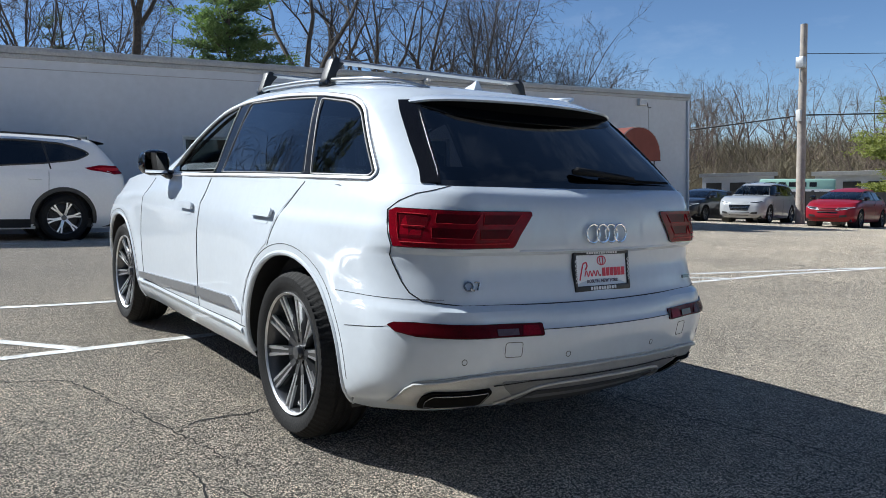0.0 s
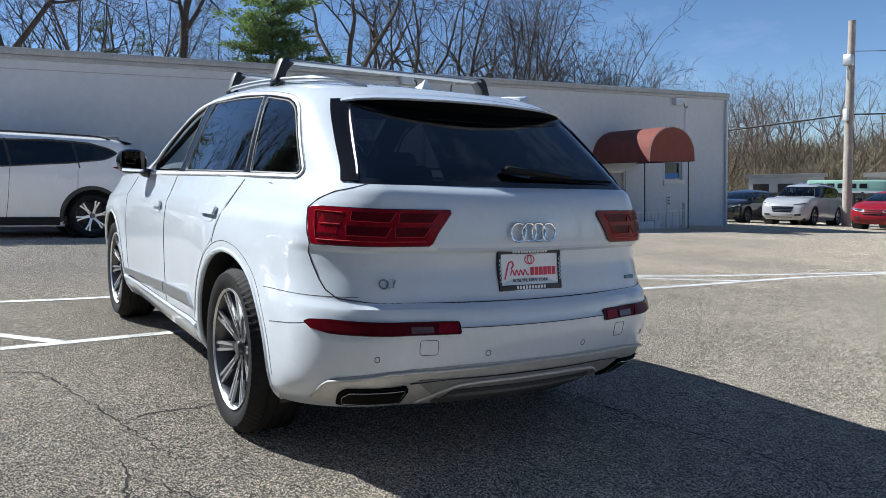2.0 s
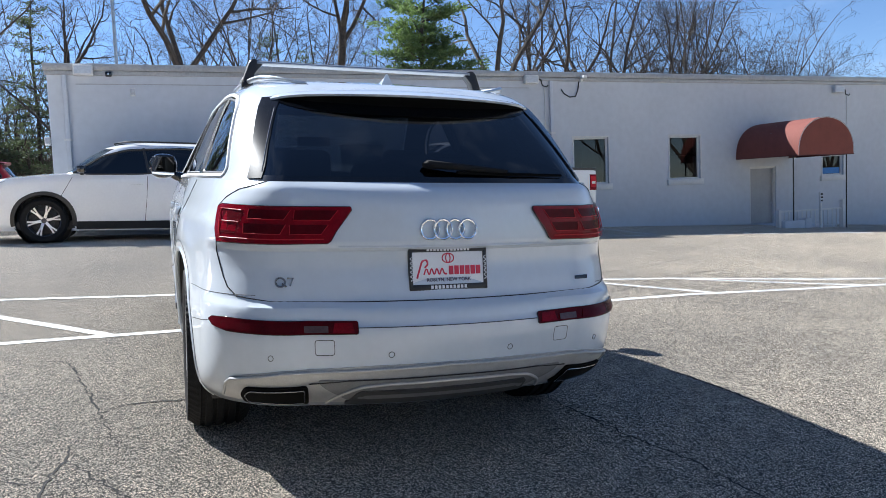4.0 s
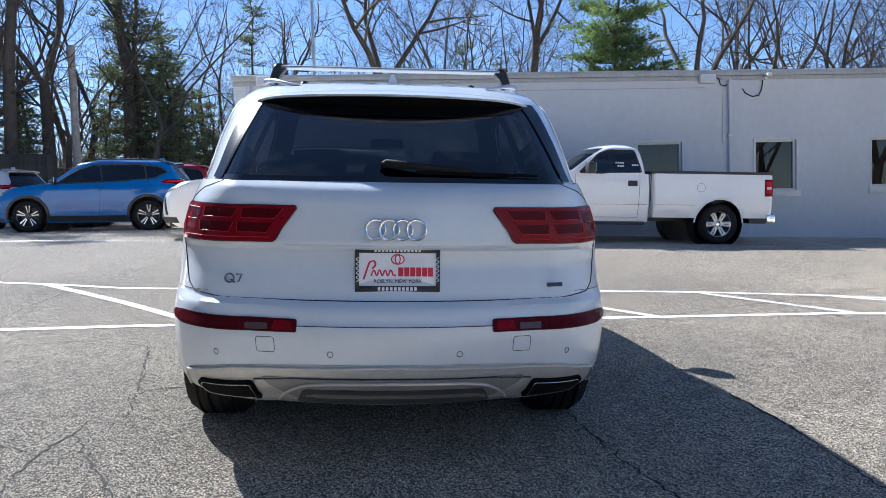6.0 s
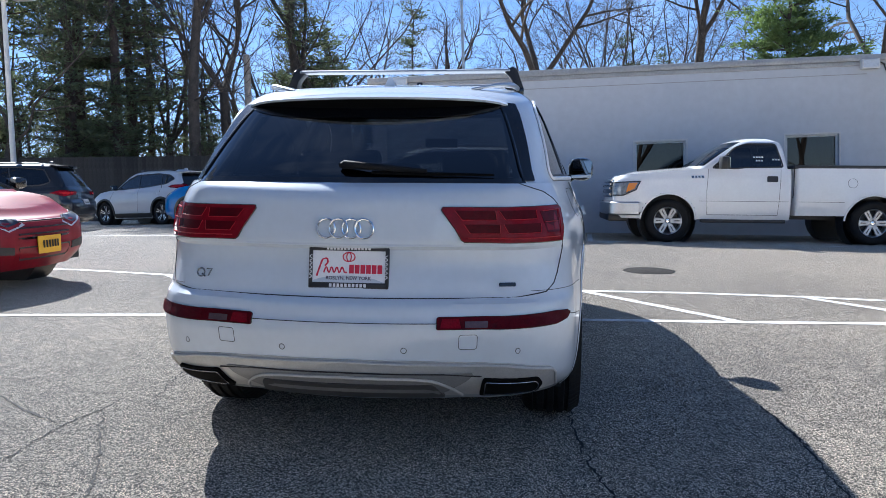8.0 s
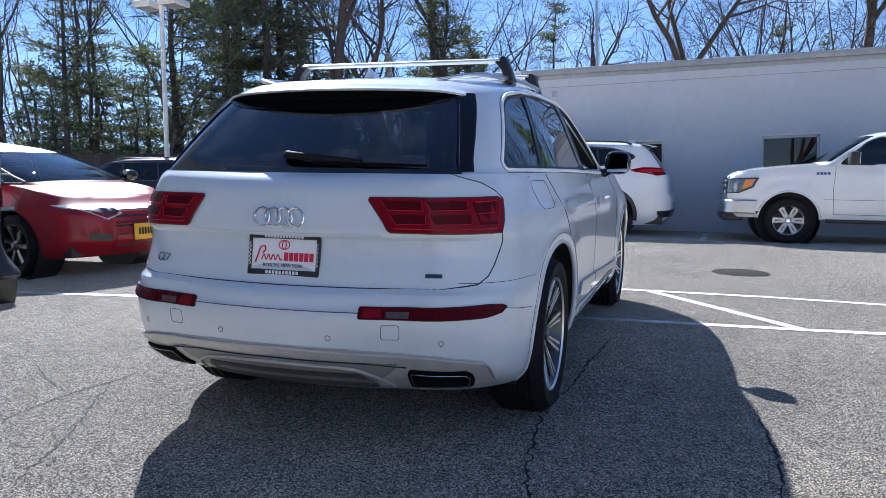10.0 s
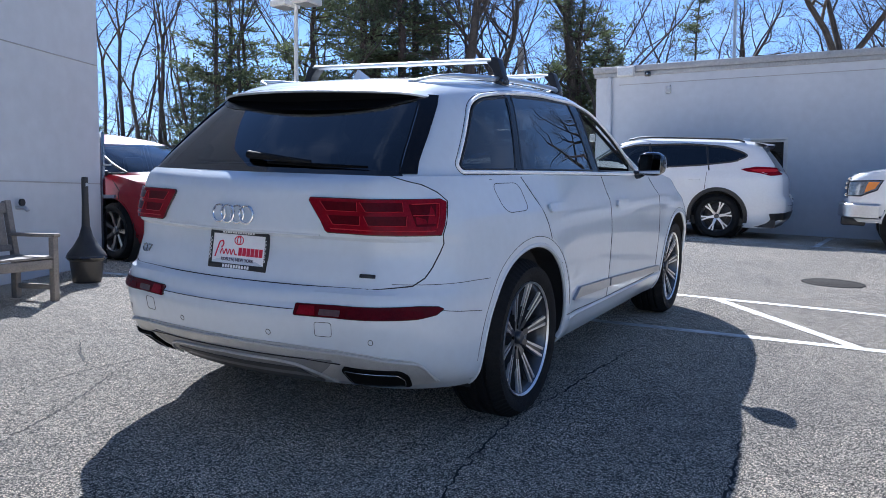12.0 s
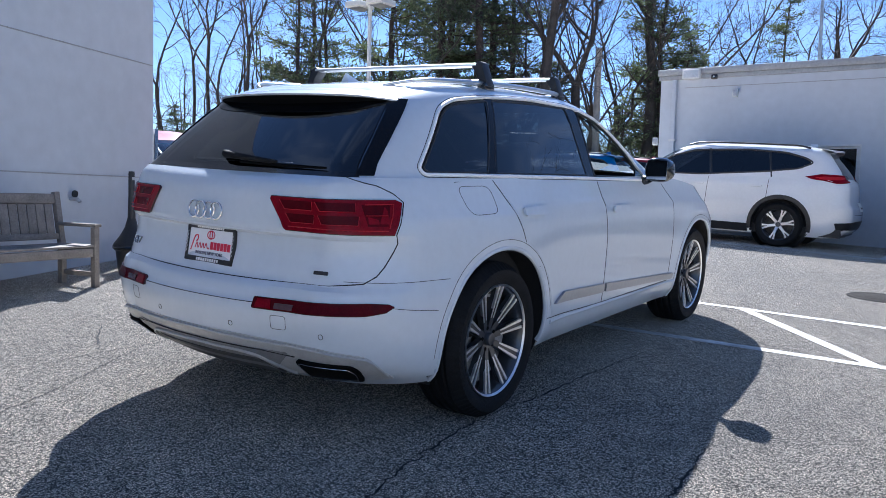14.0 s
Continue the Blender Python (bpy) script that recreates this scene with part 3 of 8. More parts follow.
def along(pts, mapper, lift, step=0.04):
    out = []
    for (a, b), (c, d) in zip(pts, pts[1:]):
        n = max(1, int(math.hypot(c - a, d - b) / step))
        out += [mapper(a + (c - a) * k / n, b + (d - b) * k / n, lift) for k in range(n)]
    return out + [mapper(*pts[-1], lift)]


def gap(pts, mapper, parent, r=0.0035, lift=0.0, closed=False, name="panel_gap", mat=None):
    P = along(list(pts) + ([pts[0]] if closed else []), mapper, lift)
    return tube(name, P, r, mat or M_GAP, parent, sides=6)


def wheel(parent, x, y, z, R, width, rim, side, style, name="wheel", blocks=False):
    """tyre and rim under a wheel; side is +1 where its face looks to +x."""
    m = Matrix.Translation((x, y, z)) @ (pose(0, 0, 0, 0, 0, 0) if side > 0 else pose(0, 0, 0, 0, 0, 180))
    h = width / 2
    V, F = lathe_data([(rim * 0.93, -h * 0.7), (rim * 0.9, 0.0), (rim * 0.62, h * 0.15), (rim * 0.60, h * 0.05), (0.0, h * 0.05)], 40)
    hub = mesh_part(name, V, F, M_BLACK_PLASTIC, parent)
    hub.matrix_local = m
    prof = [(rim * 0.96, -h * 0.82), (rim + 0.02, -h * 0.95), (R * 0.5 + rim * 0.5, -h * 1.04), (R - 0.03, -h * 0.95), (R - 0.008, -h * 0.75)]
    for g in (-0.55, -0.18, 0.18, 0.55):
        prof += [(R - 0.001, h * g - 0.012), (R - 0.012, h * g - 0.007), (R - 0.012, h * g + 0.007), (R - 0.001, h * g + 0.012)]
    prof += [(R - 0.008, h * 0.75), (R - 0.03, h * 0.95), (R * 0.5 + rim * 0.5 + 0.02, h * 1.035), (R * 0.5 + rim * 0.5, h * 1.05), (rim + 0.03, h * 1.0), (rim + 0.012, h * 0.93), (rim + 0.004, h * 0.9), (rim * 0.97, h * 0.86)]
    V, F = lathe_data(prof, 204 if blocks else 44)
    V, F = list(V), list(F)
    if blocks:
        # shoulder grooves of the tread
        for k in range(0, 204, 3):
            for i, (r_, hh) in enumerate(prof):
                if abs(hh) > h * 0.6 and r_ > R - 0.035:
                    v = V[k * len(prof) + i]
                    q = (r_ - 0.0045) / r_
                    V[k * len(prof) + i] = (v[0], v[1] * q, v[2] * q)
    mesh_part("tyre", V, F, M_RUBBER, hub, "black rubber tyre")
    V, F = lathe_data([(rim * 0.90, 0.0), (rim * 0.93, h * 0.70), (rim * 0.985, h * 0.93), (rim * 1.005, h * 0.95), (rim * 1.01, h * 0.90)], 60)
    r_ob = mesh_part("rim", V, F, (M_SATIN if style == "steel" else M_ALLOY_DARK), hub, "alloy rim")
    if style == "ten":
        V, F = lathe_data([(rim * 0.972, h * 0.90), (rim * 0.985, h * 0.945), (rim * 1.006, h * 0.965), (rim * 1.012, h * 0.90)], 72)
        mesh_part("rim_lip", V, F, M_MACHINED, hub, "machined rim lip")
    face = h * 0.80

    def bar(r0, r1, a, w0, w1, d0, d1, thick, mat, nm, off=0.0, off1=0.0):
        bm = bmesh.new()
        vs = []
        for r_, w_, d_, of in ((r0, w0, d0, off), (r1, w1, d1, off1)):
            for o, dd in ((-w_ / 2 + of, d_ - thick), (w_ / 2 + of, d_ - thick), (w_ / 2 * 0.8 + of, d_), (-w_ / 2 * 0.8 + of, d_)):
                vs.append(bm.verts.new((dd, r_ * math.cos(a) - o * math.sin(a), r_ * math.sin(a) + o * math.cos(a))))
        for q in ((0, 1, 2, 3), (7, 6, 5, 4), (0, 4, 5, 1), (1, 5, 6, 2), (2, 6, 7, 3), (3, 7, 4, 0)):
            bm.faces.new([vs[i] for i in q])
        bmesh.ops.recalc_face_normals(bm, faces=bm.faces[:])
        return part(nm, bm, mat, hub, smooth=False)

    if style == "ten":
        for k in range(10):
            a = 2 * math.pi * (k + 0.25) / 10
            bar(rim * 0.10, rim * 0.955, a, 0.034, 0.054, face - 0.036, face + 0.002, 0.030, M_ALLOY_DARK, "spoke")
            for o in (-1, 1):
                bar(rim * 0.22, rim * 0.978, a, 0.0095, 0.0175, face - 0.032, face + 0.008, 0.012, M_MACHINED, "spoke_face", o * 0.0080, o * 0.0185)
    elif style == "star":
        for k in range(6):
            a = 2 * math.pi * k / 6 + 0.2
            bar(rim * 0.12, rim * 0.96, a, 0.050, 0.080, face - 0.03, face, 0.03, M_ALLOY_DARK, "spoke")
            bar(rim * 0.14, rim * 0.64, a, 0.054, 0.044, face - 0.02, face + 0.004, 0.012, M_MACHINED, "spoke_face")
            for o in (-1, 1):
                bar(rim * 0.58, rim * 0.98, a, 0.024, 0.034, face + 0.0035, face + 0.008, 0.012, M_MACHINED, "spoke_face", o * 0.012, o * 0.032)
    elif style == "twin":
        for k in range(5):
            a = 2 * math.pi * k / 5 + 0.3
            for o in (-0.17, 0.17):
                bar(rim * 0.15, rim * 0.96, a + o, 0.050, 0.056, face - 0.034, face - 0.004, 0.03, M_ALLOY_DARK, "spoke")
                bar(rim * 0.30, rim * 0.97, a + o, 0.020, 0.030, face - 0.026, face + 0.004, 0.012, M_SATIN, "spoke_face")
    elif style == "steel":
        for k in range(6):
            a = 2 * math.pi * k / 6
            bar(rim * 0.2, rim * 0.97, a, 0.085, 0.115, face - 0.012, face + 0.002, 0.03, M_STEEL, "spoke")
            bar(rim * 0.45, rim * 0.85, a, 0.014, 0.030, face - 0.004, face + 0.004, 0.012, M_ALLOY_DARK, "spoke_slot")
    else:
        for k in range(7):
            a = 2 * math.pi * k / 7
            bar(rim * 0.15, rim * 0.96, a, 0.04, 0.06, face - 0.03, face, 0.03, M_ALLOY_DARK, "spoke")
    if style == "ten":
        V, F = lathe_data([(0.0, face - 0.010), (rim * 0.105, face - 0.011), (rim * 0.118, face - 0.016), (rim * 0.122, face - 0.034), (rim * 0.25, face - 0.036), (rim * 0.27, face - 0.06)], 28)
    else:
        V, F = lathe_data([(0.0, face - 0.005), (rim * 0.13, face - 0.008), (rim * 0.16, face - 0.02), (rim * 0.26, face - 0.03), (rim * 0.27, face - 0.06)], 28)
    mesh_part("hub_cap", V, F, M_ALLOY_DARK if style != "steel" else M_CHROME, hub, "wheel hub cap")
    if blocks:
        V, F = lathe_data([(rim * 0.30, h * 0.22), (rim * 0.80, h * 0.24), (rim * 0.82, h * 0.15)], 40)
        mesh_part("brake_disc", V, F, M_STEEL, hub, "steel brake disc")
        for k in range(5):
            a = 2 * math.pi * (k + 0.4) / 5
            V, F = lathe_data([(0.0, face - 0.032), (0.010, face - 0.030), (0.014, face - 0.05)], 8)
            mesh_part("wheel_bolt", [(v[0], v[1] + rim * 0.2 * math.cos(a), v[2] + rim * 0.2 * math.sin(a)) for v in V], F, M_VOID, hub)
    return hub


def seat(parent, x, y, mat, z=0.42, w=0.50, top=1.30, name="seat"):
    b = part(name, boxed(x - w / 2, x + w / 2, y - 0.25, y + 0.27, z - 0.1, z + 0.17, bevel=0.05), mat, parent, "dark leather car seat")
    m = Matrix.Translation((x, y - 0.22, z + 0.1)) @ pose(0, 0, 0, 14)
    part("backrest", boxed(-w / 2, w / 2, -0.07, 0.07, 0, top - z - 0.32, m, 0.05), mat, b)
    part("headrest", boxed(-0.14, 0.14, -0.05, 0.05, top - z - 0.29, top - z - 0.08, m, 0.045), mat, b)
    for s in (-0.06, 0.06):
        part("headrest_post", boxed(s - 0.007, s + 0.007, -0.007, 0.007, top - z - 0.34, top - z - 0.25, m), M_STEEL, b)
    return b


def text_part(name, body, size, mat, parent, m, extrude=0.001, label="", bold=0.0):
    cu = bpy.data.curves.new(name, "FONT")
    cu.body, cu.size, cu.align_x, cu.align_y, cu.extrude, cu.offset = body, size, "CENTER", "CENTER", extrude, bold
    tmp = new(name + "_curve", cu)
    me = bpy.data.meshes.new_from_object(tmp.evaluated_get(bpy.context.evaluated_depsgraph_get()))
    bpy.data.objects.remove(tmp)
    me.materials.clear()
    me.materials.append(mat)
    ob = new(name, me)
    ob.parent = parent
    ob.matrix_local = m
    if label:
        tagged(ob, label)
    return ob


# ---- the white SUV that the camera goes round ----
BELT = 1.12


def roof_drop(y, z):
    """The roof line falls towards the tail and the screen."""
    if z <= BELT:
        return z
    k = 1 - 0.12 * max(0, (0.7 - y) / 1.2) ** 1.5 - 0.02 * max(0, (y - 1.2) / 0.8) ** 2
    return BELT + (z - BELT) * k


def hood_drop(y, z):
    """The waist falls towards the nose."""
    if z < 0.80 or y < 2.1:
        return z
    k = 1 - 0.62 * min(1, (y - 2.1) / 1.75) ** 1.6
    return 0.80 + (z - 0.80) * k


def big_suv():
    car = thing("parked_suv", SLOPE.copy(), "white large SUV with dark privacy glass, parked alone on the asphalt", "car")
    archR = 0.455
    wheels = ((0.0, 0.38), (2.994, 0.38))
    low = Shell(w=[(0.26, 0.88), (0.33, 0.925), (0.42, 0.945), (0.55, 0.955), (0.72, 0.962), (0.86, 0.965), (0.98, 0.958), (1.04, 0.935), (1.09, 0.918), (1.16, 0.895)],
                rear=[(0.26, -0.80), (0.34, -0.95), (0.40, -1.02), (0.48, -1.055), (0.54, -1.068), (0.60, -1.075), (0.632, -1.073), (0.640, -1.063), (0.675, -1.055),
                      (0.700, -1.040), (0.722, -1.000), (0.78, -0.980), (0.86, -0.958), (0.905, -0.958), (0.922, -0.986), (1.0, -0.980), (1.08, -0.967), (1.13, -0.933), (1.16, -0.88)],
                front=[(0.26, 3.70), (0.36, 3.84), (0.55, 3.90), (0.72, 3.89), (0.86, 3.82), (1.0, 3.72), (1.16, 3.58)],
                corner=(0.30, 0.30), front_corner=(0.55, 0.55), bow=0.035, plan=0.035, warp=hood_drop,
                flares=[(y, z, 0.50, 0.012) for y, z in wheels], tail=curve_of([(0.3, 0.06), (0.62, 0.065), (0.8, 0.095), (1.0, 0.108), (1.08, 0.112), (1.16, 0.130)]), soft_corner=curve_of([(0.30, 0.95), (0.66, 0.95), (0.75, 0.72), (0.95, 0.72), (1.02, 0.66), (1.10, 0.45), (1.16, 0.05), (1.17, 0.0)]))
    up = Shell(w=[(1.10, 0.914), (1.16, 0.895), (1.20, 0.874), (1.30, 0.832), (1.40, 0.788), (1.50, 0.742), (1.56, 0.705), (1.60, 0.66), (1.625, 0.60), (1.635, 0.55)],
               rear=[(1.10, -0.925), (1.16, -0.88), (1.20, -0.855), (1.35, -0.715), (1.50, -0.555), (1.56, -0.485), (1.60, -0.42), (1.625, -0.36), (1.635, -0.32)],
               front=[(1.0, 2.75), (1.10, 2.62), (1.30, 2.20), (1.45, 1.92), (1.55, 1.70), (1.615, 1.50), (1.635, 1.42)],
               corner=(0.30, 0.30), front_corner=(0.32, 0.42), bow=0.045, plan=0.05, mid=0.9, span=2.0, warp=roof_drop, tail=curve_of([(1.10, 0.155), (1.25, 0.140), (1.40, 0.110), (1.55, 0.070), (1.635, 0.060)]))
    # openings
    dlo = rounded([(1.94, 1.135), (1.67, 1.395), (1.43, 1.512), (1.10, 1.566), (0.60, 1.575), (0.15, 1.570), (-0.13, 1.550), (-0.25, 1.510), (-0.475, 1.215), (-0.455, 1.182), (0.85, 1.158)],
                  [0.03, 0.12, 0.12, 0.1, 0.1, 0.1, 0.08, 0.06, 0.02, 0.03, 0.05])
    rear_glass = rounded([(-0.640, 1.175), (0.640, 1.175), (0.638, 1.20), (0.612, 1.525), (-0.612, 1.525), (-0.638, 1.20)], 0.02)

    def cut_up(u, s, y, z):
        if 1.05 < u < 3.7 and inside(dlo, y, z):
            return True
        if u < 1.7 and inside(rear_glass, s, z):
            return True
        return u > 3.45 and 1.16 < z < 1.57

    us = us_list(26, 18, 220, 16, 14)
    zs = [0.26, 0.30] + spread(0.33, 1.16, 58)
    V, F = low.skin(us, zs, None, [(y, z, archR) for y, z in wheels], cap=lambda y: y > 2.35, crown=0.035)
    body = mesh_part("body", V, F, M_WHITE, car, "white metallic painted lower body", sharp=30)
    us = us_list(26, 20, 170, 24, 16)
    V, F = up.skin(us, spread(1.135, 1.55, 62) + [1.565, 1.58, 1.593, 1.605, 1.615, 1.624, 1.630, 1.6345], cut_up, cap=lambda y: True, crown=0.022, cols=20)
    roof = mesh_part("cabin_shell", V, F, M_WHITE, car, "white roof and pillars", sharp=30)
    # inner dark lining of the pillars and roof, and floor
    V, F = up.skin(us_list(12, 8, 40, 8, 8), spread(1.14, 1.61, 16), cut_up, cap=lambda y: True, crown=0.012, cols=8)
    lining = mesh_part("roof_lining", [Vector((v.x * 0.965, 0.5 + (v.y - 0.5) * 0.975, 1.1 + (v.z - 1.1) * 0.955)) for v in V], [q[::-1] for q in F], M_CABIN, car)
    bm = boxed(-0.62, 0.62, -0.70, 3.5, 0.30, 0.42)
    box(bm, -0.86, 0.86, 0.55, 2.45, 0.27, 0.40)
    box(bm, -0.50, 0.50, -0.84, -0.701, 0.32, 0.37)
    box(bm, -0.70, 0.70, -0.70, -0.47, 0.32, 0.37)
    part("underbody", bm, M_VOID, car, "black underbody")
    for y, z in wheels:
        for sg in (-1, 1):
            V, F = [], []
            for i, a in enumerate(spread(-0.10 * math.pi, 1.10 * math.pi, 30)):
                c_, s_ = (archR + 0.004) * math.cos(a), (archR + 0.004) * math.sin(a)
                o_ = low.side(sg)(y + c_, max(z + s_, 0.27), -0.010)
                V += [(sg * 0.56, y, z), (sg * 0.56, y + c_, z + s_), (o_.x, y + c_, z + s_)]
                if i:
                    F += [(3 * i - 3, 3 * i - 2, 3 * i + 1, 3 * i), (3 * i - 2, 3 * i - 1, 3 * i + 2, 3 * i + 1)]
            mesh_part("wheel_arch_liner", V, F, M_BLACK_PLASTIC, car)
    L, R_ = low.side(-1), low.side(1)
    UL, UR = up.side(-1), up.side(1)
    # inner door cards and belt
    for sg in (-1, 1):
        V, F = [], []
        for i, y in enumerate(spread(-0.3, 2.3, 20)):
            for z, k in ((0.4, 0.84), (0.9, 0.83), (1.12, 0.81), (1.145, 0.85)):
                V.append((sg * k, y, z))
            if i:
                F += [(4 * i - 4 + k, 4 * i - 3 + k, 4 * i + 1 + k, 4 * i + k) for k in range(3)]
        mesh_part("door_card", V, F, M_CABIN, car)
    # cabin
    for x in (-0.40, 0.40):
        seat(car, x, 1.35, M_SEAT, top=1.33)
        seat(car, x * 0.95, 0.45, M_SEAT, top=1.30)
    seat(car, 0.0, 0.45, M_SEAT, top=1.24, w=0.30)
    part("dashboard", boxed(-0.85, 0.85, 2.05, 2.55, 0.75, 1.10, bevel=0.06), M_CABIN, car)
    part("cargo_floor", boxed(-0.80, 0.80, -0.8, 0.2, 0.55, 0.72, bevel=0.02), M_CABIN, car)
    V, F = tube_data([(-0.40 + 0.18 * math.cos(a), 1.92 + 0.06 * math.sin(a), 0.98 + 0.17 * math.sin(a)) for a in spread(0, 2 * math.pi, 28)[:-1]], 0.016, 8, True)
    mesh_part("steering_wheel", V, F, M_BLACK_PLASTIC, car)
    part("rear_view_mirror", boxed(-0.12, 0.12, 1.82, 1.85, 1.36, 1.43, bevel=0.012), M_BLACK_PLASTIC, car)
    # windows
    pillar_b, pillar_c = 0.86, -0.02
    front_win = rounded([(1.87, 1.152), (1.64, 1.375), (1.42, 1.492), (1.17, 1.545), (1.12, 1.168)], [0.02, 0.1, 0.1, 0.03, 0.02])
    rear_win = rounded([(1.01, 1.172), (1.03, 1.555), (0.215, 1.555), (0.03, 1.188)], 0.02)
    quarter = rounded([(-0.02, 1.190), (0.165, 1.552), (-0.12, 1.533), (-0.225, 1.495), (-0.445, 1.215), (-0.425, 1.196)], [0.02, 0.02, 0.07, 0.06, 0.02, 0.02])
    for f, g in ((UL, "left"), (UR, "right")):
        sg = -1 if g == "left" else 1
        patch("rear_door_glass", rear_win, f, M_PRIVACY, car, lift=-0.004, thick=0.0, res=0.08, label="dark privacy glass")
        patch("quarter_glass", quarter, f, M_PRIVACY, car, lift=-0.004, thick=0.0, res=0.08, label="dark privacy glass")
        # black frames
        for pts in ([(1.010, 1.150), (1.100, 1.150), (1.150, 1.56), (1.025, 1.57)], [(-0.028, 1.165), (0.040, 1.165), (0.225, 1.57), (0.155, 1.57)]):
            patch("pillar_cover", pts, f, M_PILLAR, car, lift=-0.001, res=0.06, thick=0.01, label="black pillar cover")
        for pl, r in ((front_win, 0.007), (rear_win, 0.007), (quarter, 0.007)):
            tube("window_seal", along(pl + [pl[0]], f, -0.006), r, M_BLACK_PLASTIC, car, sides=8)
        P = along(dlo + [dlo[0]], f, -0.0005)
        tube("window_trim", P, 0.0095, M_BRIGHT, car, "bright aluminium window surround", sides=8)
        tube("trim_gap", along(outset(dlo + [dlo[0]], 0.0115), f, -0.0010), 0.0024, M_BLACK_PLASTIC, car, sides=6)
        tube("window_band", along(dlo + [dlo[0]], f, -0.013), 0.0085, M_BLACK_PLASTIC, car, sides=8)
        patch("mirror_triangle", [(2.02, 1.125), (1.80, 1.20), (1.72, 1.135)], f, M_GLOSS_BLACK, car, lift=0.002)
    patch("tailgate_glass", rear_glass, up.rear, M_REARGLASS, car, lift=0.003, res=0.05, thick=0.0, label="dark tinted tailgate glass")
    for sg in (-1, 1):
        side_fin = [(sg * 0.60, 1.525), (sg * 0.60, 1.550), (sg * 0.695, 1.542), (sg * 0.712, 1.36), (sg * 0.727, 1.175), (sg * 0.63, 1.175)]
        patch("tailgate_side_trim", side_fin, up.rear, M_PILLAR, car, lift=0.008, res=0.05, label="gloss black trim beside the tailgate glass")
        tube("tailgate_bright_edge", along([(sg * 0.640, 1.205), (sg * 0.612, 1.490)], up.rear, 0.0088), 0.0014, M_BADGE, car)
    top_band = [(x, 1.545) for x in spread(-0.60, 0.60, 24)] + [(x, 1.477 + 0.045 * (x / 0.60) ** 4) for x in spread(0.60, -0.60, 24)]
    patch("glass_top_band", top_band, up.rear, M_PILLAR, car, lift=0.006, res=0.05, label="black band along the top of the tailgate glass")
    band = [(-0.66, 1.158), (0.66, 1.158), (0.64, 1.19), (-0.64, 1.19)]
    patch("glass_band", band, up.rear, M_GLOSS_BLACK, car, lift=0.005, res=0.05)
    V, F = [], []
    for j, z in enumerate(spread(1.15, 1.575, 10)):
        for i, v in enumerate(spread(-1.45, 1.45, 24)):
            V.append(up.screen(v, z, -0.003))
    F = [(j * 25 + i, j * 25 + i + 1, (j + 1) * 25 + i + 1, (j + 1) * 25 + i) for j in range(10) for i in range(24)]
    mesh_part("windscreen", V, F, M_CLEAR, car, "clear front screen")
    # spoiler: roof lip over the tailgate glass
    V, F = [], []
    N = 28
    for i, x in enumerate(spread(-0.592, 0.592, N)):
        k = (x / 0.592) ** 2
        zt = 1.546 - 0.008 * k - 0.014 * k ** 5
        yt = -0.595 + 0.145 * k + 0.035 * k ** 6
        for dy, dz in ((0.36, 0.040 - 0.035 * k), (0.18, 0.034 - 0.012 * k), (0.04, 0.006), (0.0, -0.006), (0.006, -0.014), (0.10, -0.024), (0.16, -0.050)):
            V.append((x, yt + dy, zt + dz - 0.02))
        if i:
            F += [(7 * i - 7 + a, 7 * i - 6 + a, 7 * i + 1 + a, 7 * i + a) for a in range(6)]
    F += [tuple(range(7)), tuple(range(7 * N + 6, 7 * N - 1, -1))]
    mesh_part("roof_spoiler", V, F, M_WHITE, car, "white roof spoiler over the tailgate glass", sharp=50)
    V, F = [], []
    for i, x in enumerate(spread(-0.572, 0.572, N)):
        k = (x / 0.592) ** 2
        zt = 1.546 - 0.008 * k - 0.014 * k ** 5 - 0.0345
        yt = -0.595 + 0.145 * k + 0.035 * k ** 6 + 0.010
        for dy, dz in ((0.0, 0.0), (0.03, -0.02), (0.07, -0.055 + 0.02 * k), (0.16, -0.03)):
            V.append((x, yt + dy, zt + dz))
        if i:
            F += [(4 * i - 4 + a, 4 * i - 3 + a, 4 * i + 1 + a, 4 * i + a) for a in range(3)]
    mesh_part("spoiler_underside", V, F, M_VOID, car, "black underside of the spoiler")
    part("brake_light", boxed(-0.14, 0.14, -0.535, -0.523, 1.462, 1.472, bevel=0.003), M_BRAKE_DARK, car, "high red brake light strip")
    # shut lines
    gate = [(0.975, 1.128), (1.045, 1.098), (1.088, 1.062), (1.026, 0.930), (0.985, 0.86), (0.955, 0.800), (0.925, 0.762), (0.87, 0.734), (0.70, 0.722), (0.35, 0.718), (0.0, 0.717)]
    for sg in (-1, 1):
        gap([(sg * a, b) for a, b in gate], low.rear, car, r=0.0028)
        gap([(sg * 0.975, 1.128), (sg * 0.80, 1.160)], low.rear, car, r=0.0024)
        gap([(sg * 0.37, 0.632), (sg * 0.0, 0.632)], low.rear, car, r=0.0018)
        f = low.side(sg)
        ring = [(archR * 1.085 * math.cos(a), 0.38 + archR * 1.085 * math.sin(a)) for a in spread(0.06 * math.pi, 1.0 * math.pi, 40)]
        for cy in (0.0, 2.994):
            gap([(cy + a, b) for a, b in ring], f, car, r=0.0014)
            lip = [(cy + (archR - 0.002) * math.cos(a), 0.38 + (archR - 0.002) * math.sin(a)) for a in spread(-0.06 * math.pi, 1.085 * math.pi, 52)]
            tube("wheel_arch_lip", along(lip, f, -0.006), 0.013, M_WHITE, car, sides=8)
        gap([(sg * 1.035, 0.636), (sg * 1.13, 0.622), (sg * 1.29, 0.60)], low.rear, car, r=0.0015)
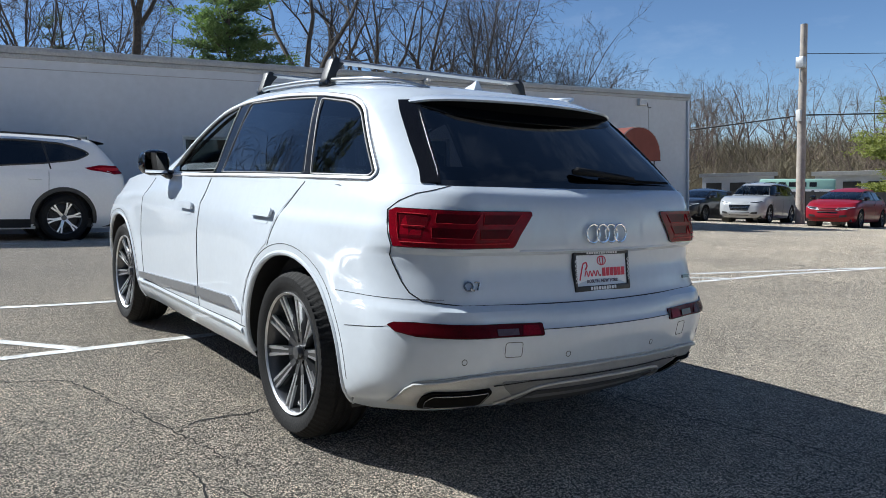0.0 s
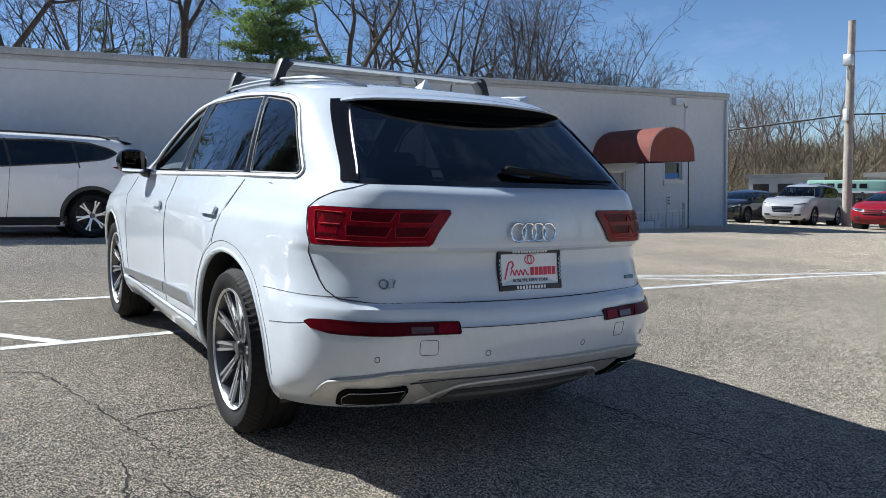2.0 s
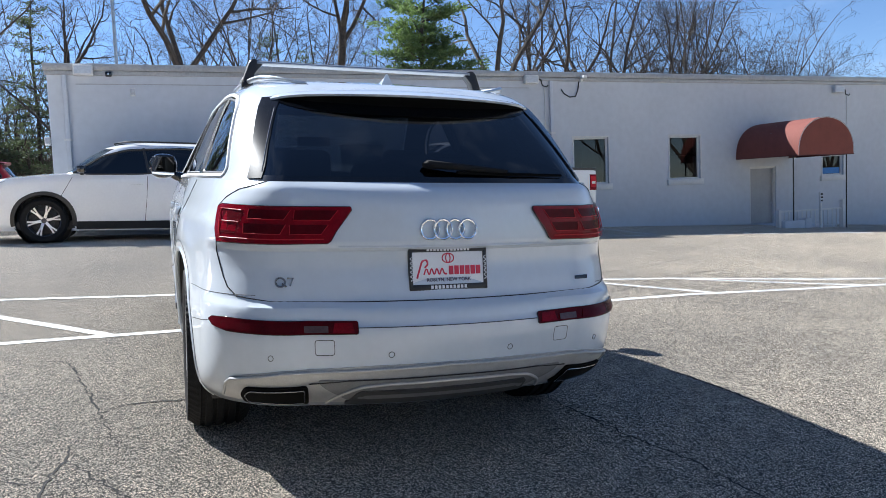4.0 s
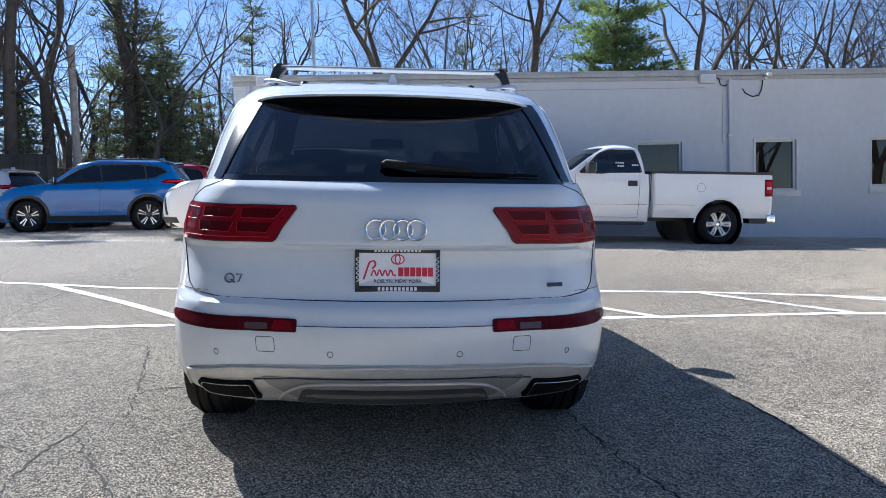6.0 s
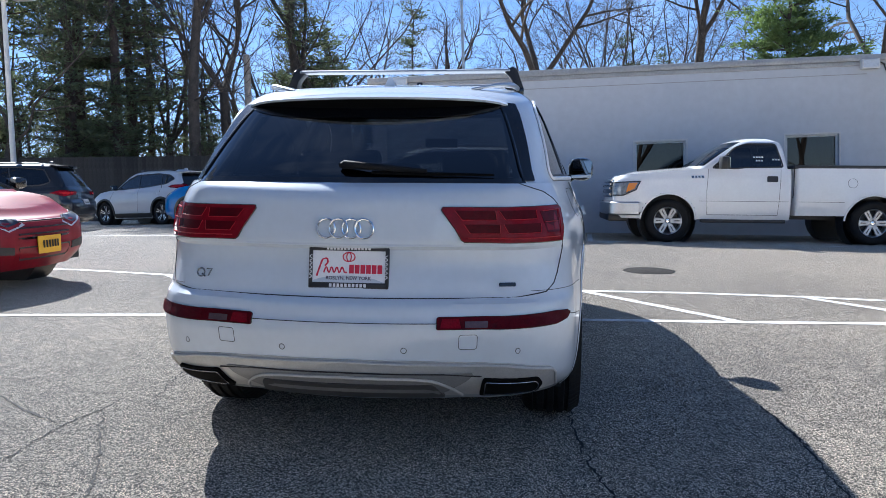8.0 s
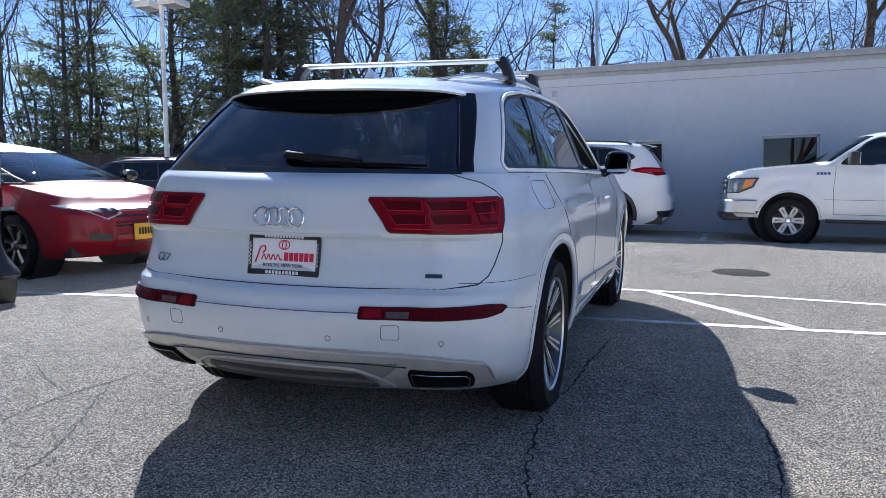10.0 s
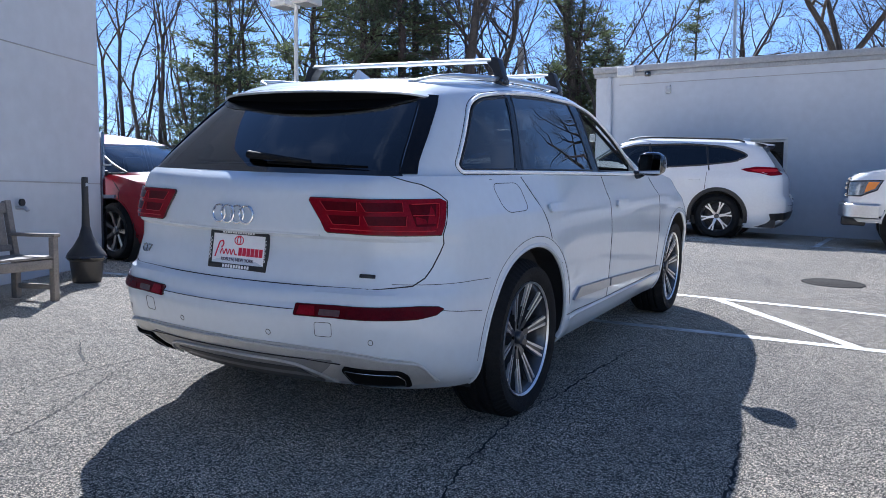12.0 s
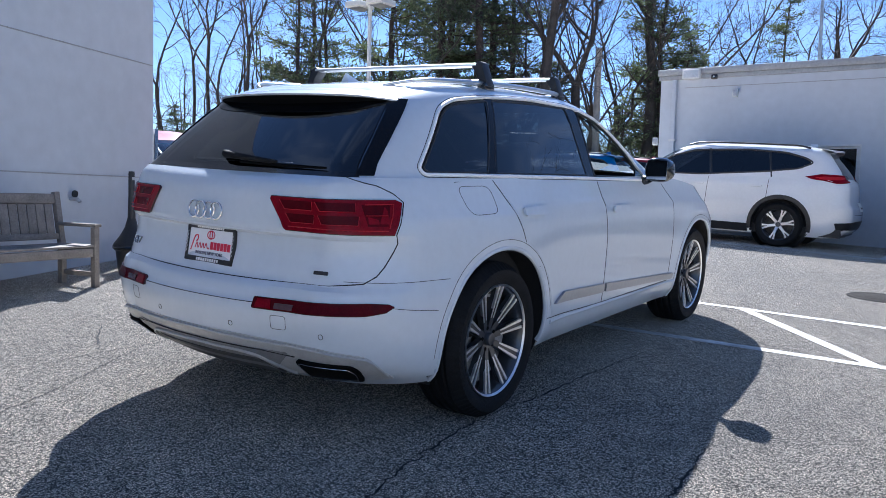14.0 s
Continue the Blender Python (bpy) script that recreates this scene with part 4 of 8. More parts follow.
        gap([(sg * 0.775, 0.742), (sg * 1.0, 0.735), (sg * 1.31, 0.728)], low.rear, car, r=0.0013)
        gap([(1.20, 0.40), (1.19, 0.80), (1.15, 1.0), (1.12, 1.135)], f, car, r=0.0024)
        gap([(2.37, 0.42), (2.40, 0.72), (2.36, 0.98), (2.20, 1.11)], f, car, r=0.0024)
        gap([(0.17, 0.852), (0.135, 0.93), (0.075, 1.03), (-0.02, 1.15)], f, car, r=0.0024)
        gap([(0.46, 0.42), (1.14, 0.405), (2.37, 0.405)], f, car, r=0.0024)
        for pts, nm in (([(1.21, 0.42), (1.20, 0.80), (1.16, 1.0), (1.13, 1.13), (2.18, 1.105), (2.34, 0.98), (2.39, 0.72), (2.36, 0.42)], "front_door"),
                        ([(0.51, 0.43), (0.49, 0.52), (0.42, 0.66), (0.30, 0.785), (0.185, 0.860), (0.150, 0.93), (0.090, 1.03), (0.0, 1.13), (1.11, 1.13), (1.14, 1.0), (1.18, 0.80), (1.19, 0.42)], "rear_door")):
            patch(nm, pts, f, M_WHITE, car, lift=0.0015, res=0.07, thick=0.004, label="white painted door")
        # sill blade and lower door blades
        for pts in ([(1.215, 0.470), (2.42, 0.415), (2.44, 0.455), (1.215, 0.522)], [(0.52, 0.492), (1.185, 0.471), (1.185, 0.523), (0.64, 0.545)]):
            patch("door_blade", rounded(pts, 0.01), f, M_BLADE, car, lift=0.016, thick=0.016, res=0.1, label="satin silver blade on the lower door")
        tube("sill_crease", along([(0.50, 0.395), (2.50, 0.385)], f, -0.004), 0.016, M_WHITE, car)
        # handles
        for y, z in ((1.37, 0.968), (0.27, 0.995)):
            hd = patch("door_handle", rounded([(y - 0.115, z - 0.017), (y + 0.115, z - 0.017), (y + 0.115, z + 0.019), (y - 0.115, z + 0.019)], 0.016), f, M_WHITE, car, lift=0.020, thick=0.014, res=0.05, dome=0.008, label="white door handle")
            patch("handle_cup", rounded([(y - 0.085, z - 0.05), (y + 0.085, z - 0.05), (y + 0.085, z + 0.03), (y - 0.085, z + 0.03)], 0.04), f, M_WHITE, hd, lift=0.003, thick=0.0)
        # fuel flap on the car's right, matched shut line
        if sg > 0:
            gap(rounded([(-0.295, 1.125), (-0.06, 1.125), (-0.03, 1.00), (-0.24, 0.995)], 0.05), f, car, r=0.0014, closed=True)
        # mirror
        arm = tube("door_mirror", [(sg * 0.88, 1.875, 1.130), (sg * 0.93, 1.872, 1.138), (sg * 0.965, 1.868, 1.156), (sg * 0.99, 1.868, 1.180)], [0.034, 0.030, 0.026, 0.030], M_GLOSS_BLACK, car, "black door mirror", sides=12)
        bm = bmesh.new()
        bmesh.ops.create_uvsphere(bm, u_segments=24, v_segments=16, radius=1)
        for v in bm.verts:
            v.co = Vector([math.copysign(abs(c) ** 0.75, c) for c in v.co])
            v.co = Vector((v.co.x * 0.088, max(v.co.y * 0.10, -0.066), v.co.z * 0.082))
        for v in bm.verts:
            if v.co.y > 0:
                v.co.x *= 0.94
                v.co.z *= 0.94
        bmesh.ops.transform(bm, matrix=Matrix.Translation((sg * 1.018, 1.87, 1.208)) @ pose(0, 0, 0, 0, 0, sg * -8), verts=bm.verts[:])
        part("mirror_housing", bm, M_GLOSS_BLACK, arm, "black mirror housing")
        part("mirror_glass", boxed(-0.070, 0.070, -0.003, 0.0, -0.062, 0.062, Matrix.Translation((sg * 1.018, 1.803, 1.208)) @ pose(0, 0, 0, 0, 0, sg * -8), 0.0), M_MIRROR, arm, "mirror glass")
        # tail lights
        lamp = [(0.400, 1.068), (0.394, 1.058), (0.450, 0.944), (0.461, 0.936), (1.012, 0.930), (1.072, 1.058), (1.045, 1.069)]
        tl = patch("tail_light", [(sg * a, b) for a, b in lamp], low.rear, M_RED_LENS, car, lift=0.010, res=0.04, thick=0.02, label="red tail light lens")
        edge = [(sg * a, b) for a, b in lamp]
        tube("lamp_seal", along(edge + [edge[0]], low.rear, 0.006), 0.0035, M_GLOSS_BLACK, tl)
        for z0, z1 in ((1.020, 1.056), (0.968, 1.003)):
            for s0, s1 in ((0.445 if z0 > 1.01 else 0.465, 0.62), (0.64, 0.86)):
                pl = [(sg * s0, z1), (sg * (s0 + 0.02), z0), (sg * (s1 - 0.01), z0), (sg * s1, z1)]
                patch("light_chamber", pl, low.rear, M_RED_DEEP, tl, lift=0.0115, res=0.05, thick=0.002)
                tube("light_guide", along([pl[0], pl[1], pl[2], pl[3]], low.rear, 0.0122), 0.0015, M_RED_BRIGHT, tl, sides=6)
        patch("light_chamber", [(sg * 0.895, 0.965), (sg * 0.985, 0.965), (sg * 1.015, 1.050), (sg * 0.885, 1.050)], low.rear, M_RED_DEEP, tl, lift=0.0115, res=0.05, thick=0.002)
        tube("light_guide", along([(sg * 0.90, 1.050), (sg * 1.03, 1.052), (sg * 0.990, 0.958)], low.rear, 0.0125), 0.0020, M_RED_BRIGHT, tl, sides=6)
        tube("light_guide", along([(sg * 0.89, 1.006), (sg * 0.99, 1.006)], low.rear, 0.0125), 0.0018, M_RED_BRIGHT, tl, sides=6)
        tube("light_guide", along([(sg * 0.475, 0.951), (sg * 0.985, 0.947)], low.rear, 0.0115), 0.0022, M_RED_BRIGHT, tl, sides=6)
        # bumper lamps
        rl = rounded([(0.367, 0.650), (0.372, 0.655), (0.92, 0.659), (1.01, 0.652), (1.038, 0.640), (1.01, 0.622), (0.92, 0.611), (0.372, 0.611), (0.368, 0.615)], 0.003, 2)
        rf = patch("bumper_reflector", [(sg * a, b) for a, b in rl], low.rear, M_RED_DEEP, car, lift=0.008, res=0.04, thick=0.02, label="red bumper lamp")
        patch("reflector_cell", [(sg * 0.382, 0.617), (sg * 0.46, 0.616), (sg * 0.45, 0.649), (sg * 0.387, 0.648)], low.rear, M_RED_LENS, rf, lift=0.0105, thick=0.002)
        patch("reversing_light", [(sg * 0.475, 0.618), (sg * 0.565, 0.617), (sg * 0.565, 0.636), (sg * 0.475, 0.636)], low.rear, M_REVERSE, rf, lift=0.0105, thick=0.002, label="dim clear reversing light")
        patch("reflector_cell", [(sg * 0.60, 0.618), (sg * 0.95, 0.620), (sg * 0.94, 0.642), (sg * 0.61, 0.643)], low.rear, M_RED_DEEP, rf, lift=0.0105, thick=0.002)
        edge = [(sg * a, b) for a, b in rl]
        tube("lamp_seal", along(edge + [edge[0]], low.rear, 0.006), 0.002, M_GLOSS_BLACK, rf)
        # tow flap, sensors
        gap(rounded([(sg * 0.455, 0.588), (sg * 0.525, 0.588), (sg * 0.525, 0.530), (sg * 0.455, 0.530)], 0.012), low.rear, car, r=0.0012, closed=True, name="tow_eye_flap")
        for s, z in ((0.245, 0.527), (0.715, 0.520)):
            gap([(sg * s + 0.011 * math.cos(a), z + 0.011 * math.sin(a)) for a in spread(0, 2 * math.pi, 16)[:-1]], low.rear, car, r=0.0014, closed=True, name="parking_sensor", mat=M_BLACK_PLASTIC)
        # tailpipe and its surround
        pipe = rounded([(sg * 0.572, 0.399), (sg * 0.812, 0.389), (sg * 0.832, 0.366), (sg * 0.815, 0.330), (sg * 0.576, 0.328)], 0.012)
        patch("exhaust_recess", rounded([(sg * 0.556, 0.410), (sg * 0.830, 0.399), (sg * 0.855, 0.372), (sg * 0.835, 0.316), (sg * 0.556, 0.314)], 0.022), low.rear, M_VOID, car, lift=0.015, thick=0.02, res=0.05)
        patch("exhaust_opening", pipe, low.rear, M_VOID, car, lift=0.0165, thick=0.004, res=0.05)
        ex = tube("exhaust_trim", along(pipe + [pipe[0]], low.rear, 0.0175)[:-1], 0.0024, M_BADGE, car, "chrome exhaust trim", closed=True)
        # roof rail
        P = []
        for y in spread(-0.30, 1.55, 40):
            k = min(1, (y + 0.30) / 0.12, (1.55 - y) / 0.15)
            q = up.side(sg)(y, 1.622, 0.0)
            P.append((q.x * 1.0, y, q.z + 0.0 + 0.024 * math.sin(max(k, 0) * math.pi / 2)))
        V, F = tube_data(P, [0.006 + 0.007 * min(1, min(i, len(P) - 1 - i) / 4) for i in range(len(P))], 10)
        mesh_part("roof_rail", V, F, M_SATIN, car, "silver roof rail")
        # roof rack feet
        for y in (0.30, 1.22):
            q = up.side(sg)(y, 1.622, 0.0)
            zb = q.z + 0.02
            prof = rounded([(-0.075, 0.096), (-0.030, 0.118), (-0.006, 0.110), (0.034, 0.0), (0.028, -0.022), (-0.018, -0.020), (-0.030, 0.045)], [0.008, 0.010, 0.014, 0.012, 0.008, 0.010, 0.020], 3)
            bm = bmesh.new()
            rows_ = [[bm.verts.new((sg * (abs(q.x) + a * k), y + h_, zb + 0.04 + (b - 0.04) * k)) for a, b in prof] for h_, k in ((-0.034, 0.86), (-0.026, 1.0), (0.026, 1.0), (0.034, 0.86))]
            for r0, r1 in zip(rows_, rows_[1:]):
                for i in range(len(prof)):
                    j = (i + 1) % len(prof)
                    bm.faces.new((r0[i], r0[j], r1[j], r1[i]))
            bm.faces.new(rows_[0])
            bm.faces.new(rows_[-1])
            bmesh.ops.recalc_face_normals(bm, faces=bm.faces[:])
            foot = part("rack_foot", bm, M_BLACK_PLASTIC, car, "black roof rack foot")
            part("foot_clamp", boxed(-0.026, 0.026, -0.045, 0.045, -0.030, 0.004, Matrix.Translation((q.x + sg * 0.006, y, zb)), 0.006), M_GLOSS_BLACK, foot)
    tube("light_crease", along([(-0.42, 0.918), (0.42, 0.918)], low.rear, -0.003), 0.006, M_WHITE, car)
    # crossbars
    for y in (0.30, 1.22):
        q = up.side(1)(y, 1.622, 0.0)
        V, F = [], []
        zb = q.z + 0.118
        for i, x in enumerate((-q.x + 0.04, q.x - 0.04)):
            for k in range(16):
                a = 2 * math.pi * k / 16
                V.append((x, y + 0.040 * math.cos(a), zb + 0.0115 * math.sin(a)))
        F = [(k, (k + 1) % 16, 16 + (k + 1) % 16, 16 + k) for k in range(16)] + [tuple(range(16)), tuple(range(31, 15, -1))]
        mesh_part("roof_rack_bar", V, F, M_RACK, car, "silver aluminium roof rack bar")
    # aerial fin
    bm = bmesh.new()
    vs = [bm.verts.new(p) for p in ((-0.03, 0.08, 0), (0.03, 0.08, 0), (0.035, -0.09, 0), (-0.035, -0.09, 0), (-0.006, -0.03, 0.045), (0.006, -0.03, 0.045), (0.005, -0.075, 0.065), (-0.005, -0.075, 0.065))]
    for q in ((0, 1, 5, 4), (1, 2, 6, 5), (2, 3, 7, 6), (3, 0, 4, 7), (4, 5, 6, 7)):
        bm.faces.new([vs[i] for i in q])
    bmesh.ops.transform(bm, matrix=Matrix.Translation((0.0, -0.03, 1.607)) @ Matrix.Scale(0.85, 4), verts=bm.verts[:])
    part("roof_aerial", bm, M_WHITE, car, "white shark fin aerial")
    # lower bumper: silver skid band, dark valance
    sk = rounded([(-0.965, 0.315), (-0.930, 0.432), (-0.68, 0.470), (-0.3, 0.486), (0.0, 0.488), (0.3, 0.486), (0.68, 0.470), (0.930, 0.432), (0.965, 0.315), (0.60, 0.305), (-0.60, 0.305)], [0.02, 0.06, 0.03, 0, 0, 0, 0.03, 0.06, 0.02, 0, 0])
    patch("skid_panel", sk, low.rear, M_SKID, car, lift=0.005, res=0.04, thick=0.01, label="silver grey lower bumper panel")
    tube("skid_edge", along([(-0.950, 0.34), (-0.930, 0.405), (-0.905, 0.425), (-0.66, 0.463), (0.0, 0.480), (0.66, 0.463), (0.905, 0.425), (0.930, 0.405), (0.950, 0.34)], low.rear, 0.010), 0.006, M_SKID, car)
    patch("valance", rounded([(-0.52, 0.432), (0.52, 0.432), (0.50, 0.405), (0.36, 0.30), (-0.36, 0.30), (-0.50, 0.405)], 0.02), low.rear, M_VALANCE, car, lift=0.009, res=0.04, thick=0.02, label="grey rear valance")
    gap([(-0.55, 0.418), (-0.40, 0.430), (0.0, 0.434), (0.40, 0.430), (0.55, 0.418)], low.rear, car, r=0.003, lift=0.008)
    lipc = rounded([(-0.485, 0.318), (-0.43, 0.372), (-0.36, 0.404), (-0.26, 0.412), (0.0, 0.416), (0.26, 0.412), (0.36, 0.404), (0.43, 0.372), (0.485, 0.318)], [0, 0.03, 0.03, 0, 0, 0, 0.03, 0.03, 0])
    V, F = tube_data(along(lipc, low.rear, 0.012), 0.006, 8)
    mesh_part("skid_lip", V, F, M_SKID, car, "bright lip of the skid plate")
    patch("diffuser", rounded([(-0.36, 0.385), (0.36, 0.385), (0.42, 0.30), (-0.42, 0.30)], 0.02), low.rear, M_DIFFUSER, car, lift=0.013, res=0.05)
    # four chrome rings
    for k in range(4):
        c = -0.0765 + 0.051 * k
        tube("badge_ring", [low.rear(c + 0.0360 * math.cos(a), 0.985 + 0.0360 * math.sin(a), 0.010 + 0.003 * (k % 2)) for a in spread(0, 2 * math.pi, 32)[:-1]], 0.0050, M_CHROME, car, "chrome ring emblem", sides=8, closed=True)
    # model badge as plain bars
    tube("badge_mark", [low.rear(-0.648 + 0.024 * math.cos(a), 0.790 + 0.016 * math.sin(a), 0.005) for a in spread(0, 2 * math.pi, 20)[:-1]], 0.0035, M_BADGE, car, "dark chrome model badge", sides=6, closed=True)
    for pts in ([(-0.640, 0.785), (-0.618, 0.774)], [(-0.612, 0.804), (-0.580, 0.804), (-0.600, 0.776)]):
        tube("badge_mark", along(pts, low.rear, 0.005), 0.0035, M_BADGE, car, "dark chrome model badge", sides=6)
    patch("badge_bar", rounded([(0.60, 0.762), (0.69, 0.762), (0.69, 0.777), (0.60, 0.777)], 0.005), low.rear, M_GLOSS_BLACK, car, lift=0.006, thick=0.006, label="small black badge")
    # plate
    pm = Matrix.Translation((0.008, -0.968, 0.832)) @ pose(0, 0, 0, 81, 0, 0)
    pl = part("number_plate", boxed(-0.150, 0.150, -0.074, 0.074, -0.004, 0.0, pm), material("plate_white", (0.84, 0.84, 0.85), rough=0.35, vary=0.04, scale=20), car, "white dealer plate in a black frame")
    bm = bmesh.new()
    for x0, x1, y0, y1 in ((-0.160, 0.160, 0.064, 0.083), (-0.160, 0.160, -0.083, -0.060), (-0.160, -0.145, -0.083, 0.083), (0.145, 0.160, -0.083, 0.083)):
        box(bm, x0, x1, y0, y1, -0.012, 0.007, pm, 0.004)
    part("plate_frame", bm, M_BLACK_PLASTIC, pl, "black plastic plate frame")
    red = material("plate_red", (0.62, 0.02, 0.06), rough=0.4, vary=0.05, scale=20)
    ink = material("plate_ink", (0.10, 0.08, 0.12), rough=0.5)
    pale = material("plate_pale", (0.8, 0.8, 0.8), rough=0.4)

    def bar(x0, x1, y0, y1, mat, slant=0.0, z=0.0015):
        bm = bmesh.new()
        vs = [bm.verts.new((x, y, zz)) for zz in (0.0002, z) for x, y in ((x0, y0), (x1, y0), (x1 + slant, y1), (x0 + slant, y1))]
        for q in ((3, 2, 1, 0), (4, 5, 6, 7), (0, 1, 5, 4), (1, 2, 6, 5), (2, 3, 7, 6), (3, 0, 4, 7)):
            bm.faces.new([vs[i] for i in q])
        bmesh.ops.transform(bm, matrix=pm, verts=bm.verts[:])
        part("plate_bar", bm, mat, pl, smooth=False)

    # red flourish and blocks
    def scribble(pts, width, mat, z=0.0012):
        """A flat curling stroke on the plate."""
        fx, fy = curve_of([(k, a) for k, (a, _) in enumerate(pts)]), curve_of([(k, b) for k, (_, b) in enumerate(pts)])
        V, F = [], []
        n = (len(pts) - 1) * 6
        P = [Vector((fx(k / 6), fy(k / 6), 0)) for k in range(n + 1)]
        for k, p in enumerate(P):
            d = (P[min(k + 1, n)] - P[max(k - 1, 0)]).normalized()
            w_ = width * (0.75 + 0.35 * abs(d.y))
            for sgn in (-1, 1):
                V.append(pm @ Vector((p.x - d.y * w_ * sgn, p.y + d.x * w_ * sgn, z)))
            if k:
                F.append((2 * k - 2, 2 * k, 2 * k + 1, 2 * k - 1))
        mesh_part("plate_stroke", V, F, mat, pl, smooth=False)

    # red flourish of the dealer's mark
    scribble([(-0.128, -0.036), (-0.118, -0.005), (-0.104, 0.030), (-0.090, 0.034), (-0.084, 0.020), (-0.096, 0.004)], 0.0034, red)
    scribble([(-0.100 + k * 0.0105, -0.022 + (0.022 if k % 2 else 0.0)) for k in range(9)], 0.0026, red, 0.0014)
    bar(-0.014, -0.007, -0.024, -0.017, red)
    for k in range(6):
        x = 0.004 + k * 0.0225
        bar(x - 0.002, x + 0.0165, -0.024, 0.010, red)
    for rx, ry in ((0.024, 0.018), (0.009, 0.017)):
        tube("plate_emblem", [pm @ Vector((0.0 + rx * math.cos(a), 0.040 + ry * math.sin(a), 0.001)) for a in spread(0, 2 * math.pi, 24)[:-1]], 0.0022, red, pl, sides=6, closed=True)
    text_part("plate_town", "ROSLYN, NEW YORK", 0.0190, ink, pl, pm @ pose(0.0, -0.043, 0.0032), 0.0006, bold=0.0004)
    for k in range(13):
        bar(-0.088 + k * 0.0138, -0.079 + k * 0.0138, 0.0675, 0.0785, pale, z=0.0085)
    for k in range(10):
        bar(-0.075 + k * 0.0152, -0.065 + k * 0.0152, -0.0775, -0.0645, pale, z=0.0085)
    for sg in (-1, 1):
        scribble([(sg * 0.1505 + 0.005 * (-1) ** k, 0.048 - 0.0085 * k) for k in range(12)], 0.0016, pale, 0.0078)
    # wiper
    P = [up.rear(s, z, l) for s, z, l in ((-0.045, 1.236, 0.016), (-0.03, 1.232, 0.026), (0.04, 1.222, 0.030), (0.14, 1.212, 0.028), (0.23, 1.207, 0.022))]
    wp = tube("rear_wiper", P, [0.010, 0.018, 0.015, 0.012, 0.008], M_RUBBER, car, "black rear wiper", sides=10)
    tube("wiper_blade", [up.rear(s, z, 0.014) for s, z in ((0.06, 1.206), (0.25, 1.199), (0.43, 1.196))], [0.007, 0.008, 0.005], M_VOID, wp)
    # nose
    patch("grille", [(-0.55, 0.45), (0.55, 0.45), (0.55, 0.80), (-0.55, 0.80)], lambda a, b, l: low.screen(a, b, l), M_GLOSS_BLACK, car, lift=0.01, res=0.1, label="dark front grille")
    for sg in (-1, 1):
        patch("headlight", [(sg * 0.80, 0.70), (sg * 1.35, 0.74), (sg * 1.45, 0.85), (sg * 0.80, 0.82)], lambda a, b, l: low.screen(a, b, l), M_LAMP_CLEAR, car, lift=0.006, res=0.1, label="headlight")
        for y in (0.0, 2.994):
            wheel(car, sg * 0.805, y, 0.380, 0.382, 0.265, 0.272, sg, "ten", blocks=True)
    return car


big_suv()


# ---- the long low building behind the cars ----
WALL_TOP = 3.78
WX0, WX1 = -2.92, 19.6


WM = Matrix.Translation((0, 13.05, 0)) @ pose(0, 0, 0, 0, 0, math.degrees(math.atan(0.025)))
HOLES = [(-0.20, 0.85, 1.02, 2.16), (2.72, 3.78, 1.02, 2.18), (5.80, 6.85, 1.02, 2.20), (8.58, 9.57, 1.05, 2.20), (11.41, 12.38, 1.08, 2.20), (16.60, 17.39, 1.02, 1.60)]
DOOR = (14.02, 14.92, -0.22, 1.34)


def wall_with_holes(name, x0, x1, z0, z1, thick, holes, mat):
    """A wall along x with openings right through it."""
    xs = sorted({x0, x1, *[h[0] for h in holes], *[h[1] for h in holes]})
    zs = sorted({z0, z1, *[h[2] for h in holes], *[h[3] for h in holes]})
    V, F = [], []
    ix = {}

    def vert(x, y, z):
        k = (x, y, z)
        if k not in ix:
            ix[k] = len(V)
            V.append(k)
        return ix[k]

    solid = {}
    for i in range(len(xs) - 1):
        for j in range(len(zs) - 1):
            cx, cz = (xs[i] + xs[i + 1]) / 2, (zs[j] + zs[j + 1]) / 2
            solid[i, j] = not any(h[0] < cx < h[1] and h[2] < cz < h[3] for h in holes)
    for (i, j), s in solid.items():
        if not s:
            continue
        a, b, c, d = xs[i], xs[i + 1], zs[j], zs[j + 1]
        F.append((vert(a, 0, c), vert(b, 0, c), vert(b, 0, d), vert(a, 0, d)))
        F.append((vert(a, thick, c), vert(a, thick, d), vert(b, thick, d), vert(b, thick, c)))
        for di, dj, q in ((-1, 0, ((a, c), (a, d))), (1, 0, ((b, d), (b, c))), (0, -1, ((b, c), (a, c))), (0, 1, ((a, d), (b, d)))):
            if not solid.get((i + di, j + dj), False):
                (p, r), (s_, t_) = q
                F.append((vert(p, 0, r), vert(p, thick, r), vert(s_, thick, t_), vert(s_, 0, t_)))
    return mesh_part(name, V, F, mat, smooth=False)


w = wall_with_holes("wall_north", WX0, WX1, -1.6, WALL_TOP - 0.14, 0.3, HOLES + [DOOR], M_WALL)
w.matrix_world = WM
tagged(w, "long white painted masonry wall of a low flat-roofed building", "wall", kind="structure")
for nm, bm in (("wall_east", boxed(WX1 - 0.3, WX1, 0.3, 11, -1.6, WALL_TOP - 0.14)), ("wall_west", boxed(WX0, WX0 + 0.3, 0.3, 11, -1.6, WALL_TOP - 0.14)), ("wall_back", boxed(WX0 + 0.3, WX1 - 0.3, 10.7, 11, -1.6, WALL_TOP - 0.14))):
    ob = part(nm, bm, M_WALL, smooth=False)
    ob.matrix_world = WM
    tagged(ob, "white painted masonry wall", "wall", kind="structure")
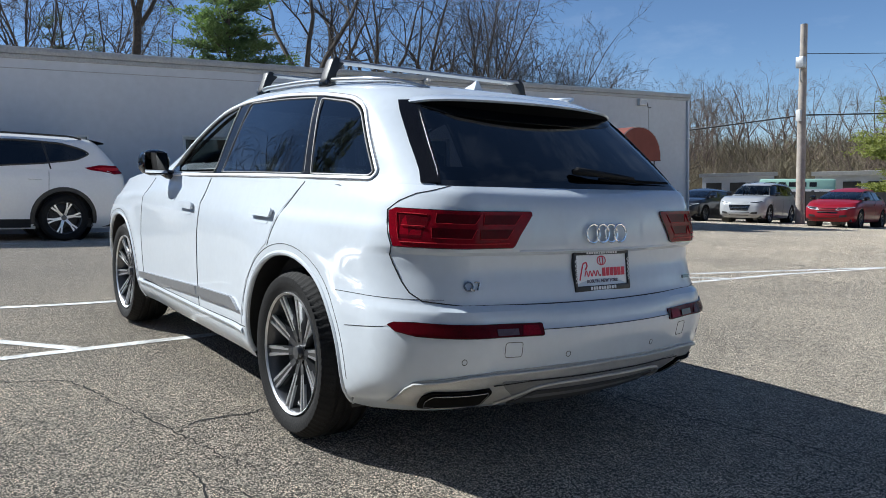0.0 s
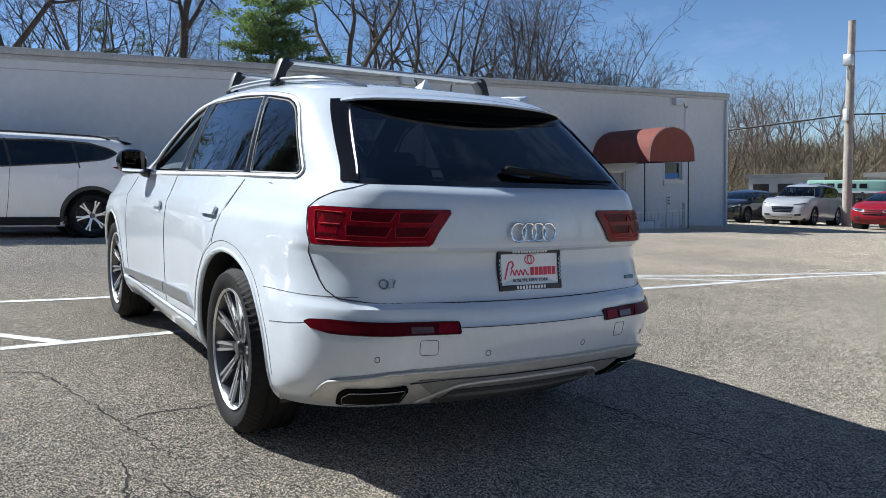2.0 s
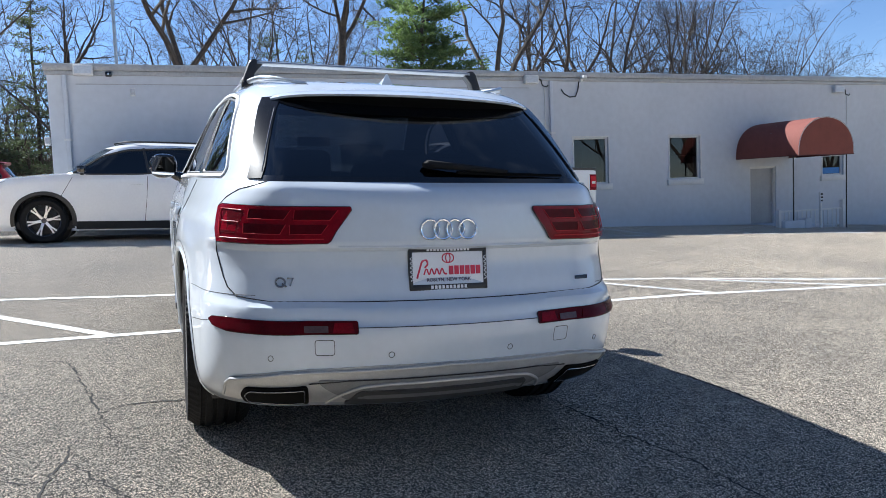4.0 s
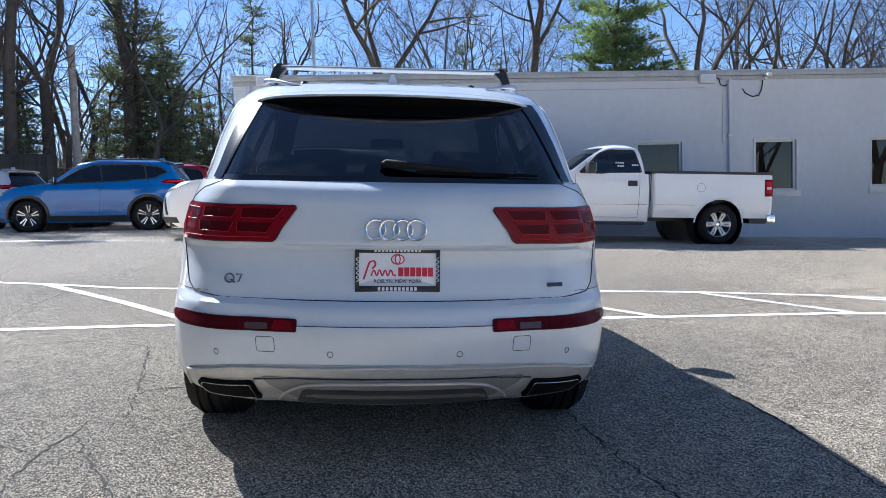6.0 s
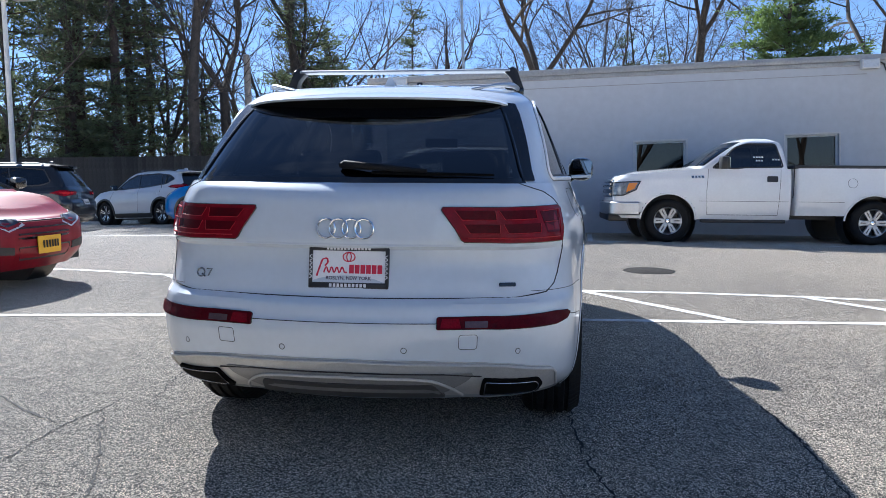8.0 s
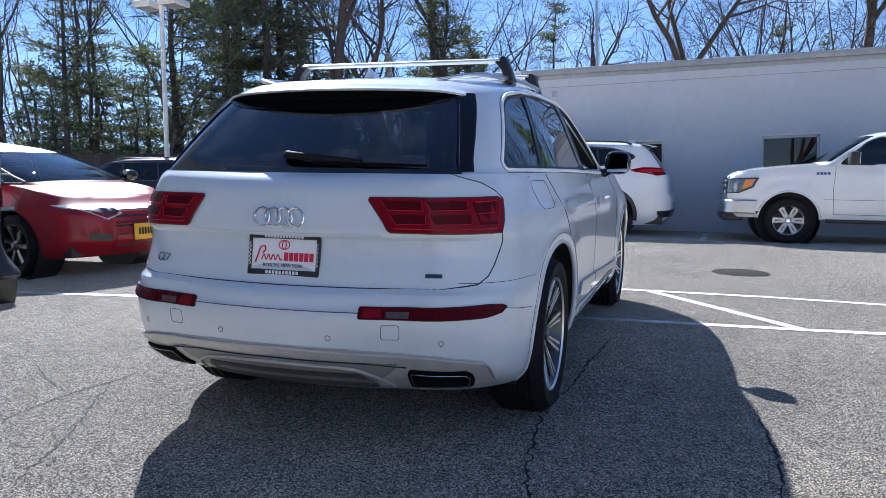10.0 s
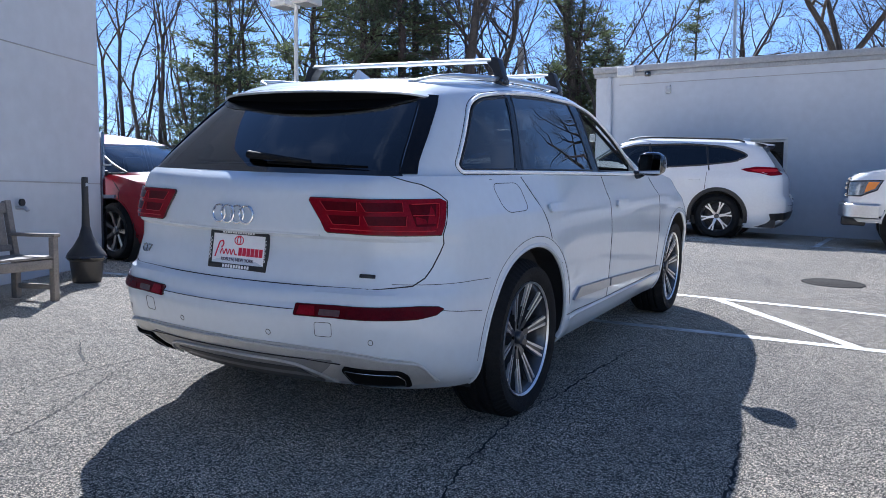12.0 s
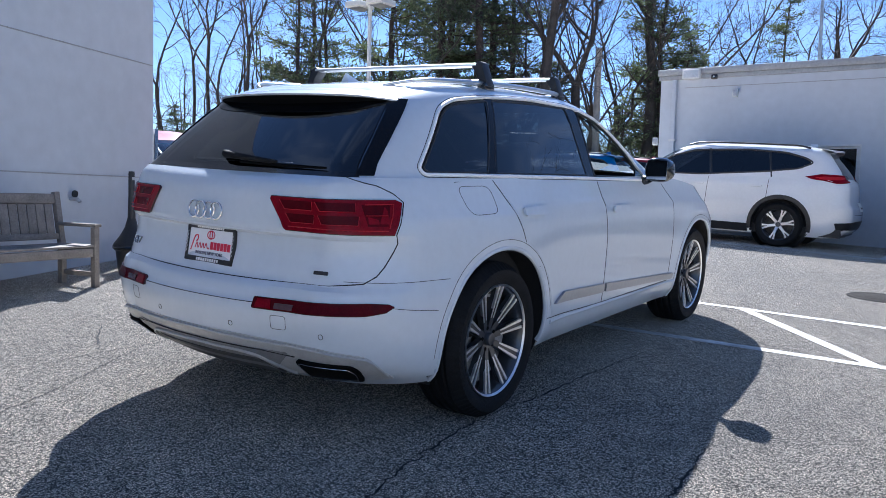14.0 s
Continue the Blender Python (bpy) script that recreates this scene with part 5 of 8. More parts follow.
ob = part("ceiling", boxed(WX0 + 0.02, WX1 - 0.02, 0.02, 10.98, WALL_TOP - 0.138, WALL_TOP - 0.03), material("roof_felt", (0.12, 0.12, 0.12), rough=0.9, vary=0.2, scale=1), smooth=False)
ob.matrix_world = WM
tagged(ob, "flat dark felt roof", "roof", kind="structure")
bm = bmesh.new()
box(bm, WX0 - 0.06, WX1 + 0.06, -0.06, 0.14, WALL_TOP - 0.13, WALL_TOP, None, 0.012)
box(bm, WX0 - 0.04, WX1 + 0.04, -0.03, -0.003, WALL_TOP - 0.22, WALL_TOP - 0.134, None, 0.006)
box(bm, WX1 - 0.14, WX1 + 0.06, 0.15, 11, WALL_TOP - 0.13, WALL_TOP, None, 0.012)
box(bm, WX0 - 0.06, WX0 + 0.14, 0.15, 11, WALL_TOP - 0.13, WALL_TOP, None, 0.012)
ob = part("trim", bm, M_COPING)
ob.matrix_world = WM
tagged(ob, "grey metal coping along the roof edge", "coping", kind="structure")
ob = part("floor", boxed(WX0 + 0.31, WX1 - 0.31, 0.31, 10.69, -0.5, -0.3), M_ROOM, smooth=False)
ob.matrix_world = WM
tagged(ob, "dark floor inside the building", "floor", kind="structure")


def plane_y(x0, x1, y, z0, z1):
    bm = bmesh.new()
    bm.faces.new([bm.verts.new(c) for c in ((x0, y, z0), (x1, y, z0), (x1, y, z1), (x0, y, z1))])
    return bm


M_PANE = glass_material("window_pane", (0.15, 0.15, 0.13), gloss=0.85)
for k, (x0, x1, z0, z1) in enumerate(HOLES):
    win = thing("window_%d" % (k + 1), WM @ Matrix.Translation((x0, 0, z0)), "dark window with pale frame and sill in the white wall", "window", kind="structure")
    W, H = x1 - x0, z1 - z0
    bm = bmesh.new()
    for a, b, c, d in ((0, 0.045, 0, H), (W - 0.045, W, 0, H), (0.045, W - 0.045, 0, 0.045), (0.045, W - 0.045, H - 0.045, H)):
        box(bm, a + 0.001, b - 0.001, 0.05, 0.13, c + 0.001, d - 0.001)
    part("window_frame", bm, M_TRIM, win, smooth=False)
    bm = bmesh.new()
    for a, b, c, d in ((-0.035, 0, -0.035, H + 0.035), (W, W + 0.035, -0.035, H + 0.035), (0, W, H, H + 0.035)):
        box(bm, a, b, -0.018, 0.02, c, d)
    part("window_casing", bm, M_TRIM, win, smooth=False)
    part("window_sill", boxed(-0.08, W + 0.08, -0.06, 0.05, -0.15, -0.002, None, 0.01), M_TRIM, win, "white window sill")
    part("pane", plane_y(0.045, W - 0.045, 0.088, 0.045, H - 0.045), M_PANE, win, smooth=False)
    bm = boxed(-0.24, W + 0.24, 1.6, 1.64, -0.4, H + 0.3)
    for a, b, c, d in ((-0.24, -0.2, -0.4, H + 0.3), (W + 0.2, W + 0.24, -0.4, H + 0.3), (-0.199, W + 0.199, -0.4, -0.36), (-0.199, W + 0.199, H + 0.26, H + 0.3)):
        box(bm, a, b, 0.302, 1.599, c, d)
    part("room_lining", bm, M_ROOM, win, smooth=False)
    if k == 4:
        bm = boxed(W * 0.62 - 0.011, W * 0.62 + 0.011, 0.092, 0.115, 0.05, H - 0.05)
        box(bm, 0.05, W * 0.62 - 0.012, 0.092, 0.112, H * 0.55 - 0.011, H * 0.55 + 0.011)
        box(bm, W * 0.62 + 0.012, W - 0.05, 0.092, 0.112, H * 0.55 - 0.011, H * 0.55 + 0.011)
        part("glazing_bar", bm, M_BLACK_PLASTIC, win, "thin dark glazing bars", smooth=False)
    if k == 5:
        part("window_sign", boxed(0.06, W - 0.06, 0.070, 0.080, 0.05, 0.22), material("blue_sign", (0.03, 0.16, 0.42), rough=0.5, vary=0.1, scale=8), win, "blue notice inside the window", smooth=False)
dr = thing("door_1", WM @ Matrix.Translation((DOOR[0], 0, DOOR[2])), "closed grey metal door in the white wall", "door", kind="structure")
W, H = DOOR[1] - DOOR[0], DOOR[3] - DOOR[2]
part("door_leaf", boxed(0.05, W - 0.05, 0.10, 0.145, 0.01, H - 0.06), M_GREY_DOOR, dr)
bm = bmesh.new()
for a, b, c, d in ((0.001, 0.05, 0, H), (W - 0.05, W - 0.001, 0, H), (0.05, W - 0.05, H - 0.06, H - 0.001)):
    box(bm, a, b, 0.03, 0.16, c, d)
part("door_frame", bm, M_TRIM, dr, smooth=False)
tube("door_handle", [(W - 0.16, 0.06, 0.55), (W - 0.08, 0.06, 0.55), (W - 0.08, 0.10, 0.55)], 0.012, M_STEEL, dr)

# awning
aw = thing("awning", WM @ Matrix.Translation((13.56, 0, 1.555)), "russet barrel awning of canvas over the door", "awning")
AW, AD, AH = 1.82, 2.14, 0.92
V, F = [], []
for i, y in enumerate((-0.003, -AD)):
    for a in spread(0, math.pi, 28):
        V.append((AW / 2 - AW / 2 * math.cos(a), y, AH * math.sin(a) ** 0.8))
n = 29
F = [(k, k + 1, n + k + 1, n + k) for k in range(28)]
mesh_part("canopy", V, F, M_AWNING, aw)
V2 = [(x, -AD + 0.002, z) for x, y, z in V[n:]] + [(AW / 2, -AD + 0.002, 0.0)]
mesh_part("end_panel", V2, [(k, k + 1, n) for k in range(28)], M_AWNING, aw, "flat canvas end of the awning", smooth=False)
for y in (-0.02, -AD * 0.5, -AD + 0.01):
    tube("awning_hoop", [(AW / 2 - (AW / 2 - 0.012) * math.cos(a), y, (AH - 0.012) * math.sin(a) ** 0.8) for a in spread(0, math.pi, 20)], 0.012, M_STEEL, aw)
bm = boxed(0, 0.02, -AD, -0.004, -0.02, 0.0)
box(bm, AW - 0.02, AW, -AD, -0.004, -0.02, 0.0)
box(bm, 0.021, AW - 0.021, -AD, -AD + 0.02, -0.02, 0.0)
part("awning_rail", bm, M_AWNING_DARK, aw, smooth=False)
for x in (0.03, AW - 0.05):
    gz = ground_z(13.56 + x, 11.4) - 1.555
    tube("awning_post", [(x, -1.95, -0.02), (x + 0.012, -1.94, gz * 0.5), (x, -1.95, gz)], 0.016, M_CABLE, aw)
st = thing("entrance_step", WM @ Matrix.Translation((13.3, 0, 0)), "white painted concrete landing before the door", "step")
part("landing", boxed(0.2, 2.0, -1.65, -0.004, -0.62, -0.24, None, 0.01), M_WALL, st)
part("tread", boxed(0.0, 0.62, -1.98, -1.66, -0.55, -0.05, None, 0.01), M_WALL, st)
part("kerb_block", boxed(0.64, 0.86, -1.98, -1.66, -0.62, -0.02, None, 0.01), M_WALL, st)
rl = thing("railing", WM @ Matrix.Translation((13.28, -0.25, 0)), "white metal railing along the entrance ramp", "railing")
for z in (0.18, -0.36):
    part("rail", boxed(0, 2.0, -1.60, -1.56, z - 0.02, z + 0.02), M_TRIM, rl, smooth=False)
for k in range(15):
    part("baluster", boxed(k * 0.142 - 0.010, k * 0.142 + 0.010, -1.59, -1.57, -0.34, 0.16), M_TRIM, rl, smooth=False)
for x, top in ((-0.045, 0.22), (2.035, 0.40)):
    part("railing_post", boxed(x - 0.035, x + 0.035, -1.63, -1.53, -0.75, top), M_TRIM, rl, smooth=False)
sp = thing("sign_post", WM @ Matrix.Translation((14.30, -2.1, ground_z(14.3, 11.3))), "white post with a small sign beside the ramp", "sign")
part("post", boxed(-0.025, 0.025, -0.03, 0.03, 0, 0.88), M_TRIM, sp)
part("sign_plate", boxed(-0.05, 0.05, -0.042, -0.032, 0.62, 0.92), M_WALL, sp)
for k in range(3):
    part("sign_bar", boxed(-0.035, 0.035, -0.046, -0.043, 0.66 + k * 0.08, 0.70 + k * 0.08), M_CABLE, sp, smooth=False)

ob = part("trim", boxed(WX0 + 0.5, 7.4, -0.010, -0.003, 3.385, 3.400), M_COPING, smooth=False)
ob.matrix_world = WM
tagged(ob, "thin dark conduit line along the wall", "conduit", kind="structure")
# things on the wall
for x, z, s in ((7.25, 3.48, "cable"), (-2.45, 3.55, "plain"), (16.95, 3.32, "cable")):
    lb = thing("wall_floodlight", WM @ Matrix.Translation((x, 0, z)), "pale square floodlight housing high on the wall", "floodlight")
    part("housing", boxed(0, 0.36, -0.14, -0.003, 0, 0.20, None, 0.02), M_TRIM, lb)
    part("lens", boxed(0.03, 0.33, -0.148, -0.141, 0.03, 0.17), M_LAMP_CLEAR, lb, smooth=False)
    if s == "cable":
        tube("cable", [(0.36, -0.06, 0.14), (0.46, -0.05, 0.10), (0.50, -0.04, -0.03), (0.62, -0.03, -0.06), (0.66, -0.03, -0.02)], 0.014, M_CABLE, lb)
        tube("conduit", [(0.56, -0.018, -0.05), (0.57, -0.018, -1.35)], 0.010, M_TRIM, lb)
for x in (7.93, -2.66, 19.44):
    dp = thing("downpipe", WM @ Matrix.Translation((x, 0, 0)), "white rainwater pipe running down the wall", "downpipe")
    zb = ground_z(x, 12.9)
    part("pipe", boxed(0, 0.085, -0.085, -0.004, zb, WALL_TOP - 0.22, None, 0.015), M_WALL, dp)
    for z in (0.9, 2.3):
        part("bracket", boxed(-0.03, 0.115, -0.092, -0.002, z, z + 0.04), M_TRIM, dp)
cc = thing("security_camera", WM @ Matrix.Translation((8.82, 0, 3.60)), "small white security camera with a looped black cable", "camera")
part("camera_body", boxed(-0.05, 0.05, -0.24, -0.06, 0.0, 0.08, None, 0.015), M_TRIM, cc)
part("camera_mount", boxed(-0.03, 0.03, -0.07, -0.003, -0.05, 0.06, None, 0.01), M_TRIM, cc)
tube("cable", [(-0.06, -0.03, -0.05), (-0.09, -0.03, -0.25), (-0.16, -0.03, -0.40), (-0.32, -0.03, -0.42), (-0.48, -0.03, -0.34), (-0.55, -0.03, -0.24)], 0.014, M_CABLE, cc)
cc = thing("security_camera", WM @ Matrix.Translation((-1.82, 0, 3.58)), "small black security camera on the wall", "camera")
part("camera_body", boxed(-0.06, 0.06, -0.10, -0.003, -0.05, 0.05, None, 0.02), M_GLOSS_BLACK, cc)
part("lens", boxed(-0.015, 0.015, -0.106, -0.101, -0.015, 0.015), M_LAMP_CLEAR, cc)
for x, z in ((-1.40, 3.24), (-2.98, 2.3)):
    eb = thing("junction_box", WM @ Matrix.Translation((x, 0, z)), "small white electrical box on the wall", "electrical box")
    part("box_body", boxed(-0.05, 0.05, -0.08, -0.003, -0.08, 0.08, None, 0.01), M_TRIM, eb)
    part("box_lid", boxed(-0.04, 0.04, -0.088, -0.081, -0.06, 0.06, None, 0.004), M_STEEL, eb)

# ---- building at the side, with bench and ash bin ----
SM = Matrix.Translation((-5.10, 2.30, 0)) @ pose(0, 0, 0, 0, 0, 19)
ob = part("wall_side", boxed(-0.35, 0, -26, 0, -1.0, 5.4), M_WALL, smooth=False)
ob.matrix_world = SM
tagged(ob, "tall white rendered side wall in shade", "wall", kind="structure")
ob = part("wall_side_return", boxed(-11, -0.352, -0.35, 0, -1.0, 5.4), M_WALL, smooth=False)
ob.matrix_world = SM
tagged(ob, "white rendered wall", "wall", kind="structure")
ob = part("ceiling_side", boxed(-11, -0.36, -26, -0.36, 5.1, 5.3), M_COPING, smooth=False)
ob.matrix_world = SM
tagged(ob, "flat roof of the side building", "roof", kind="structure")
for z, mat in ((2.42, M_COPING), (1.14, M_COPING)):
    ob = part("trim", boxed(0.001, 0.006, -26, -0.01, z, z + 0.012), mat, smooth=False)
    ob.matrix_world = SM
    tagged(ob, "thin dark panel joint in the wall", "joint", kind="structure")
gp = thing("gate_post", SM @ Matrix.Translation((-0.03, 0.07, ground_z(-5, 2.4))), "dark steel gate post with a latch at the wall corner", "post")
part("post", boxed(-0.03, 0.03, -0.03, 0.03, 0, 1.45, None, 0.006), M_BADGE, gp)
part("latch", boxed(0.0, 0.16, -0.015, 0.015, 0.72, 0.76, None, 0.006), M_STEEL, gp)
part("hook", boxed(0.03, 0.12, -0.01, 0.01, 1.08, 1.10, None, 0.004), M_STEEL, gp)
tp = thing("wall_tap", SM @ Matrix.Translation((0, -1.32, 0.90)), "brass garden tap on the wall", "tap")
tube("spout", [(0.0, 0, 0), (0.09, 0, 0), (0.12, 0, -0.03)], 0.018, M_STEEL, tp)
V, F = lathe_data([(0.0, 0.0), (0.035, 0.0), (0.035, 0.02), (0.0, 0.02)], 16)
mesh_part("tap_wheel", [(x + 0.05, y, z + 0.05) for x, y, z in V], F, M_CABLE, tp)

ab = thing("ash_bin", Matrix.Translation((-4.10, 1.36, ground_z(-4.1, 1.36))), "black plastic ash bin with a tall thin neck", "ash bin")
V, F = lathe_data([(0.0, 0.0), (0.122, 0.0), (0.130, 0.03), (0.148, 0.20), (0.174, 0.222), (0.178, 0.245), (0.165, 0.275), (0.112, 0.345), (0.064, 0.43), (0.040, 0.52), (0.0, 0.52)], 32, "Z")
mesh_part("base", V, F, M_BLACK_PLASTIC, ab)
V, F = lathe_data([(0.038, 0.50), (0.030, 0.75), (0.030, 0.96), (0.027, 0.985), (0.0, 0.985)], 20, "Z")
mesh_part("neck", V, F, M_BLACK_PLASTIC, ab)
V, F = lathe_data([(0.174, 0.222), (0.182, 0.234), (0.178, 0.247)], 32, "Z")
mesh_part("lid_seam", V, F, M_GLOSS_BLACK, ab)
part("ash_hole", boxed(0.024, 0.034, -0.012, 0.012, 0.90, 0.93), M_STEEL, ab)


def bench(m):
    b = thing("bench", m, "weathered grey slatted teak garden bench by the wall", "bench")
    L = 1.52
    for x in (0.03, L - 0.03):
        part("back_leg", boxed(x - 0.03, x + 0.03, 0.48, 0.545, 0, 0.42, None, 0.006), M_TEAK, b)
        part("back_post", boxed(x - 0.03, x + 0.03, -0.03, 0.03, 0, 0.54, Matrix.Translation((0, 0.515, 0.415)) @ pose(0, 0, 0, -10), 0.006), M_TEAK, b)
        part("front_leg", boxed(x - 0.03, x + 0.03, 0.02, 0.08, 0, 0.61, None, 0.006), M_TEAK, b)
        part("armrest", boxed(x - 0.04, x + 0.04, 0.0, 0.55, 0.612, 0.645, None, 0.010), M_TEAK, b)
        part("side_rail", boxed(x - 0.015, x + 0.015, 0.085, 0.475, 0.33, 0.41, None, 0.005), M_TEAK, b)
        part("side_stretcher", boxed(x - 0.015, x + 0.015, 0.085, 0.475, 0.12, 0.17, None, 0.005), M_TEAK, b)
    part("front_apron", boxed(0.065, L - 0.065, 0.03, 0.06, 0.32, 0.405, None, 0.005), M_TEAK, b)
    for k in range(6):
        y = 0.035 + k * 0.080
        part("seat_slat", boxed(0.0 if y < 0.09 else 0.005, L - 0.005, y, y + 0.066, 0.415, 0.437, None, 0.005), M_TEAK, b)
    T = Matrix.Translation((0, 0.515, 0.415)) @ pose(0, 0, 0, -10)
    part("top_rail", boxed(0.062, L - 0.062, -0.02, 0.02, 0.42, 0.52, T, 0.008), M_TEAK, b)
    part("bottom_rail", boxed(0.062, L - 0.062, -0.018, 0.018, 0.06, 0.12, T, 0.006), M_TEAK, b)
    for k in range(14):
        x = 0.11 + k * 0.098
        part("back_slat", boxed(x - 0.044, x + 0.044, -0.008, 0.008, 0.122, 0.418, T, 0.003), M_TEAK, b)
    return b


bench(Matrix.Translation((-3.219, -0.683, ground_z(-3.5, 0.2))) @ pose(0, 0, 0, 0, 0, 100) @ Matrix.Scale(0.88, 4))

# ---- poles and wires ----
up_ = thing("utility_pole", Matrix.Translation((28.75, 14.95, ground_z(28.75, 14.95))), "tall grey weathered timber utility pole beside parked cars", "utility pole")
tube("pole", [(0, 0, -0.4), (0.03, 0.0, 4), (0.10, 0.0, 8.2)], [0.19, 0.165, 0.135], M_POLE, up_, sides=14)
part("transformer_box", boxed(-0.34, -0.10, -0.25, 0.10, 6.40, 6.85, None, 0.03), M_STEEL, up_, "grey floodlight box")
part("meter_box", boxed(-0.27, -0.14, -0.10, 0.10, 4.25, 4.72, None, 0.02), M_TRIM, up_)
tube("bracket", [(-0.30, -0.1, 6.35), (-0.28, -0.1, 5.95), (0.0, 0, 5.8)], 0.03, M_STEEL, up_)
for a, b, r, sag in (((28.8, 14.95, 5.95), (60, -12, 5.7), 0.014, 0.3), ((28.8, 14.95, 3.45), (60, -12, 3.9), 0.03, 0.25), ((28.8, 14.95, 3.45), (15, 60, 3.4), 0.03, 0.9)):
    P = [Vector(a).lerp(Vector(b), t) - Vector((0, 0, sag * 4 * t * (1 - t))) for t in spread(0, 1, 24)]
    ob = tube("overhead_wire", P, r, M_CABLE, sides=5)
    tagged(ob, "black overhead wire strung from the utility pole", "wire")
part("splice", boxed(-0.05, 0.05, -0.45, 0.45, -0.06, 0.06, Matrix.Translation((32.2, 11.95, 4.86)) @ pose(0, 0, 0, 0, 0, 49), 0.02), M_CABLE, up_)
lm = thing("lot_light", Matrix.Translation((-14.7, 17.4, ground_z(-14.7, 17.4))), "white steel car park light mast with twin flat heads", "lamp post")
tube("mast", [(0, 0, 0), (0, 0, 6.75)], [0.085, 0.065], M_TRIM, lm, sides=12)
part("base", boxed(-0.25, 0.25, -0.25, 0.25, 0, 0.5, None, 0.03), M_CONCRETE, lm)
for sg in (-1, 1):
    part("lamp_head", boxed(sg * 0.15 - 0.02 if sg > 0 else -0.80, 0.80 if sg > 0 else -0.13, -0.40, 0.40, 6.70, 6.90, None, 0.04), M_TRIM, lm)
    part("lens", boxed(min(sg * 0.2, sg * 0.75), max(sg * 0.2, sg * 0.75), -0.34, 0.34, 6.685, 6.699), M_LAMP_CLEAR, lm)
part("head_arm", boxed(-0.13, 0.13, -0.05, 0.05, 6.75, 6.85), M_TRIM, lm)
op = thing("old_pole", Matrix.Translation((-14.4, 35.6, ground_z(-14.4, 35.6))), "short grey timber pole standing among the trees", "pole")
tube("pole", [(0, 0, -0.3), (0, 0, 8.3)], [0.20, 0.17], M_POLE, op, sides=10)
tube("pole_cap", [(0, 0, 8.3), (0, 0, 8.36)], [0.18, 0.14], M_STEEL, op, sides=10)
fm = thing("flag_mast", Matrix.Translation((-2.2, 26.5, 0.4)), "slim grey metal mast behind the building", "mast")
tube("mast", [(0, 0, 0), (0, 0, 10)], [0.07, 0.05], M_STEEL, fm, sides=10)
part("base", boxed(-0.2, 0.2, -0.2, 0.2, -0.4, 0.1, None, 0.02), M_CONCRETE, fm)


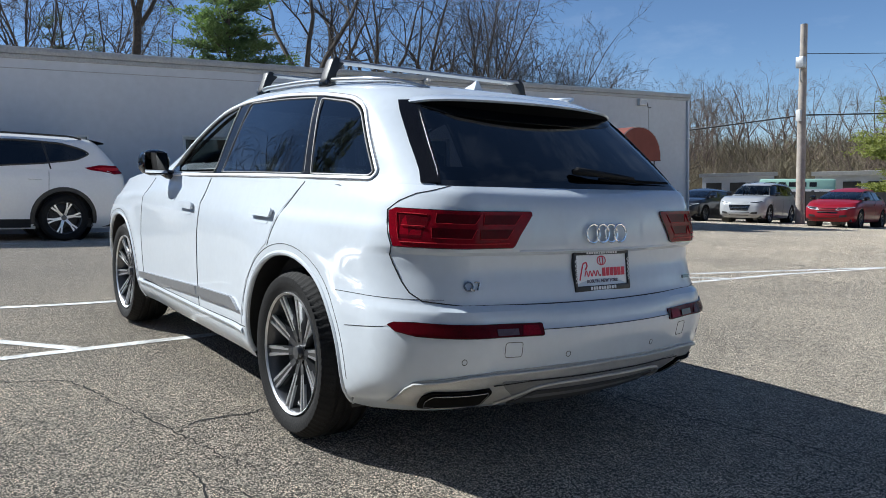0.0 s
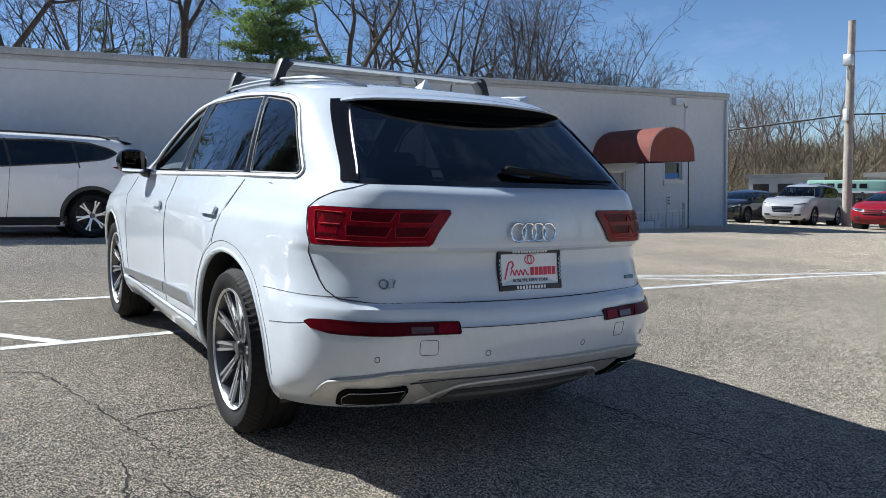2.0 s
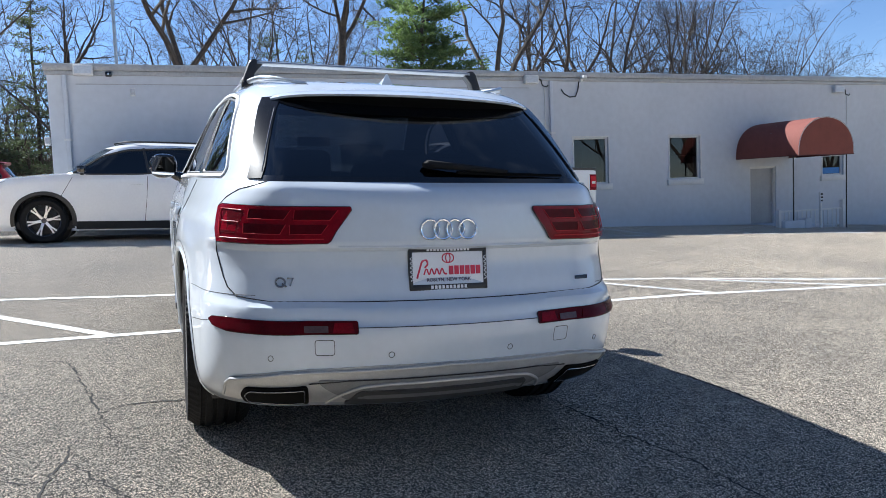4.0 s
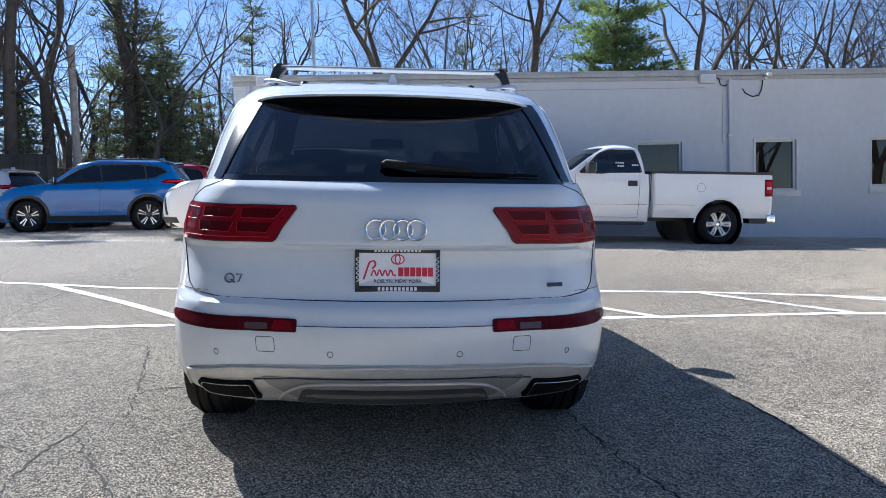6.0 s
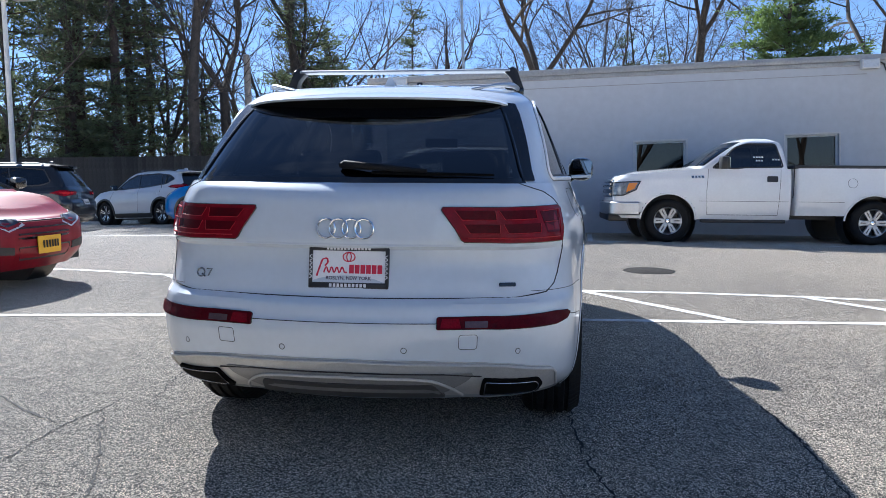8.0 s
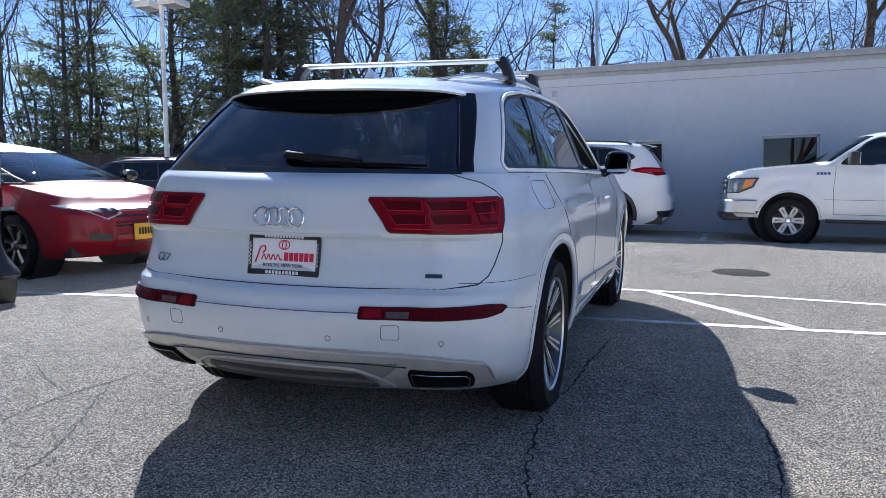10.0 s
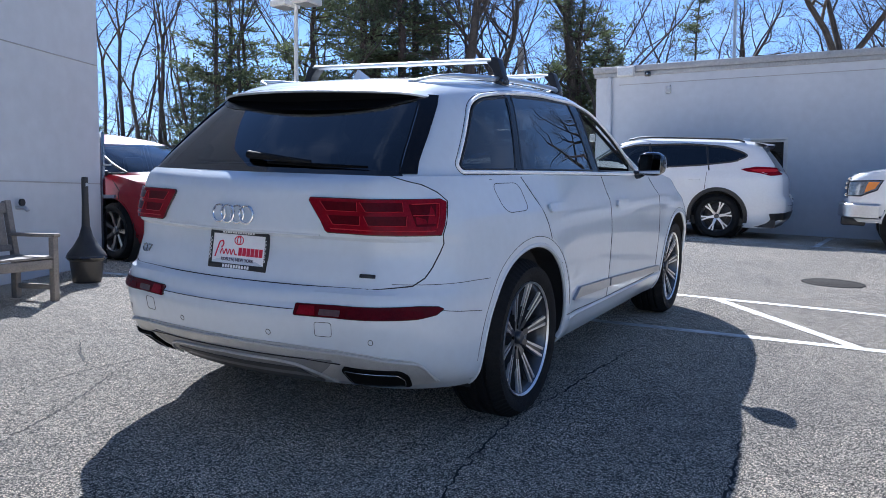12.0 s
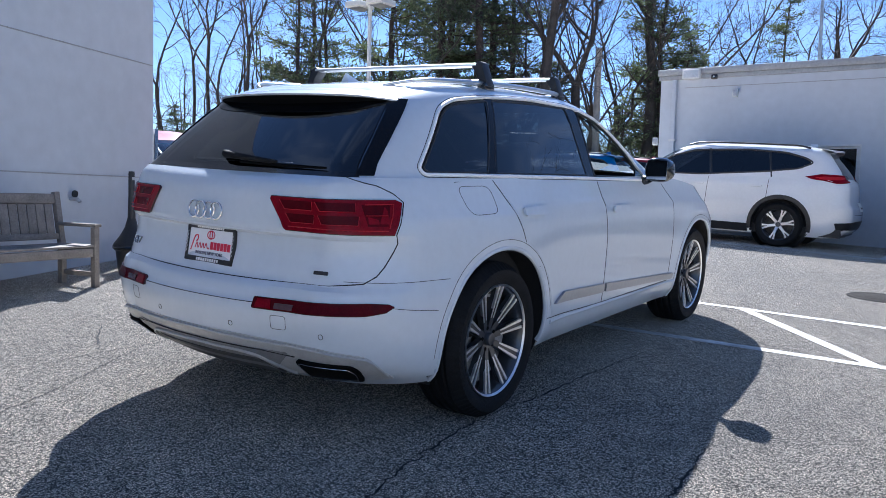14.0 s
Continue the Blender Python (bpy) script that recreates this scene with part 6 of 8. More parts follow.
# ---- parked cars ----
def parked_car(name, label, m, paint_, wb=2.69, ro=0.95, fo=0.93, hw=0.92, H=1.69, belt=1.06, nose=0.86, R=0.36, style="twin", cowl=0.75, slope=0.36, rear_slope=0.28,
               clad=False, rails=True, side=None, group="parked cars", tail=None, plate=True, category="car", head=None, scoop=False, front_plate=None, slash=False):
    car = thing(name, m, label, category, group)
    wz, aR = R, R + 0.065
    cy0 = wb - cowl + 0.55                      # foot of the front screen

    def hood(y, z):
        if z < 0.7 or y < cy0 - 0.45:
            return z
        k = 1 - (belt + 0.02 - nose) / (belt + 0.02 - 0.7) * min(1, (y - cy0 + 0.45) / (wb + fo - cy0 + 0.35)) ** 1.7
        return 0.7 + (z - 0.7) * k

    def roofline(y, z):
        if z < belt:
            return z
        mid = wb * 0.42
        return belt + (z - belt) * (1 - 0.10 * max(0, (mid - y) / (mid + ro)) ** 2 - 0.03 * max(0, (y - mid) / 1.2) ** 2)

    low = Shell(w=[(0.20, hw * 0.90), (0.30, hw * 0.96), (0.5, hw * 0.985), (0.75, hw), (belt - 0.10, hw * 0.985), (belt, hw * 0.95), (belt + 0.04, hw * 0.93)],
                rear=[(0.20, -ro + 0.22), (0.34, -ro + 0.06), (0.55, -ro), (0.70, -ro + 0.01), (0.78, -ro + 0.06), (belt - 0.05, -ro + 0.09), (belt + 0.04, -ro + 0.14)],
                front=[(0.20, wb + fo - 0.14), (0.40, wb + fo), (0.65, wb + fo - 0.02), (nose, wb + fo - 0.10), (belt + 0.04, wb + fo - 0.30)],
                corner=(0.30, 0.32), front_corner=(0.42, 0.36), bow=0.05, plan=0.04, mid=wb * 0.5, span=wb * 0.5 + fo, warp=hood,
                flares=[(0, wz, aR + 0.04, 0.012), (wb, wz, aR + 0.04, 0.012)], tail=0.07, tail_from=0.3)
    rt = H - 0.055
    up = Shell(w=[(belt - 0.02, hw * 0.945), (belt + 0.04, hw * 0.93), (belt + 0.5 * (rt - belt), hw * 0.83), (rt - 0.06, hw * 0.725), (rt, hw * 0.60)],
               rear=[(belt - 0.02, -ro + 0.14), (belt + 0.06, -ro + 0.17), (rt - 0.10, -ro + 0.17 + rear_slope), (rt, -ro + 0.26 + rear_slope)],
               front=[(belt - 0.06, cy0 + 0.05), (belt + 0.04, cy0 - 0.06), (rt - 0.06, cy0 - slope * 2.1), (rt, cy0 - slope * 2.1 - 0.28)],
               corner=(0.26, 0.28), front_corner=(0.30, 0.40), bow=0.05, plan=0.05, mid=wb * 0.4, span=2.0, warp=roofline, tail=0.08, tail_from=0.3)
    b0, t0 = belt + 0.045, rt - 0.085
    fr = cy0 - 0.10
    dlo = side or [(fr - 0.10, b0 + 0.005), (fr - slope * 1.45, t0 - 0.10), (fr - slope * 2.0 - 0.05, t0), (0.2, t0), (-ro * 0.35, t0 - 0.05), (-ro * 0.52, b0 + 0.14), (-ro * 0.35, b0 + 0.06), (0.6, b0 + 0.01)]
    dlo = rounded(dlo, 0.06)
    rg = rounded([(-hw * 0.66, belt + 0.07), (hw * 0.66, belt + 0.07), (hw * 0.56, rt - 0.07), (-hw * 0.56, rt - 0.07)], 0.05)

    def cut(u, s, y, z):
        return (1.05 < u < 3.8 and inside(dlo, y, z)) or (u < 1.8 and inside(rg, s, z)) or (u > 3.4 and belt + 0.06 < z < rt - 0.10)

    V, F = low.skin(us_list(10, 8, 54, 8, 8), [0.20, 0.25] + spread(0.30, belt + 0.04, 24), None, [(0, wz, aR), (wb, wz, aR)], cap=lambda y: y > cy0 - 0.3, crown=0.04, cols=10)
    mesh_part("body", V, F, paint_, car, sharp=32)
    V, F = up.skin(us_list(10, 8, 54, 8, 8), spread(belt + 0.01, rt - 0.04, 18) + [rt - 0.025, rt - 0.01, rt], cut, cap=lambda y: True, crown=0.055, cols=12)
    mesh_part("cabin_shell", V, F, paint_, car, sharp=32)
    part("underbody", boxed(-hw * 0.86, hw * 0.86, -ro + 0.2, wb + fo - 0.25, 0.22, 0.36), M_BLACK_PLASTIC, car, smooth=False)
    bm = boxed(-hw * 0.80, hw * 0.80, -ro + 0.35, cy0 - 0.45, 0.36, belt - 0.02)
    part("cabin_interior", bm, M_CABIN, car, smooth=False)
    for x in (-0.38, 0.38):
        seat(car, x, cy0 - 1.25, M_SEAT, z=belt - 0.45, top=H - 0.30)
        seat(car, x, cy0 - 2.15, M_SEAT, z=belt - 0.45, top=H - 0.36)
    for sg in (-1, 1):
        f, g = low.side(sg), up.side(sg)
        patch("side_glass", dlo, g, M_PRIVACY, car, lift=-0.003, thick=0.0, res=0.12, label="dark side glass")
        tube("window_seal", along(dlo + [dlo[0]], g, -0.002), 0.016, M_BLACK_PLASTIC, car, sides=6)
        for a, b in ((fr - slope * 2.0 - 0.62, 0.05), (fr - slope * 2.0 - 1.62, 0.045)):
            if a > -ro * 0.25:
                tube("pillar_cover", along([(a - 0.03, b0), (a + 0.06, t0)], g, -0.022), b * 0.6, M_BLACK_PLASTIC, car, sides=8)
                gap([(a, b0 - 0.03), (a + 0.02, 0.75), (a + 0.06, 0.32)], f, car, r=0.004)
        gap([(fr - 0.15, b0 - 0.06), (fr + 0.02, 0.8), (fr - 0.03, 0.32)], f, car, r=0.004)
        for a in (fr - slope * 2.0 - 0.45, fr - slope * 2.0 - 1.42):
            patch("door_handle", rounded([(a - 0.10, belt - 0.13), (a + 0.10, belt - 0.13), (a + 0.10, belt - 0.10), (a - 0.10, belt - 0.10)], 0.014), f, paint_, car, lift=0.030, thick=0.03)
        for cy in (0, wb):
            arc = [(cy + (aR + 0.0) * math.cos(a), wz + aR * math.sin(a)) for a in spread(-0.05 * math.pi, 1.05 * math.pi, 30)]
            if clad:
                V, F = [], []
                for i, a in enumerate(spread(-0.06 * math.pi, 1.06 * math.pi, 30)):
                    for rr, lf in ((aR - 0.01, -0.02), (aR, 0.016), (aR + 0.055, 0.016), (aR + 0.065, -0.004)):
                        V.append(f(cy + rr * math.cos(a), max(0.21, wz + rr * math.sin(a)), lf))
                    if i:
                        F += [(4 * i - 4 + k, 4 * i - 3 + k, 4 * i + 1 + k, 4 * i + k) for k in range(3)]
                mesh_part("wheel_arch_trim", V, F, M_BLACK_PLASTIC, car, "black wheel arch trim")
            else:
                tube("wheel_arch_lip", along(arc, f, -0.004), 0.012, paint_, car, sides=6)
            V, F = lathe_data([(0.0, 0.0), (aR + 0.01, 0.0), (aR + 0.01, 0.34)], 24)
            mesh_part("wheel_arch_liner", [(sg * (hw * 0.60 + v[0]), cy + v[1], wz + v[2]) for v in V], F, M_BLACK_PLASTIC, car)
            wheel(car, sg * (hw - 0.125), cy, R, R, 0.235, R * 0.70, sg, style)
        if clad:
            patch("sill_trim", [(aR + 0.05, 0.23), (wb - aR - 0.05, 0.23), (wb - aR - 0.05, 0.36), (aR + 0.05, 0.36)], f, M_BLACK_PLASTIC, car, lift=0.012, res=0.2)
        # mirror
        mm = Matrix.Translation((sg * (hw + 0.06), fr - 0.30, belt + 0.12))
        bm = boxed(-0.10, 0.10, -0.06, 0.07, -0.065, 0.065, mm, 0.045)
        ob = part("door_mirror", bm, M_GLOSS_BLACK, car)
        part("mirror_arm", boxed(-0.14, 0.0, -0.03, 0.03, -0.10, -0.04, mm if sg > 0 else mm @ pose(0, 0, 0, 0, 0, 180), 0.01), M_BLACK_PLASTIC, ob)
        part("mirror_glass", boxed(-0.09, 0.09, -0.066, -0.061, -0.055, 0.055, mm), M_MIRROR, ob)
        # lamps
        tl = tail or [(hw * 0.42, belt - 0.08), (hw * 0.46, belt - 0.15), (hw * 0.98, belt - 0.19), (hw * 1.28, belt - 0.10), (hw * 1.02, belt - 0.04)]
        rear_skin = lambda a, b, l: (low.rear if b < belt + 0.03 else up.rear)(a, b, l)
        ob = patch("tail_light", [(sg * a, b) for a, b in tl], rear_skin, M_RED_LENS, car, lift=0.012, label="red tail light")
        cx_, cz_ = sum(a for a, _ in tl) / len(tl), sum(b for _, b in tl) / len(tl)
        patch("lamp_core", [(sg * (cx_ + (a - cx_) * 0.6), cz_ + (b - cz_) * 0.4) for a, b in tl], rear_skin, M_RED_BRIGHT, ob, lift=0.016, thick=0.003)
        hl = head or [(0.62, nose - 0.14), (1.25, nose - 0.10), (1.75, nose + 0.02), (1.60, nose + 0.07), (0.75, nose - 0.03)]
        ob = patch("headlight", [(sg * a, b) for a, b in hl], low.screen, M_LAMP_CLEAR, car, lift=0.006, res=0.08, label="clear headlight")
        cx_, cz_ = sum(a for a, _ in hl) / len(hl), sum(b for _, b in hl) / len(hl)
        patch("lamp_core", [(sg * (cx_ + (a - cx_) * 0.78), cz_ + (b - cz_) * 0.62) for a, b in hl], low.screen, M_ALLOY_DARK, ob, lift=0.009, thick=0.002)
        patch("fog_lamp", [(sg * 0.95, 0.36), (sg * 1.35, 0.38), (sg * 1.35, 0.46), (sg * 0.95, 0.43)], low.screen, M_BLACK_PLASTIC, car, lift=0.008, res=0.08)
        if slash:
            patch("bumper_slash", [(sg * 1.30, 0.80), (sg * 1.40, 0.80), (sg * 1.66, 0.44), (sg * 1.56, 0.44)], low.screen, M_BLACK_PLASTIC, car, lift=0.008, res=0.06, label="black vertical bumper vent")
            patch("front_lip", [(sg * 0.30, 0.24), (sg * 1.55, 0.24), (sg * 1.60, 0.29), (sg * 0.30, 0.29)], low.screen, M_SATIN, car, lift=0.020, res=0.08, label="silver lower bumper lip")
            patch("lower_bumper_trim", [(sg * 0.85, 0.30), (sg * 1.95, 0.30), (sg * 1.95, 0.40), (sg * 0.85, 0.40)], low.screen, M_BLACK_PLASTIC, car, lift=0.010, res=0.08)
        if rails:
            P = [(up.side(sg)(y, rt - 0.015, 0).x, y, up.side(sg)(y, rt - 0.015, 0).z + 0.01 + 0.035 * min(1, (y + ro * 0.3) / 0.15, (fr - slope * 2.2 - y) / 0.15)) for y in spread(-ro * 0.3, fr - slope * 2.2, 20)]
            tube("roof_rail", P, 0.016, M_BLACK_PLASTIC, car)
    patch("rear_glass", rg, up.rear, M_PRIVACY, car, lift=0.0, thick=0.0, res=0.1, label="dark rear window")
    V = [up.screen(v, z, -0.002) for z in spread(belt + 0.05, rt - 0.09, 8) for v in spread(-1.5, 1.5, 16)]
    mesh_part("windscreen", V, [(j * 17 + i, j * 17 + i + 1, (j + 1) * 17 + i + 1, (j + 1) * 17 + i) for j in range(8) for i in range(16)], M_CLEAR, car, "clear windscreen")
    patch("grille", rounded([(-0.85, nose - 0.20), (0.85, nose - 0.20), (0.70, 0.50), (-0.70, 0.50)], 0.05), low.screen, M_GLOSS_BLACK, car, lift=0.006, res=0.1, label="dark front grille")
    for k in range(3):
        tube("grille_bar", along([(-0.8 + k * 0.03, 0.55 + k * 0.06), (0.8 - k * 0.03, 0.55 + k * 0.06)], low.screen, 0.010), 0.008, M_CHROME if scoop else M_BLACK_PLASTIC, car, sides=6)
    patch("front_bumper_vent", rounded([(-0.80, 0.30), (0.80, 0.30), (0.85, 0.43), (-0.85, 0.43)], 0.04), low.screen, M_BLACK_PLASTIC, car, lift=0.006, res=0.1)
    patch("rear_bumper_trim", rounded([(-hw * 0.95, 0.24), (hw * 0.95, 0.24), (hw * 1.12, 0.46 if clad else 0.42), (hw * 0.5, 0.50 if clad else 0.42), (-hw * 0.5, 0.50 if clad else 0.42), (-hw * 1.12, 0.46 if clad else 0.42)], 0.03), low.rear, M_BLACK_PLASTIC, car, lift=0.008, res=0.1)
    gap([(-hw * 0.62, 0.60), (hw * 0.62, 0.60)], low.rear, car, r=0.004)
    if front_plate:
        ob = patch("front_plate", rounded([(-0.17, 0.36), (0.17, 0.36), (0.17, 0.52), (-0.17, 0.52)], 0.012), lambda a, b, l: low.screen(a / (hw - 0.42), b, l), front_plate, car, lift=0.026, res=0.08, label="yellow number plate")
        for k in range(6):
            patch("plate_bar", [(-0.12 + k * 0.042, 0.405), (-0.095 + k * 0.042, 0.405), (-0.095 + k * 0.042, 0.475), (-0.12 + k * 0.042, 0.475)], lambda a, b, l: low.screen(a / (hw - 0.42), b, l), M_CABLE, ob, lift=0.028, thick=0.001)
    if plate:
        ob = patch("number_plate", [(-0.16, 0.66), (0.16, 0.66), (0.16, 0.80), (-0.16, 0.80)], low.rear, M_TRIM, car, lift=0.012)
        for k in range(6):
            patch("plate_bar", [(-0.12 + k * 0.042, 0.70), (-0.095 + k * 0.042, 0.70), (-0.095 + k * 0.042, 0.765), (-0.12 + k * 0.042, 0.765)], low.rear, M_CABLE, ob, lift=0.014, thick=0.001)
    part("roof_aerial", boxed(-0.02, 0.02, -0.06, 0.06, -0.01, 0.05, Matrix.Translation((0, up.at(0, rt).y + 0.30, up.at(0, rt).z + 0.055)), 0.012), paint_, car)
    # roof lip over the rear window
    y0, z0 = up.at(0, rt - 0.02).y, up.at(0, rt - 0.02).z
    V, F = [], []
    for i, x in enumerate(spread(-hw * 0.60, hw * 0.60, 12)):
        k = (x / (hw * 0.6)) ** 2
        for dy, dz in ((0.14, 0.04), (-0.16 + 0.08 * k, 0.012 - 0.02 * k), (-0.155 + 0.08 * k, -0.012 - 0.02 * k), (0.04, -0.05)):
            V.append((x, y0 + dy, z0 + dz - 0.012 * k))
        if i:
            F += [(4 * i - 4 + a, 4 * i - 3 + a, 4 * i + 1 + a, 4 * i + a) for a in range(3)]
    mesh_part("roof_spoiler", V, F, paint_, car)
    return car, low, up


def stand(x, y, yaw):
    """A car's pose: x, y of its near rear or any wheel point given by the caller; it leans with the ground."""
    n = Vector((-(ground_z(x + 1, y) - ground_z(x - 1, y)) / 2, -(ground_z(x, y + 1) - ground_z(x, y - 1)) / 2, 1)).normalized()
    q = Vector((0, 0, 1)).rotation_difference(n)
    return Matrix.Translation((x, y, ground_z(x, y))) @ q.to_matrix().to_4x4() @ pose(0, 0, 0, 0, 0, yaw)


M_WHITE2 = paint("pearl_white_paint", (0.76, 0.77, 0.78))
M_BLUE = paint("bright_blue_paint", (0.002, 0.115, 0.38), flake=0.1)
M_SILVERWHITE = paint("silver_white_paint", (0.60, 0.61, 0.62))
M_REDP = material("red_metallic_paint", (0.21, 0.006, 0.014), rough=0.35, vary=0.12, scale=3.0, coat=0.22, spec=0.25, bump=0.012, bump_scale=900)
M_BLACKP = paint("black_metallic_paint", (0.012, 0.013, 0.016), flake=0.2)
M_SILVER = paint("silver_metallic_paint", (0.33, 0.34, 0.355), flake=0.06, rough=0.3)
M_GREEN = paint("pale_green_paint", (0.38, 0.60, 0.48))
# cars that face the lane's far end: yaw 90 turns their nose to -x
parked_car("white_suv", "white three-row SUV with black arch trim, parked by the wall", stand(-0.05, 11.70, 91), M_WHITE2, wb=2.85, ro=1.14, fo=1.20, hw=0.96, H=1.76, belt=1.12, nose=0.97, R=0.375, style="star", clad=True,
           side=[(2.44, 1.15), (1.92, 1.48), (1.52, 1.585), (0.6, 1.625), (0.0, 1.600), (-0.30, 1.525), (-0.44, 1.45), (-0.22, 1.335), (0.3, 1.255), (1.35, 1.165)],
           tail=[(0.40, 1.20), (0.62, 1.13), (1.0, 1.10), (1.16, 1.14), (1.34, 1.20), (1.12, 1.235), (1.0, 1.255), (0.45, 1.245)],
           head=[(0.70, 0.93), (1.20, 0.90), (1.62, 0.97), (1.98, 1.11), (1.70, 1.10), (0.80, 1.02)], slash=True)
parked_car("blue_suv", "bright blue compact SUV with black cladding, parked in the lot", stand(-5.35, 15.75, 91), M_BLUE, wb=2.69, ro=0.96, fo=0.94, hw=0.92, H=1.70, belt=1.06, nose=0.90, R=0.362, style="twin", clad=True,
           side=[(2.10, 1.095), (1.62, 1.41), (1.28, 1.525), (0.3, 1.555), (-0.25, 1.50), (-0.42, 1.38), (-0.16, 1.235), (0.6, 1.155)], tail=[(0.42, 1.16), (0.68, 1.10), (0.95, 1.07), (1.22, 1.13), (0.98, 1.19), (0.48, 1.20)])
parked_car("white_compact_suv", "white compact SUV with dark roof rails, parked before the fence", stand(-10.27, 19.13, 66), M_SILVERWHITE, wb=2.69, ro=0.96, fo=0.94, hw=0.92, H=1.69, belt=1.06, nose=0.90, R=0.362, style="twin", clad=True,
           side=[(2.10, 1.095), (1.62, 1.41), (1.28, 1.525), (0.3, 1.555), (-0.25, 1.50), (-0.42, 1.38), (-0.16, 1.235), (0.6, 1.155)], tail=[(0.42, 1.16), (0.68, 1.10), (0.95, 1.07), (1.22, 1.13), (0.98, 1.19), (0.48, 1.20)])
parked_car("dark_minivan", "black people carrier seen from its tail, parked in the lot", stand(-11.9, 14.6, 100), M_BLACKP, wb=3.03, ro=1.1, fo=0.97, hw=0.99, H=1.76, belt=1.06, nose=0.9, R=0.355, style="seven")
parked_car("red_hatchback", "red hybrid hatchback with black wheels, parked beside the side wall", stand(-7.80, 3.62, -95), M_REDP, wb=2.70, ro=0.86, fo=0.98, hw=0.88, H=1.485, belt=0.93, nose=0.72, R=0.325, style="seven", slope=0.52, cowl=0.30, rear_slope=0.7, rails=False,
           head=[(0.60, 0.64), (1.0, 0.58), (1.72, 0.79), (1.55, 0.81), (0.75, 0.71)],
           front_plate=material("plate_yellow", (0.75, 0.42, 0.02), rough=0.4, vary=0.06, scale=20))
parked_car("red_suv", "red SUV parked beyond the blue one", stand(-5.15, 18.5, 92), M_REDP, ro=0.96, H=1.72, style="twin")
parked_car("black_car", "black saloon parked nose out beside the fence", stand(29.05, 19.4, 101), M_BLACKP, wb=2.75, H=1.46, belt=0.97, nose=0.76, slope=0.46, cowl=0.62, rear_slope=0.6, rails=False, R=0.33, style="seven", group="cars along the fence")
parked_car("silver_suv", "silver three-row SUV parked nose out beside the utility pole", stand(29.6, 16.9, 104), M_SILVER, wb=2.79, ro=1.05, fo=0.97, hw=0.96, H=1.73, belt=1.10, nose=0.95, R=0.37, style="twin", group="cars along the fence", scoop=True)
parked_car("red_hybrid", "red hybrid hatchback parked nose out beside the utility pole", stand(28.57, 12.46, 101), M_REDP, wb=2.70, ro=0.86, fo=0.98, hw=0.88, H=1.47, belt=0.95, nose=0.74, R=0.325, style="seven", slope=0.55, cowl=0.45, rear_slope=0.7, rails=False, group="cars along the fence")
parked_car("grey_hatchback", "blue-grey hatchback at the end of the parked row", stand(29.05, 9.0, 101), paint("blue_grey_paint", (0.10, 0.15, 0.24)), wb=2.6, ro=0.7, fo=0.85, hw=0.87, H=1.5, belt=0.97, nose=0.8, R=0.32, style="seven", rails=False, group="cars along the fence")
for k, (x, y, mat, lab) in enumerate(((39.0, 27.0, M_WHITE2, "white estate car behind the fence"), (41.5, 16.0, M_SILVER, "grey car behind the fence"), (36.6, 31.5, M_BLACKP, "dark car behind the fence"))):
    parked_car("far_car", lab, stand(x, y, 118 + 5 * k), mat, H=1.5, belt=0.97, nose=0.8, slope=0.46, cowl=0.62, rear_slope=0.5, rails=False, R=0.33, style="seven", group="cars behind the fence")


